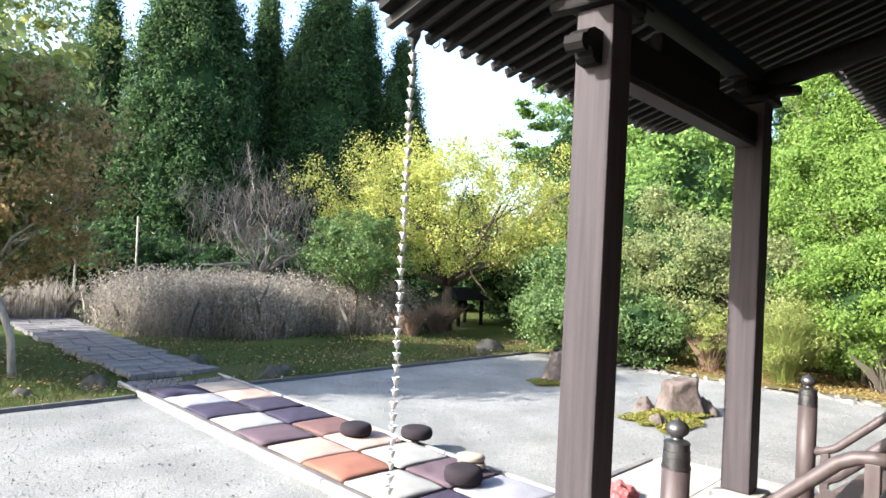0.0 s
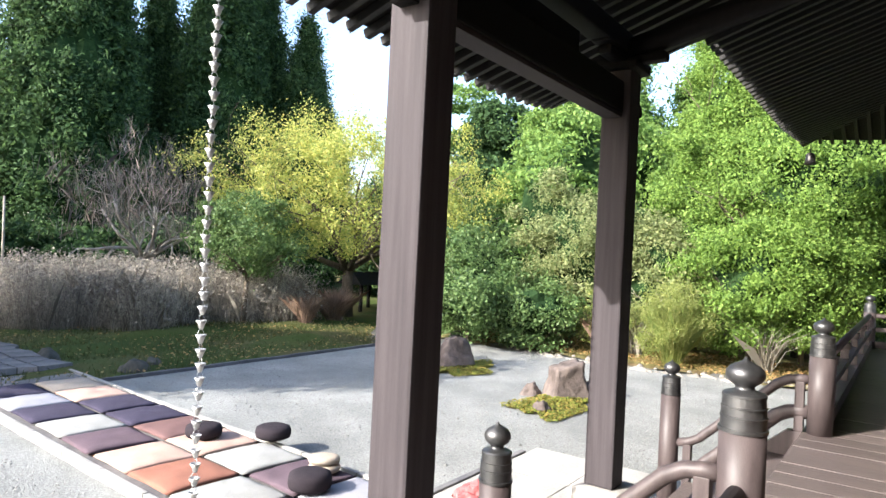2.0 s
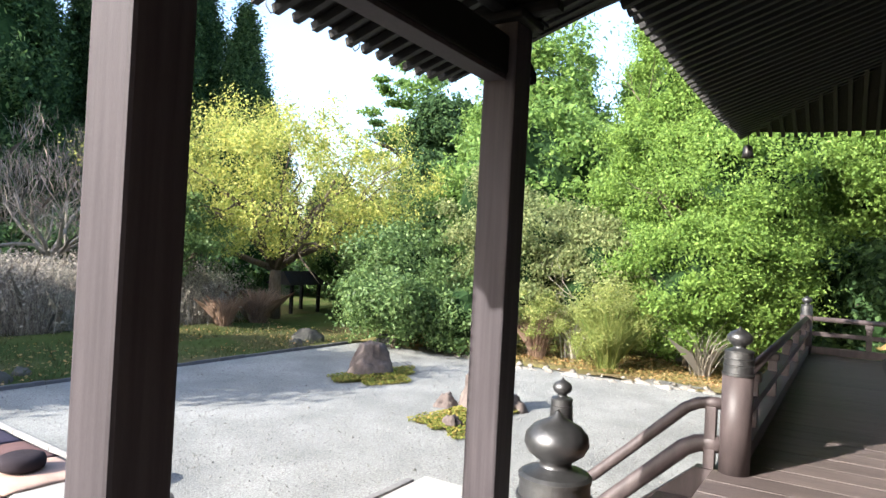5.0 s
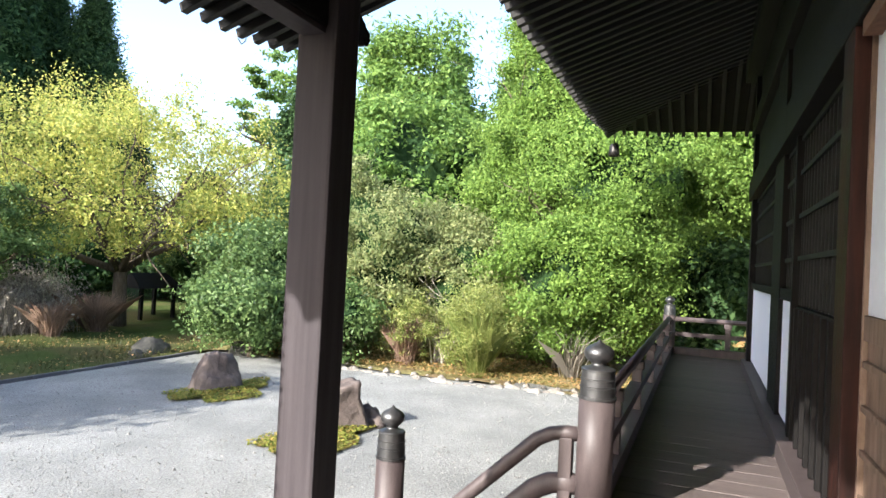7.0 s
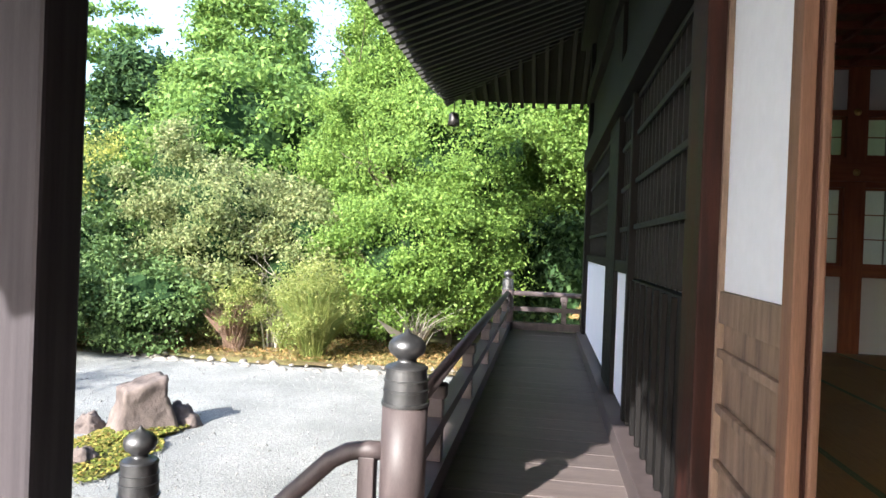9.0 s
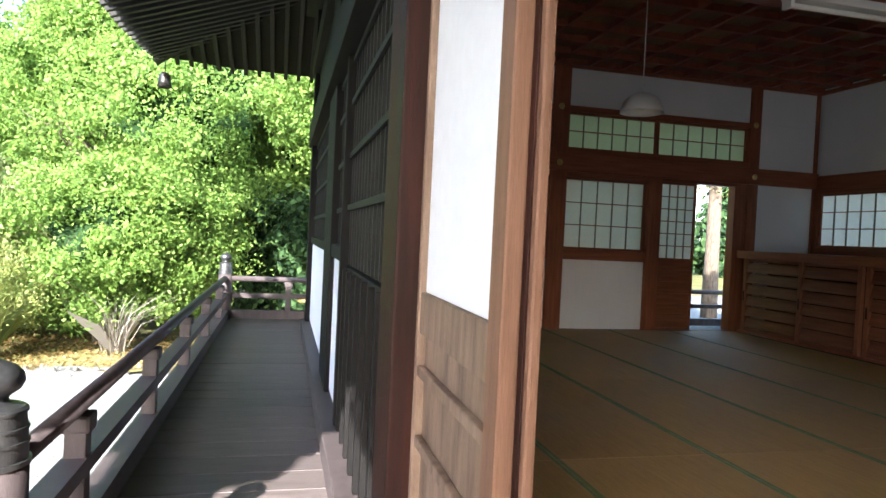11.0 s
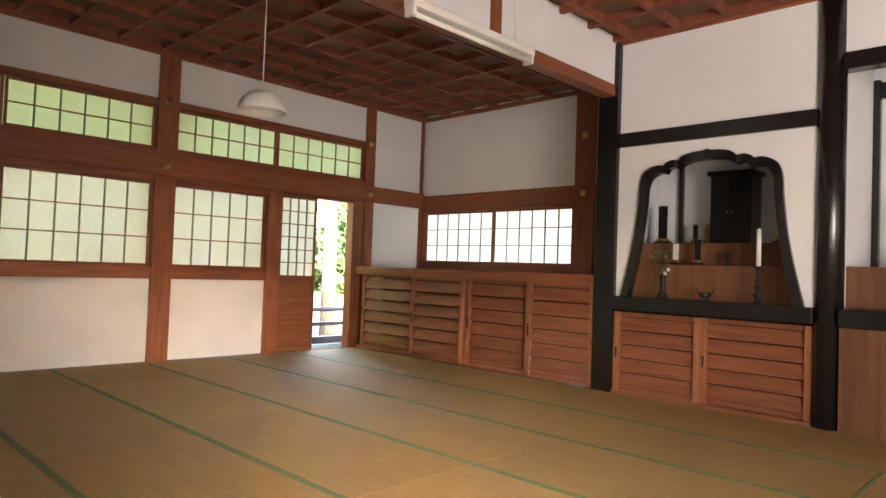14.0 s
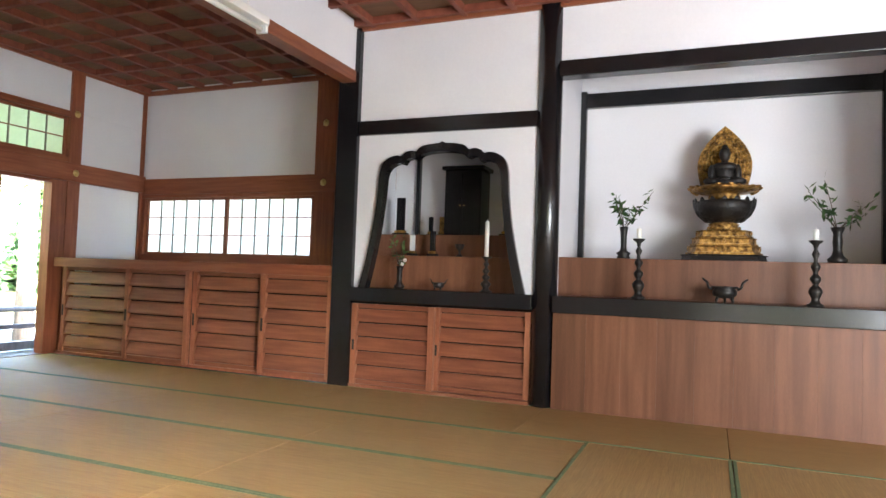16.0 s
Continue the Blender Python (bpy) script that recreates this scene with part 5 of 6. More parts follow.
tagged(ob, "fluffy grey-brown seed heads of the dry grass", "grass", kind="stuff")
n = 9000
base = np.stack([grng.uniform(4.2, 8.4, n), grng.uniform(20.5, 27, n), np.full(n, GROUND)], 1)
ob = new("dry_grass", twigs("dry_grass", grng, base, grng.uniform(0.6, 1.5, n), 0.45, 0.008, L_DRY))
tagged(ob, "tall dry grass beyond the winding path", "grass", kind="stuff")
n = 16000
base = np.stack([grng.uniform(-2, 16, n), grng.uniform(10.1, 15.5, n), np.full(n, GROUND + 0.03)], 1)
ob = new("lawn_grass", twigs("lawn_grass", grng, base, grng.uniform(0.03, 0.14, n), 0.08, 0.006, L_LAWN))
tagged(ob, "short rough grass and moss on the lawn", "grass", kind="stuff")
n = 9000
base = np.stack([grng.uniform(-2, 17, n), grng.uniform(10.1, 16, n), np.full(n, GROUND + 0.07)], 1)
lit = np.concatenate([base[:3200], np.stack([grng.uniform(16.2, 19, n), grng.uniform(0.5, 9.5, n), np.full(n, GROUND + 0.11)], 1)])
ob = new("fallen_leaves", leaves("fallen_leaves", lit, np.tile([0, 0, 1.0], (len(lit), 1)), 0.035, 0.6, L_ORANGE, grng, 0.5, 0.6))
tagged(ob, "scattered brown fallen leaves on moss and earth", "leaves", kind="stuff")


def shrub(label, at, height, spread, stems, colour, seed, leaf=None, count=0, size=0.04, width=0.008, crown=None):
    """Stems that fan up from one foot, with leaves on the upper half when given."""
    rng = np.random.default_rng(seed)
    t = thing("shrub", label, "shrub", at)
    b = np.concatenate([rng.normal(0, 0.07, (stems, 2)), np.zeros((stems, 1))], 1)
    ob = new("brushwood", twigs("brushwood", rng, b, rng.uniform(0.6, 1.0, stems) * height, spread, width, colour, 0.5))
    ob.parent = t
    if count:
        p, o = crown_points(rng, (0, 0, height * 0.62), (spread, spread, height * 0.45), 60, height * 0.13, count, 0.4)
        p = p[p[:, 2] > 0.1]
        me = leaves("foliage", p, np.tile([0, 0, 0.4], (len(p), 1)), size, 0.45, leaf, rng)
        o2 = new("foliage", me)
        o2.parent = t
    return t


shrub("reddish bare dry shrub among the grass", (16.6, 14.0, GROUND), 1.3, 0.9, 1300, L_REDTWIG, 61, width=0.005)
shrub("reddish bare dry shrub among the grass", (15.2, 13.8, GROUND), 1.1, 0.7, 900, L_REDTWIG, 62, width=0.005)
shrub("reddish bare dry shrub by the dark bushes", (20.2, 12.6, GROUND), 1.3, 0.7, 900, L_REDTWIG, 63, width=0.005)
shrub("feathery yellow-green bush in full sun", (16.75, 4.1, GROUND), 1.75, 0.95, 1200, L_YGREEN, 64, L_YGREEN, 16000, 0.022, 0.004)
shrub("yellow-brown thinning bush beside pale stems", (17.0, 5.75, GROUND), 1.45, 0.7, 600, L_REDTWIG, 65, L_YGREEN, 5000, 0.03, 0.004)
shrub("pale bare stems fanning from one foot", (17.3, 5.1, GROUND), 1.2, 0.6, 26, L_DRY, 66, width=0.02)
shrub("pale bare stems fanning from one foot", (17.4, 2.4, GROUND), 1.45, 1.2, 90, L_DRY, 67, width=0.01)
shrub("small red-leaved shrub beyond the veranda", (17.5, -1.2, GROUND), 1.3, 0.6, 120, L_ORANGE, 68, L_ORANGE, 900, 0.06)

# ---- trees ----
tree("garden_tree", "spreading autumn tree with thin yellow-green leaves", (18.2, 15.1, GROUND), 6.5, 1.5, 0.2, (4.6, 4.6, 2.3), 460, 0.48, 62000, 0.043, L_YELLOW, 11, limbs=9, shell=0.5, flat=0.8)
tree("small_tree", "small glossy green tree with a crooked trunk", (14.0, 15.0, GROUND), 3.6, 1.3, 0.08, (1.6, 1.5, 1.05), 60, 0.38, 22000, 0.04, L_DARKBUSH, 12, limbs=4, lean=(0.15, 0.1))
tree("maple_tree", "slender tree with fading orange-green leaves and pale trunks", (4.75, 12.6, GROUND), 5.3, 1.7, 0.06, (1.7, 1.7, 2.0), 150, 0.38, 26000, 0.042, L_ORANGE, 13, bark=M_PALEBARK, limbs=6, lean=(-0.4, 0.15))
tree("maple_tree", "slender tree with fading orange-green leaves and pale trunks", (3.6, 13.4, GROUND), 5.8, 1.9, 0.06, (1.6, 1.6, 2.2), 90, 0.45, 16000, 0.05, L_YGREEN, 14, bark=M_PALEBARK, limbs=5, lean=(0.2, 0.1))
tree("garden_tree", "tall light-leaved tree behind the maples", (6.2, 23.5, GROUND), 12.5, 4, 0.16, (3.6, 3.2, 4.4), 120, 0.7, 15000, 0.09, L_YGREEN, 15, limbs=5, shell=0.3)
rngb = np.random.default_rng(17)
bt = thing("bare_tree", "leafless grey tree with fine tangled branches", "tree", (14.3, 20.6, GROUND))
bm = bmesh.new()
tube(bm, [(0, 0, -0.2), (0.1, 0, 0.8), (0.0, 0.1, 1.6)], [0.16, 0.13, 0.11], 8)
for k in range(7):
    a = 2 * math.pi * k / 7
    limb(bm, rngb, (0.0, 0.1, 1.5), (math.cos(a), math.sin(a), 0.9), 2.3, 0.075, 3, 0.28)
part("trunk", bm, M_PALEBARK, bt)
p, o = crown_points(rngb, (0, 0, 3.4), (2.6, 2.6, 2.2), 120, 0.5, 2400, 0.3)
twg = new("twig_spray", twigs("twig_spray", rngb, p, rngb.uniform(0.3, 0.8, len(p)), 0.5, 0.006, L_TWIG))
twg.parent = bt

CEDARS = "tall dark cedars"
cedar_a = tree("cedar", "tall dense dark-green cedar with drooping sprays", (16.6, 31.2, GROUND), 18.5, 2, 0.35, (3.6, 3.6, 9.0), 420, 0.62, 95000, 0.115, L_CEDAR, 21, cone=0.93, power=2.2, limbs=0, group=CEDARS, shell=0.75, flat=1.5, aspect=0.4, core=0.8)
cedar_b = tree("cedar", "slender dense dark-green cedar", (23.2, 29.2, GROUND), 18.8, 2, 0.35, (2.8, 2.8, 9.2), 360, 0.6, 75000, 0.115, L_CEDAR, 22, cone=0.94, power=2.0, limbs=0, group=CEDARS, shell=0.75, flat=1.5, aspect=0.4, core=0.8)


def cedar_copy(src, x, y, rz, s, sz):
    o = copy_thing(src, pose(x, y, GROUND, 0, 0, rz))
    o.scale = (s, s, sz)
    return o


for src, x, y, rz, s, sz in ((cedar_b, 13.6, 34.5, 40, 0.75, 0.76), (cedar_b, 20.0, 35.2, 90, 0.9, 0.86), (cedar_b, 22.8, 34.6, 150, 0.75, 0.93), (cedar_b, 26.0, 29.6, 200, 0.8, 0.88),
                             (cedar_b, 26.6, 26.8, 260, 0.72, 0.75), (cedar_a, 9.0, 44.0, 70, 0.7, 0.5), (cedar_a, 30.5, 30.0, 300, 0.8, 0.62), (cedar_b, 24.5, 33.5, 30, 1.0, 0.8), (cedar_a, 2.5, 46.0, 190, 0.9, 0.6)):
    cedar_copy(src, x, y, rz, s, sz)
for k, (x, y, h) in enumerate(((9.0, 29.5, 2.6), (12.0, 28.5, 3.0), (15.0, 27.6, 2.6), (18.0, 26.0, 3.2), (20.5, 24.5, 2.8), (23.5, 23.0, 3.0), (6.0, 31.0, 3.0), (26.0, 21.0, 3.4))):
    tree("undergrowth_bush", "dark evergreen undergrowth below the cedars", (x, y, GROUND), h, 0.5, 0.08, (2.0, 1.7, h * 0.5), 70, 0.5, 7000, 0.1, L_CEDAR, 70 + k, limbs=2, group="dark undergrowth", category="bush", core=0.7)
for k, (x, y) in enumerate(((11.6, 24.5), (15.6, 22.3), (9.9, 25.5))):
    solid("sapling_trunk", tube(bmesh.new(), [(0, 0, -0.1), (0.03, 0, 1.6), (0.0, 0.02, 3.4)], [0.05, 0.045, 0.035], 8), M_PALEBARK, "pale bare sapling trunk before the cedars", "tree trunk", group="pale sapling trunks", at=(x, y, GROUND))

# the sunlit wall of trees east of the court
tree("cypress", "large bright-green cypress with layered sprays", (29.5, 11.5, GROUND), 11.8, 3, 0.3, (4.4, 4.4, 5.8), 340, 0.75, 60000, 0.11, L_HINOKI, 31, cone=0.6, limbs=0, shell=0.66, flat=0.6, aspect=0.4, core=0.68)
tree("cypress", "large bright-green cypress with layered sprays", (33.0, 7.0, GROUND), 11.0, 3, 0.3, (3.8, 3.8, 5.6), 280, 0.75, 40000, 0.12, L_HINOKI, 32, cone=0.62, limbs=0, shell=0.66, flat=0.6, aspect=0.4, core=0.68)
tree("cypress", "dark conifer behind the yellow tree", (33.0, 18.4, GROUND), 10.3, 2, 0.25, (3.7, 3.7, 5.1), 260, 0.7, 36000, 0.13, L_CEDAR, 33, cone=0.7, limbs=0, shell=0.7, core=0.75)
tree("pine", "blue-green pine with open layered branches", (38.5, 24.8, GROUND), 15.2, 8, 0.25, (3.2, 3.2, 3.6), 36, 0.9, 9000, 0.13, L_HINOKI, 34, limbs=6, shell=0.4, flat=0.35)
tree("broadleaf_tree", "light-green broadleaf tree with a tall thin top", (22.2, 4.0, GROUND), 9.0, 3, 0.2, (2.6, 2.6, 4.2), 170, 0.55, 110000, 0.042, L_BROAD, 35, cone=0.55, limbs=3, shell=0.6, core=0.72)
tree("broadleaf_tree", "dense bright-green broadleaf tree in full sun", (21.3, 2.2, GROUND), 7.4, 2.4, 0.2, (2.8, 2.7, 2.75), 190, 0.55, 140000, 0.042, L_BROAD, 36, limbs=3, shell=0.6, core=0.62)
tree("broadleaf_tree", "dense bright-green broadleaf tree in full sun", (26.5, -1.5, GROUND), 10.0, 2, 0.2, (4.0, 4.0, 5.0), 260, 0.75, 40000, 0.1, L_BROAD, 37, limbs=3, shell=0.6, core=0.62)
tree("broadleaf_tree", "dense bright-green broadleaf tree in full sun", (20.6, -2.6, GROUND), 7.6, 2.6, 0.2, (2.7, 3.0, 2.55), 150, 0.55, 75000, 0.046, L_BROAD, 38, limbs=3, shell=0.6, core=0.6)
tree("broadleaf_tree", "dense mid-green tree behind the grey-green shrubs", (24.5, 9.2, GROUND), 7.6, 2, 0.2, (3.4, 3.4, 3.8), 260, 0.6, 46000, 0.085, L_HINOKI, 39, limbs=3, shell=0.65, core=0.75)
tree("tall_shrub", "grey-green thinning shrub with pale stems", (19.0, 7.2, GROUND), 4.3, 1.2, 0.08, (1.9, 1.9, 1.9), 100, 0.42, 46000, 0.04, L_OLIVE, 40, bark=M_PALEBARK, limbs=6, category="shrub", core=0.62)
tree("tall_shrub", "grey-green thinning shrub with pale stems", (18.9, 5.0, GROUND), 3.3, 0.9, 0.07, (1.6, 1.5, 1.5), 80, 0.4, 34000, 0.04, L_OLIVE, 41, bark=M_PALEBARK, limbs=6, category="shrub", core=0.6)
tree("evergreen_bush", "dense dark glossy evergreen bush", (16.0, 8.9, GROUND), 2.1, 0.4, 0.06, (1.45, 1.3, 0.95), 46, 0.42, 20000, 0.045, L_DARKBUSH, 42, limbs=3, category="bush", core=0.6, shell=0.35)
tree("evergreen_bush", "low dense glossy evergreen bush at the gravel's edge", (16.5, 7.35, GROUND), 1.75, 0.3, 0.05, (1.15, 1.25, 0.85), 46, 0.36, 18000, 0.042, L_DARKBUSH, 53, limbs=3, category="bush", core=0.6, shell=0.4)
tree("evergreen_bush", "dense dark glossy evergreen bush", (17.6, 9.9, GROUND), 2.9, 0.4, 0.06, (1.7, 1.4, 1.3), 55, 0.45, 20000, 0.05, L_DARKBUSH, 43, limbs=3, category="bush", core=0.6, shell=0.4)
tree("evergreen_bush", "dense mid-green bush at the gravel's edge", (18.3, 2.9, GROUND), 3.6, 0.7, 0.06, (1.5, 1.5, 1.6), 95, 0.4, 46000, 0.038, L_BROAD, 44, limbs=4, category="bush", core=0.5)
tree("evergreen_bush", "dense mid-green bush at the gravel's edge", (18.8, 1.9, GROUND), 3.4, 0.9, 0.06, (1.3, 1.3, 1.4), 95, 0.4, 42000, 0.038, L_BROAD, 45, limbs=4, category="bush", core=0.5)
# dark-leaved bush added where the hollow under the trees is only shade
tree("evergreen_bush", "added dark bush standing for the shade beyond the veranda corner", (21.2, -1.4, GROUND), 3.2, 0.6, 0.06, (1.4, 2.9, 1.6), 120, 0.45, 20000, 0.08, L_CEDAR, 46, limbs=3, category="bush", core=0.8)
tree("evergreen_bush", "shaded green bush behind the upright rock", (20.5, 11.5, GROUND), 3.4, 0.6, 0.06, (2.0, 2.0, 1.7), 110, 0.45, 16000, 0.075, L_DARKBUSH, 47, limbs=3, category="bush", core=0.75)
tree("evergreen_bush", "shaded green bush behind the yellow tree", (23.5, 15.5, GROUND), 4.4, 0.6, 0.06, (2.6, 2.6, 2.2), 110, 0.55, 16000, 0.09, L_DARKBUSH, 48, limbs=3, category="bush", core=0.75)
tree("cypress", "bright cypress with hanging sprays behind the veranda end", (24.0, -6.0, GROUND), 9.5, 2, 0.25, (3.0, 3.4, 4.8), 220, 0.6, 34000, 0.09, L_HINOKI, 49, cone=0.5, limbs=0, shell=0.7, flat=1.3, core=0.7)
tree("broadleaf_tree", "pale sunlit tree seen through the side door", (29.0, -13.0, GROUND), 8.0, 2.6, 0.16, (2.6, 3.0, 2.6), 40, 0.5, 3500, 0.08, L_YGREEN, 50, limbs=4, shell=0.5)
tree("broadleaf_tree", "tall bare-trunked tree in the side yard", (22.0, -11.9, GROUND), 8.5, 4.4, 0.2, (2.2, 2.2, 2.2), 50, 0.45, 6000, 0.06, L_YGREEN, 55, limbs=5, shell=0.5)
# a low dark shelter under the yellow tree
hut = thing("garden_shelter", "small dark roofed shelter in the shade of the yellow tree", "shelter", (20.3, 16.2, GROUND))
bm = bmesh.new()
v = [bm.verts.new(c) for c in ((-0.9, -0.6, 0.95), (0.9, -0.6, 0.95), (0.9, 0.6, 0.95), (-0.9, 0.6, 0.95), (-0.7, 0, 1.4), (0.7, 0, 1.4))]
for f in ((0, 1, 5, 4), (2, 3, 4, 5), (1, 2, 5), (3, 0, 4), (0, 3, 2, 1)):
    bm.faces.new([v[i] for i in f])
part("roof", bm, M_DARKWOOD, hut)
for sx in (-0.65, 0.65):
    for sy in (-0.4, 0.4):
        part("post", bx(sx - 0.05, sx + 0.05, sy - 0.05, sy + 0.05, -0.05, 0.96), M_DARKWOOD, hut)
# trees west of the court whose shade falls on the gravel
tree("garden_tree", "broad leafy tree that shades the far gravel", (2.9, 13.6, GROUND), 7.6, 2.4, 0.18, (2.6, 2.4, 2.4), 90, 0.6, 12000, 0.1, L_YGREEN, 51, limbs=5, core=0.6)
tree("garden_tree", "broad leafy tree that shades the lawn", (-0.5, 15.6, GROUND), 9.0, 2.4, 0.18, (3.0, 2.8, 2.6), 90, 0.65, 12000, 0.1, L_YGREEN, 52, limbs=5, core=0.75)
tree("garden_tree", "tall leafy tree west of the winding path", (-2.6, 19.6, GROUND), 11.0, 3.0, 0.22, (3.6, 3.4, 3.4), 110, 0.7, 14000, 0.1, L_YGREEN, 54, limbs=5, core=0.78)
sheet("side_court", 14.6, 30, -30, -3, GROUND + 0.2, M_GRAVEL, "pale gravel yard beside the temple", 12, 0.02)
# woods that close the view all round
far_tree = tree("wood_tree", "dark evergreen of the woods round the garden", (6, 62, GROUND), 12, 2, 0.3, (4.6, 4.6, 6), 150, 1.1, 8000, 0.36, L_CEDAR, 23, cone=0.8, power=1.8, limbs=0, shell=0.75, flat=1.3, core=0.85, group="surrounding woods")
for k in range(26):
    a = radians(-50 + 8.2 * k)
    d = 58 + 7 * math.sin(k * 2.3)
    s = 0.75 + 0.2 * math.sin(k * 1.7)
    cedar_copy(far_tree, 6 + d * math.cos(a), 4 + d * math.sin(a), 37 * k, s * 1.05, s * 1.0)

# ---- cushions on the path ----
def cloth(name, c):
    return mat(name, c, tuple(v * 0.8 for v in c), 3, 0.9, 0.35, fine=120, spec=0.1)


C_NAVY, C_PURPLE, C_GREY = cloth("navy_cloth", (0.05, 0.045, 0.07)), cloth("dull_purple_cloth", (0.11, 0.08, 0.095)), cloth("pale_grey_cloth", (0.3, 0.3, 0.285))
C_PEACH, C_TERRA, C_BROWN = cloth("peach_cloth", (0.43, 0.3, 0.245)), cloth("terracotta_cloth", (0.27, 0.125, 0.09)), cloth("brown_purple_cloth", (0.15, 0.09, 0.085))
C_BLACK, C_CREAM, C_BLUEGREY = cloth("black_cloth", (0.03, 0.025, 0.03)), cloth("cream_cloth", (0.37, 0.315, 0.255)), cloth("blue_grey_cloth", (0.28, 0.28, 0.31))


def cushion(label, m, i, j, seed):
    rng = random.Random(seed)
    n = 15
    w, d = 0.374 + rng.uniform(-0.008, 0.006), 0.364 + rng.uniform(-0.008, 0.008)
    bm = bmesh.new()
    o = Vector((seed * 3.1, 1.3, 0))
    layers = []
    for side in (0, 1):
        g = []
        for a in range(n):
            row = []
            for b in range(n):
                x, y = 2 * a / (n - 1) - 1, 2 * b / (n - 1) - 1
                e = max(0.0, (1 - x ** 6) * (1 - y ** 6)) ** 0.5
                pull = 1 - 0.035 * (1 - abs(x * y)) * (1 - e)
                h = 0.032 + (0.036 * e * (0.75 + 0.35 * (1 - x * x) * (1 - y * y)) + 0.011 * e * noise.noise(Vector((x * 2.2, y * 2.2, 0)) + o)) * (1 if side else -0.85)
                row.append(bm.verts.new((x * w * pull, y * d * pull, h)) if side == 0 or 0 < a < n - 1 and 0 < b < n - 1 else layers[0][a][b])
            g.append(row)
        layers.append(g)
    for g in layers:
        for a in range(n - 1):
            for b in range(n - 1):
                bm.faces.new((g[a][b], g[a + 1][b], g[a + 1][b + 1], g[a][b + 1])).smooth = True
    p = PATH_O + PATH_C * (0.38 + 0.755 * i + rng.uniform(-0.012, 0.012)) + PATH_A * (0.38 + 0.735 * j + rng.uniform(-0.015, 0.015))
    ob = solid("floor_cushion", bm, m, label, "cushion", group="floor cushions airing on the path", at=(p.x, p.y, -1.03))
    ob.rotation_euler = (0, 0, PATH_TURN + rng.uniform(-0.03, 0.03))
    return ob


ROWS_OF = [(C_NAVY, "dark navy", C_BLUEGREY, "blue-grey"), (C_GREY, "pale grey", C_PURPLE, "dull purple"), (C_TERRA, "terracotta", C_GREY, "pale grey"), (C_PEACH, "peach", C_PEACH, "peach"), (C_PURPLE, "dull purple", C_BROWN, "brown-purple"),
           (C_GREY, "pale grey", C_NAVY, "dark navy"), (C_NAVY, "dark navy", C_NAVY, "dark navy"), (C_BLUEGREY, "blue-grey", C_PEACH, "peach"), (C_NAVY, "dark navy", C_CREAM, "cream")]
for j, (m0, n0, m1, n1) in enumerate(ROWS_OF):
    cushion(n0 + " square floor cushion lying on the stone path", m0, 0, j, 2 * j + 1)
    cushion(n1 + " square floor cushion lying on the stone path", m1, 1, j, 2 * j + 2)


def zafu(label, m, at, r, h, tilt, rz):
    bm = bmesh.new()
    prof = [(0, 0), (r * 0.75, 0), (r * 0.95, h * 0.14), (r, h * 0.35), (r, h * 0.62), (r * 0.94, h * 0.85), (r * 0.7, h * 0.98), (r * 0.15, h), (0, h * 0.97)]
    lathe(bm, prof, 40)
    for v in bm.verts:
        a = math.atan2(v.co.y, v.co.x)
        k = 1 + 0.018 * math.sin(20 * a)
        v.co.x *= k
        v.co.y *= k
    ob = solid("round_cushion", bm, m, label, "cushion", group="round sitting cushions", at=at)
    ob.rotation_euler = (tilt, 0, rz)
    return ob


zafu("black round pleated cushion on the floor cushions", C_BLACK, (6.6, 6.1, -0.955), 0.19, 0.14, 0.0, 0.3)
zafu("black round pleated cushion at the path's edge", C_BLACK, (7.08, 5.55, -0.955), 0.19, 0.14, 0.0, 0.9)
zafu("black round pleated cushion on the floor cushions", C_BLACK, (6.3, 4.15, -0.955), 0.19, 0.16, 0.0, 2.0)
zafu("cream round pleated cushion stacked on another", C_CREAM, (6.72, 4.4, -0.955), 0.15, 0.07, 0.0, 1.0)
zafu("cream round pleated cushion stacked on another", C_CREAM, (6.73, 4.42, -0.888), 0.15, 0.07, 0.06, 2.0)
pile = bmesh.new()
bmesh.ops.create_icosphere(pile, subdivisions=4, radius=1)
for v in pile.verts:
    k = 1 + 0.3 * noise.noise(v.co * 2.1) + 0.1 * noise.noise(v.co * 6)
    v.co = Vector((v.co.x * 0.22 * k, v.co.y * 0.16 * k, max(0.0, v.co.z) * 0.12 * k))
solid("red_doormat", pile, cloth("red_woven_cloth", (0.38, 0.12, 0.12)), "crumpled red woven mat on the paving edge", "mat", at=(6.9, 2.85, SLAB))

# ---- rain chain and wind bell ----
chain = thing("rain_chain", "silvery rain chain of small cups hanging from the eave", "rain chain", (4.72, 3.53, 0))
part("hanger", lathe(bmesh.new(), [(0.0, 2.87), (0.055, 2.86), (0.05, 2.8), (0.02, 2.74), (0.012, 2.7), (0, 2.7)], 16), M_BRONZE, chain)
M_CHAIN = mat("dull_silver_metal", (0.42, 0.42, 0.42), (0.55, 0.55, 0.54), 12, 0.4, 0.05, metal=0.7)
cup = finish(lathe(bmesh.new(), [(0, 0), (0.011, 0), (0.016, 0.012), (0.021, 0.03), (0.034, 0.055), (0.03, 0.055), (0.018, 0.03), (0.01, 0.012), (0, 0.01)], 12), "cup", M_CHAIN)
bm = bmesh.new()
for s in (-1, 1):
    tube(bm, [(0.022 * s, 0, 0.05), (0.016 * s, 0, 0.075), (0.0, 0, 0.095)], 0.0018, 5)
link_me = finish(bm, "link", M_CHAIN)
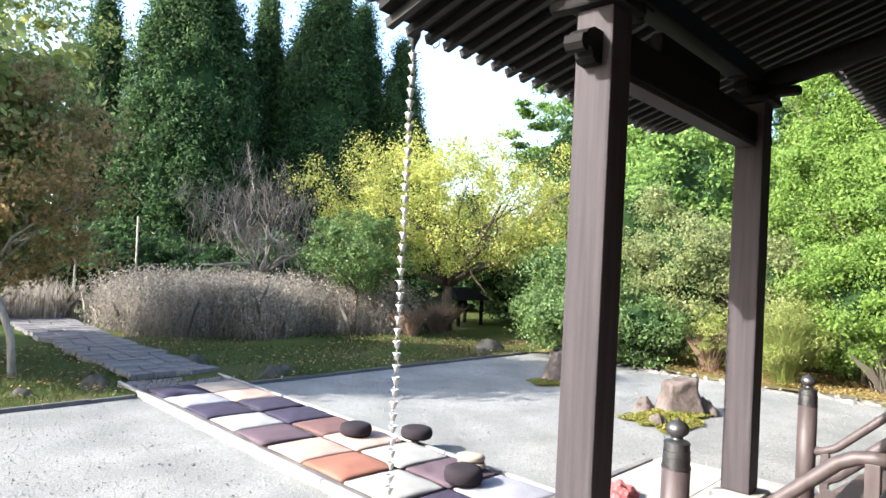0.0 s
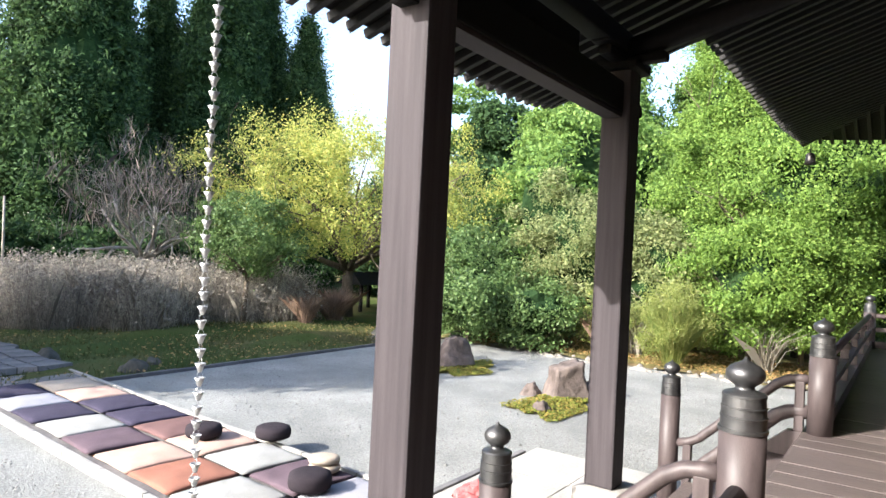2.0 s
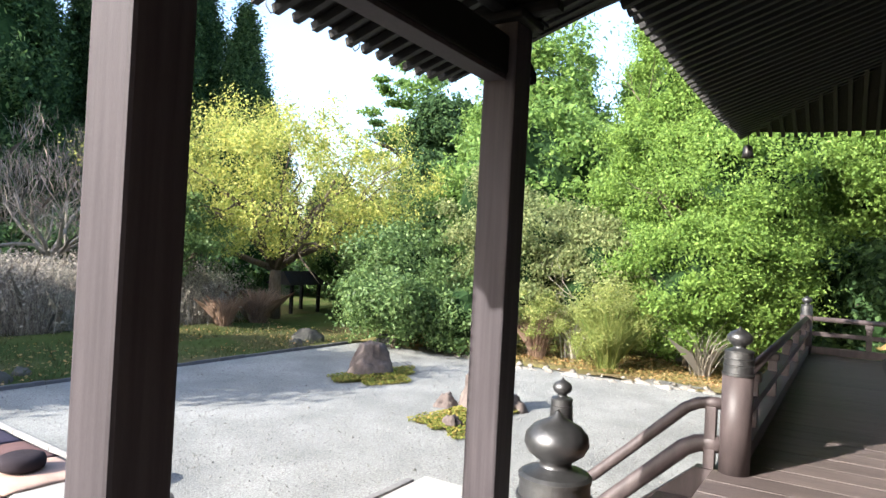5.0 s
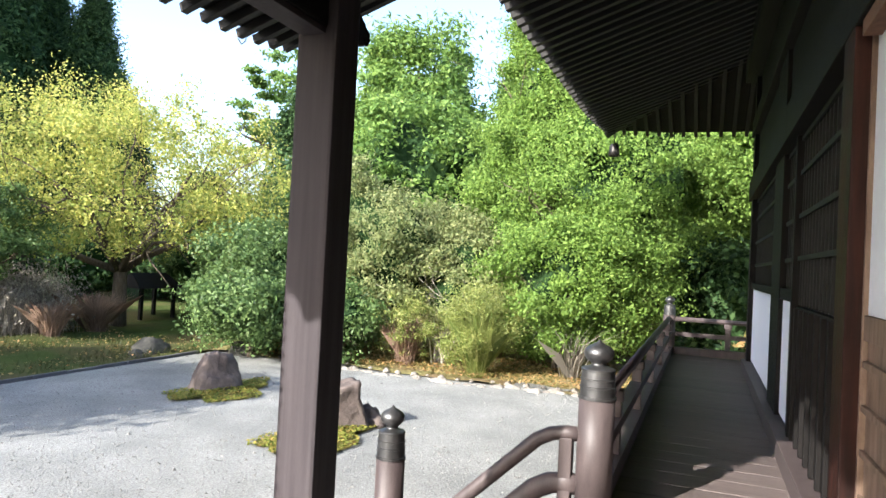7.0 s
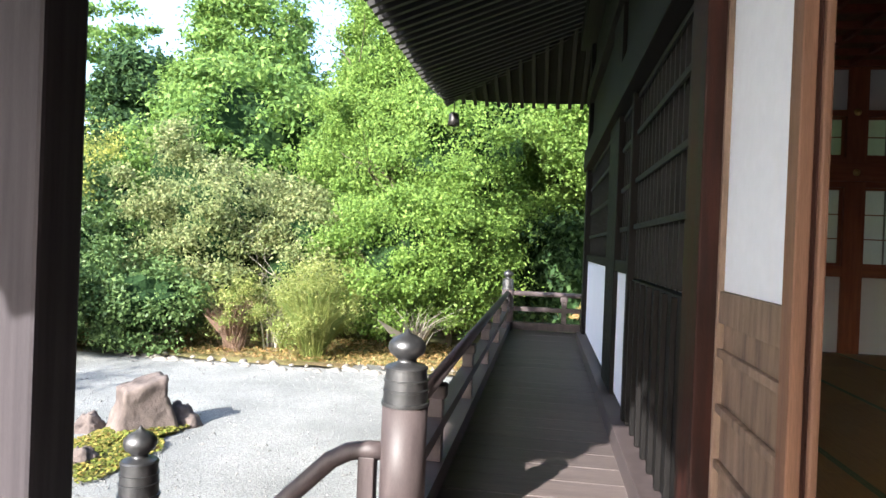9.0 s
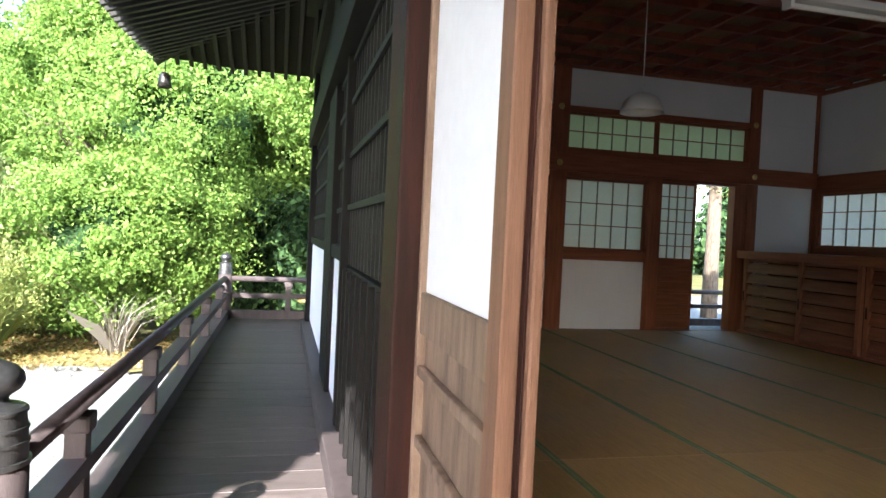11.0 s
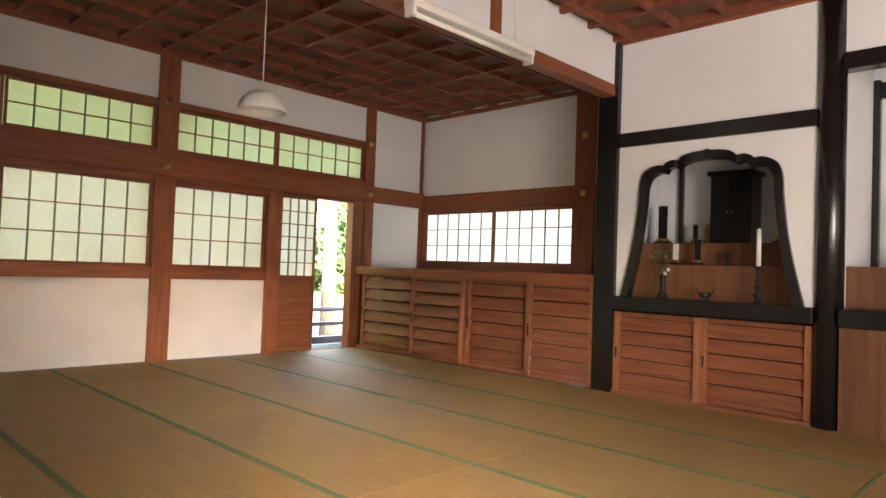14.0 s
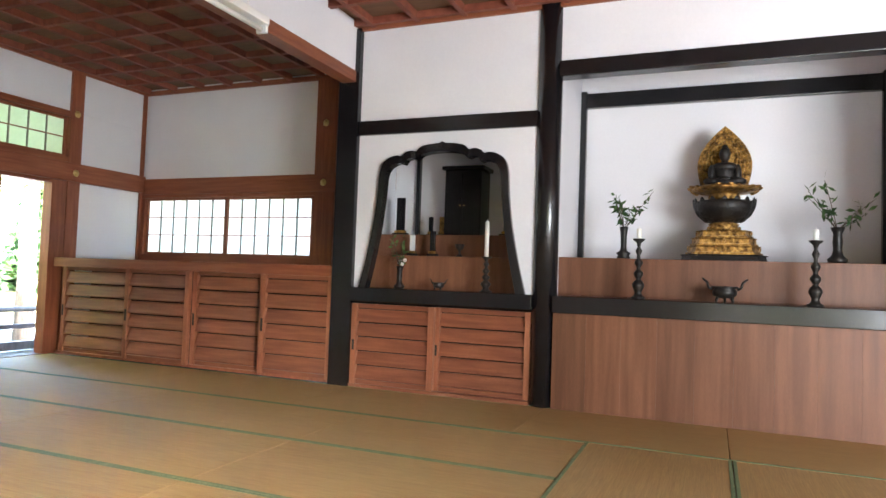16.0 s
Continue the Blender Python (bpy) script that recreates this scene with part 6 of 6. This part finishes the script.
for k in range(42):
    z = 2.62 - 0.088 * k
    share("cup", cup, chain, (0.004 * math.sin(k), 0, z), k * 0.5)
    share("link", link_me, chain, (0.004 * math.sin(k), 0, z), k * 0.9)
bell_t = thing("wind_bell", "small dark bronze wind bell under the eave corner", "bell", (16.25, 1.6, 3.12))
part("bell_body", lathe(bmesh.new(), [(0, 0.22), (0.05, 0.215), (0.08, 0.18), (0.09, 0.08), (0.105, 0.0), (0.09, 0.0), (0.075, 0.08), (0.0, 0.19)], 18), M_BLACKMETAL, bell_t)
part("hook", tube(bmesh.new(), [(0, 0, 0.21), (0, 0, 0.5)], 0.008, 6), M_BLACKMETAL, bell_t)
for k in range(24):
    x = 4.6 + 0.235 * k * 0.8
    if k % 5 == 2:
        bm = bmesh.new()
        tube(bm, [(-0.06, 0, 0.05), (-0.05, 0, -0.03), (0, 0, -0.07), (0.05, 0, -0.03), (0.06, 0, 0.05)], 0.006, 5)
        solid("gutter_hook", bm, M_CHAIN, "thin wire hook hanging from the porch eave", "hook", group="eave hooks", at=(x, PEY + 0.06, PEZ))

# ---- nail covers ----
def nail(at, rz):
    t = thing("nail_cover", "small round brass nail cover on a post", "nail cover", at, "brass nail covers")
    bm = bmesh.new()
    lathe(bm, [(0, 0.02), (0.012, 0.018), (0.02, 0.01), (0.022, 0.005), (0.036, 0.004), (0.04, 0.0), (0, 0.0)], 18)
    bmesh.ops.rotate(bm, verts=bm.verts, matrix=Matrix.Rotation(radians(90), 3, "Y"))
    p = part("flower_boss", bm, M_BRASS, t)
    t.rotation_euler = (0, 0, rz)


for y in (-3.43, -6.195, -0.66):
    nail((RX1 - 0.021, y, 2.105), math.pi)
    nail((RX1 + 0.004, y, 2.79), math.pi)
nail((10.6, RYB + 0.021, 2.085), math.pi / 2)
nail((10.6, RYB + 0.013, 2.77), math.pi / 2)

# ---- lamps of the room ----
lamp = thing("pendant_lamp", "white enamel dome pendant lamp on a cord, unlit", "lamp", (10.67, -2.99, 2.22))
part("shade", lathe(bmesh.new(), [(0.02, 0.16), (0.05, 0.155), (0.1, 0.135), (0.145, 0.09), (0.17, 0.03), (0.175, 0.0), (0.17, 0.0), (0.163, 0.03), (0.138, 0.085), (0.095, 0.125), (0.0, 0.145)], 32), M_WHITECLAY, lamp)
part("bulb", lathe(bmesh.new(), [(0, 0.02), (0.04, 0.035), (0.05, 0.07), (0.03, 0.11), (0.02, 0.14)], 16), M_WHITECLAY, lamp)
part("cord", tube(bmesh.new(), [(0, 0, 0.16), (0, 0, 1.02)], 0.005, 6), M_WHITECLAY, lamp)
part("ceiling_rose", lathe(bmesh.new(), [(0, 1.0), (0.03, 1.005), (0.035, 1.08), (0, 1.08)], 16), M_WHITECLAY, lamp)
tubeL = thing("fluorescent_fixture", "white hanging fluorescent tube fixture, unlit", "lamp", (9.36, -3.82, 2.70))
part("housing", bx(-0.05, 0.05, -0.615, 0.615, 0.03, 0.085, 0.008), M_WHITECLAY, tubeL)
part("tube", tube(bmesh.new(), [(0, -0.59, 0.0), (0, 0.59, 0.0)], 0.017, 12), M_CANDLE, tubeL)
for s in (-1, 1):
    part("end_socket", bx(-0.04, 0.04, s * 0.6 - 0.014, s * 0.6 + 0.014, -0.025, 0.04), M_WHITECLAY, tubeL)
    part("wire", tube(bmesh.new(), [(0, s * 0.45, 0.085), (0.03, s * 0.45, 0.35), (0.0, s * 0.45, 0.62)], 0.004, 5), M_WHITECLAY, tubeL)

# ---- altar things ----
def candlestick(at, label, h=0.40):
    t = thing("candlestick", label, "candlestick", at, "altar candlesticks")
    k = h / 0.4
    prof = [(0, 0), (0.052, 0), (0.054, 0.012), (0.034, 0.022), (0.024, 0.045), (0.032, 0.062), (0.044, 0.085), (0.044, 0.1), (0.03, 0.118), (0.016, 0.132), (0.024, 0.145), (0.036, 0.165), (0.034, 0.178), (0.016, 0.195), (0.014, 0.21), (0.03, 0.235), (0.031, 0.248), (0.014, 0.268), (0.012, 0.29), (0.024, 0.315), (0.024, 0.325), (0.011, 0.345), (0.018, 0.375), (0.045, 0.395), (0.046, 0.402), (0, 0.402)]
    part("stem", lathe(bmesh.new(), [(r, z * k) for r, z in prof], 20), M_BLACKMETAL, t)
    return t


def candle_on(stick_at, h, ch, r):
    c = solid("candle", lathe(bmesh.new(), [(0, 0), (r, 0), (r, ch), (r * 0.4, ch + 0.004), (0.002, ch + 0.006), (0.002, ch + 0.02), (0, ch + 0.02)], 16), M_CANDLE, "white wax candle standing on its holder", "candle", group="altar candles", at=(stick_at[0], stick_at[1], stick_at[2] + h))


ST = 0.945
for x in (7.02, 5.83):
    candlestick((x, -6.05, ST), "tall turned black candlestick on the altar ledge", 0.46)
    candle_on((x, -6.05, ST), 0.463, 0.075, 0.018)


def burner(at, s, label):
    t = thing("incense_burner", label, "incense burner", at, "incense burners")
    part("bowl", lathe(bmesh.new(), [(0, 0.03 * s), (0.05 * s, 0.032 * s), (0.075 * s, 0.055 * s), (0.078 * s, 0.08 * s), (0.065 * s, 0.095 * s), (0.085 * s, 0.105 * s), (0.08 * s, 0.11 * s), (0.06 * s, 0.1 * s), (0, 0.085 * s)], 24), M_BLACKMETAL, t)
    for k in range(3):
        a = 2 * math.pi * k / 3 + 0.5
        part("leg", tube(bmesh.new(), [(0.05 * s * math.cos(a), 0.05 * s * math.sin(a), 0.04 * s), (0.062 * s * math.cos(a), 0.062 * s * math.sin(a), 0.0)], [0.012 * s, 0.008 * s], 8), M_BLACKMETAL, t)
    for sd in (-1, 1):
        part("ear", tube(bmesh.new(), [(sd * 0.075 * s, 0, 0.09 * s), (sd * 0.1 * s, 0, 0.1 * s), (sd * 0.11 * s, 0, 0.135 * s), (sd * 0.14 * s, 0, 0.16 * s)], [0.01 * s, 0.009 * s, 0.008 * s, 0.006 * s], 7), M_BLACKMETAL, t)


burner((6.41, -6.1, ST), 1.1, "small dark bronze three-legged incense burner")
burner((8.7, -6.12, ST), 0.62, "tiny dark bronze incense burner in the side altar")


def vase(at, label, sprays, seed, h=0.27, white=False, wide=0.75):
    t = thing("altar_vase", label, "vase", at, "altar vases")
    k = h / 0.27
    part("body", lathe(bmesh.new(), [(0, 0), (0.05, 0), (0.055, 0.015), (0.045, 0.03), (0.06, 0.05), (0.03, 0.07), (0.024, 0.1), (0.026, 0.2), (0.034, 0.26), (0.036, 0.27), (0.028, 0.27), (0.02, 0.2), (0, 0.19)], 20) if k == 1 else lathe(bmesh.new(), [(r * k, z * k) for r, z in [(0, 0), (0.06, 0), (0.07, 0.03), (0.04, 0.06), (0.03, 0.1), (0.035, 0.16), (0.03, 0.22), (0.05, 0.27), (0.04, 0.27), (0, 0.2)]], 20), M_BLACKMETAL, t)
    rng = np.random.default_rng(seed)
    for i in range(sprays):
        a, tilt = (rng.uniform(0, 2 * math.pi) if wide < 1 else math.pi * (i % 2) + rng.uniform(-0.4, 0.4)), rng.uniform(0.15, wide)
        d = Vector((math.cos(a) * tilt, 0.35 * math.sin(a) * tilt, 1)).normalized()
        ln = rng.uniform(0.22, 0.42) * k
        p0 = Vector((0, 0, h * 0.9))
        pts = [p0, p0 + d * ln * 0.5, p0 + d * ln + Vector((0, 0, -0.02))]
        part("stalk", tube(bmesh.new(), pts, [0.004, 0.003, 0.002], 5), M_TRUNK, t)
        bm = bmesh.new()
        for q in range(9):
            f = 0.35 + 0.65 * q / 8
            c = p0 + d * ln * f
            dd = Vector(rng.normal(0, 1, 3)).normalized()
            sd = dd.cross(Vector(rng.normal(0, 1, 3))).normalized()
            L = 0.04 * k
            vs = [bm.verts.new(c), bm.verts.new(c + dd * L + sd * 0.014), bm.verts.new(c + dd * L * 1.9), bm.verts.new(c + dd * L - sd * 0.014)]
            bm.faces.new(vs)
        part("leaf_spray", bm, L_CEDAR if not white else L_DARKBUSH, t)
    if white:
        bm = bmesh.new()
        for q in range(6):
            c = Vector((rng.normal(0, 0.025), rng.normal(0, 0.02), h + rng.uniform(0.01, 0.06)))
            bmesh.ops.create_icosphere(bm, subdivisions=2, radius=0.018, matrix=Matrix.Translation(c))
        part("blossom", bm, M_WHITECLAY, t, "white blossoms")


vase((7.19, -6.5, 1.265), "slim black bronze vase with leafy sprigs", 7, 1, 0.27)
vase((5.63, -6.5, 1.265), "slim black bronze vase with wide leafy sprigs", 7, 2, 0.271, wide=1.7)
vase((9.08, -6.12, ST), "small black vase with white flowers", 4, 3, 0.2, True)
candlestick((8.28, -6.15, ST), "thin turned black candlestick in the side altar", 0.30)
candle_on((8.28, -6.15, ST), 0.302, 0.3, 0.019)

# the seated figure on its lotus throne: one plain mesh, gilded and dark
bm = bmesh.new()


def mark(slot, done):
    fs = list(bm.faces)
    for f in fs[done:]:
        f.material_index = slot
    return len(fs)


def tier(w, d, z0, z1, taper=0.94):
    """A moulded eight-sided step of the throne's foot."""
    c = 0.24
    ring = []
    for z, k in ((z0, 1.0), (z0 + 0.25 * (z1 - z0), 1.0), (z0 + 0.3 * (z1 - z0), taper), (z0 + 0.8 * (z1 - z0), taper * 0.97), (z1, taper * 1.03)):
        x, y = w / 2 * k, d / 2 * k
        ring.append([bm.verts.new((px, py, z)) for px, py in ((x, y * c), (x * (1 - c), y), (-x * (1 - c), y), (-x, y * c), (-x, -y * c), (-x * (1 - c), -y), (x * (1 - c), -y), (x, -y * c))])
    for r0, r1 in zip(ring, ring[1:]):
        for k in range(8):
            bm.faces.new((r0[k], r0[(k + 1) % 8], r1[(k + 1) % 8], r1[k]))
    bm.faces.new(ring[0][::-1])
    bm.faces.new(ring[-1])


def boss_ring(n, rx, ry, z, r, tall=1.0):
    for k in range(n):
        a = 2 * math.pi * (k + 0.5) / n
        bmesh.ops.create_icosphere(bm, subdivisions=1, radius=1, matrix=Matrix.Translation((rx * math.cos(a), ry * math.sin(a), z)) @ Matrix.Rotation(a, 4, "Z") @ Matrix.Diagonal((r * 0.7, r, r * tall, 1)))


def petals(n, r, z, size, tilt, turn=0.0):
    for k in range(n):
        a = 2 * math.pi * (k + turn) / n
        m = Matrix.Translation((r * math.cos(a), 0.82 * r * math.sin(a), z)) @ Matrix.Rotation(a, 4, "Z") @ Matrix.Rotation(tilt, 4, "Y") @ Matrix.Diagonal((size * 0.22, size * 0.62, size, 1))
        bmesh.ops.create_icosphere(bm, subdivisions=2, radius=1, matrix=m)


done = 0
tier(0.745, 0.56, 0.0, 0.055, 0.98)
done = mark(1, done)
tier(0.66, 0.5, 0.055, 0.13)
tier(0.58, 0.45, 0.13, 0.195)
tier(0.5, 0.4, 0.195, 0.255)
boss_ring(26, 0.305, 0.235, 0.105, 0.022, 1.2)
boss_ring(22, 0.265, 0.21, 0.17, 0.02, 1.2)
boss_ring(20, 0.235, 0.19, 0.235, 0.018, 1.2)
lathe(bm, [(0.0, 0.255), (0.13, 0.255), (0.15, 0.275), (0.12, 0.295), (0.135, 0.315), (0.09, 0.335), (0, 0.335)], 28)
boss_ring(14, 0.135, 0.135, 0.28, 0.02)
done = mark(0, done)
lathe(bm, [(0.0, 0.325), (0.12, 0.33), (0.2, 0.37), (0.25, 0.43), (0.262, 0.48), (0.24, 0.505), (0, 0.5)], 32)
petals(16, 0.2, 0.385, 0.075, 0.75)
petals(16, 0.245, 0.44, 0.07, 0.4, 0.5)
petals(16, 0.262, 0.485, 0.05, 0.15)
done = mark(1, done)
lathe(bm, [(0.0, 0.5), (0.11, 0.505), (0.135, 0.53), (0.12, 0.56), (0.15, 0.575), (0.24, 0.582), (0.285, 0.595), (0.295, 0.61), (0.26, 0.628), (0, 0.632)], 32)
boss_ring(12, 0.125, 0.11, 0.535, 0.026)
for k in range(18):
    a = 2 * math.pi * k / 18
    m = Matrix.Translation((0.28 * math.cos(a), 0.23 * math.sin(a), 0.605 + 0.012 * math.sin(5 * a))) @ Matrix.Rotation(a, 4, "Z") @ Matrix.Rotation(1.2 + 0.2 * math.sin(7 * a), 4, "Y") @ Matrix.Diagonal((0.016, 0.04, 0.048, 1))
    bmesh.ops.create_icosphere(bm, subdivisions=2, radius=1, matrix=m)
done = mark(0, done)
for c, r in (((0, 0.03, 0.655), (0.175, 0.13, 0.045)), ((-0.1, 0.09, 0.665), (0.085, 0.06, 0.036)), ((0.1, 0.09, 0.665), (0.085, 0.06, 0.036)), ((0, -0.01, 0.735), (0.095, 0.075, 0.11)), ((0, 0.0, 0.8), (0.115, 0.062, 0.042)),
             ((-0.112, 0.02, 0.735), (0.032, 0.042, 0.085)), ((0.112, 0.02, 0.735), (0.032, 0.042, 0.085)), ((0, 0.1, 0.685), (0.062, 0.035, 0.022)), ((0, 0.0, 0.842), (0.03, 0.03, 0.035)), ((0, 0.005, 0.905), (0.05, 0.055, 0.066)), ((0, -0.006, 0.968), (0.026, 0.028, 0.022))):
    bmesh.ops.create_icosphere(bm, subdivisions=3, radius=1, matrix=Matrix.Translation(c) @ Matrix.Diagonal((*r, 1)))
done = mark(1, done)
halo = []
for k in range(25):
    u = k / 24
    w = 0.19 + 0.05 * math.sin(min(1.0, u / 0.4) * math.pi / 2) if u < 0.4 else 0.24 * max(0.0, 1 - ((u - 0.4) / 0.6) ** 1.9)
    halo.append((w, 0.61 + 0.56 * u))
halo += [(-x, z) for x, z in halo[-2::-1]]
fr0 = [bm.verts.new((x, -0.13 + 0.06 * max(0, z - 0.8), z)) for x, z in halo]
bk0 = [bm.verts.new((x, -0.16 + 0.06 * max(0, z - 0.8), z)) for x, z in halo]
bm.faces.new(fr0)
bm.faces.new(bk0[::-1])
for k in range(len(halo)):
    k2 = (k + 1) % len(halo)
    bm.faces.new((fr0[k], fr0[k2], bk0[k2], bk0[k]))
for s_in, size in ((0.94, 0.012), (0.83, 0.02), (0.69, 0.02), (0.55, 0.018)):
    for k in range(1, len(halo) - 1):
        x, z = halo[k]
        m = Matrix.Translation((x * s_in, -0.125 + 0.05 * max(0, z - 0.8), 0.84 + (z - 0.84) * s_in)) @ Matrix.Rotation(k * 1.7, 4, "Y") @ Matrix.Diagonal((size * 0.75, 0.016, size * 1.15, 1))
        bmesh.ops.create_icosphere(bm, subdivisions=1, radius=1, matrix=m)
lathe_at = len(bm.verts)
lathe(bm, [(0.115, -0.006), (0.122, 0.0), (0.115, 0.006), (0.102, 0.006), (0.102, -0.006), (0.115, -0.006)], 36)
bm.verts.ensure_lookup_table()
bmesh.ops.transform(bm, matrix=Matrix.Translation((0, -0.1, 0.9)) @ Matrix.Rotation(radians(90), 4, "X"), verts=bm.verts[lathe_at:])
done = mark(0, done)
bmesh.ops.scale(bm, vec=(0.9, 0.95, 1.0), verts=bm.verts)
statue = solid("statue", bm, M_GOLD, "dark seated figure on a gilded lotus throne with halo", "statue", at=(6.415, -6.78, 1.265))
statue.data.materials.append(mat("dark_carved_wood", (0.007, 0.006, 0.0055), (0.018, 0.014, 0.011), 8, 0.42, 0.3, fine=40))

# side altar: tablets, small vessels, a black cabinet
def tablet(at, w, h, m, label):
    t = thing("memorial_tablet", label, "tablet", at, "memorial tablets")
    part("base", bx(-w * 0.9, w * 0.9, -0.03, 0.03, 0, 0.025), M_BLACKMETAL, t)
    part("collar", bx(-w * 0.65, w * 0.65, -0.022, 0.022, 0.025, 0.05), M_GOLD, t)
    part("plate", bx(-w * 0.5, w * 0.5, -0.012, 0.012, 0.05, h, 0.006), m, t)
    return t


for x, w, h, y, z, m in ((9.15, 0.045, 0.2, -6.95, 1.466, M_LACQUER), (9.03, 0.05, 0.2, -6.95, 1.466, M_GOLD), (8.92, 0.05, 0.2, -6.95, 1.466, M_LACQUER), (8.80, 0.035, 0.14, -6.92, 1.466, M_LACQUER), (9.14, 0.05, 0.2, -6.5, 1.25, M_WHITECLAY), (8.93, 0.055, 0.24, -6.5, 1.25, M_LACQUER)):
    tablet((x, y, z), w, h, m, "small lacquered memorial tablet on a gilt base")
tablet((9.42, -6.8, 1.466), 0.09, 0.38, M_LACQUER, "tall black memorial tablet on a carved base")
tablet((8.3, -6.85, 1.466), 0.1, 0.62, M_LACQUER, "tall dark wooden figure stand beside the cabinet")
cab = thing("altar_cabinet", "closed black lacquered altar cabinet with double doors", "cabinet", (8.79, -7.0, 1.466))
part("body", bx(-0.19, 0.19, -0.15, 0.12, 0, 0.66), M_LACQUER, cab)
for s in (-1, 1):
    d = part("door", bx(s * 0.095 - 0.088, s * 0.095 + 0.088, 0.121, 0.135, 0.03, 0.62), M_LACQUER, cab)
    part("ring_pull", lathe(bmesh.new(), [(0, 0), (0.008, 0), (0.008, 0.01), (0, 0.01)], 10, (s * 0.02, 0.136, 0.3)), M_BRASS, d)
part("cornice", bx(-0.22, 0.22, -0.17, 0.15, 0.66, 0.7, 0.01), M_LACQUER, cab)
cupst = thing("offering_cup", "small black lacquered offering cup on a foot", "cup", (8.66, -6.5, 1.25))
part("cup", lathe(bmesh.new(), [(0, 0), (0.035, 0), (0.03, 0.01), (0.01, 0.03), (0.01, 0.06), (0.035, 0.08), (0.045, 0.12), (0.04, 0.12), (0, 0.08)], 18), M_BLACKMETAL, cupst)
abox("side_back_post", 9.39, 9.43, 1.466, 2.6, RYB - 0.02, RYB + 0.04, M_LACQUER)
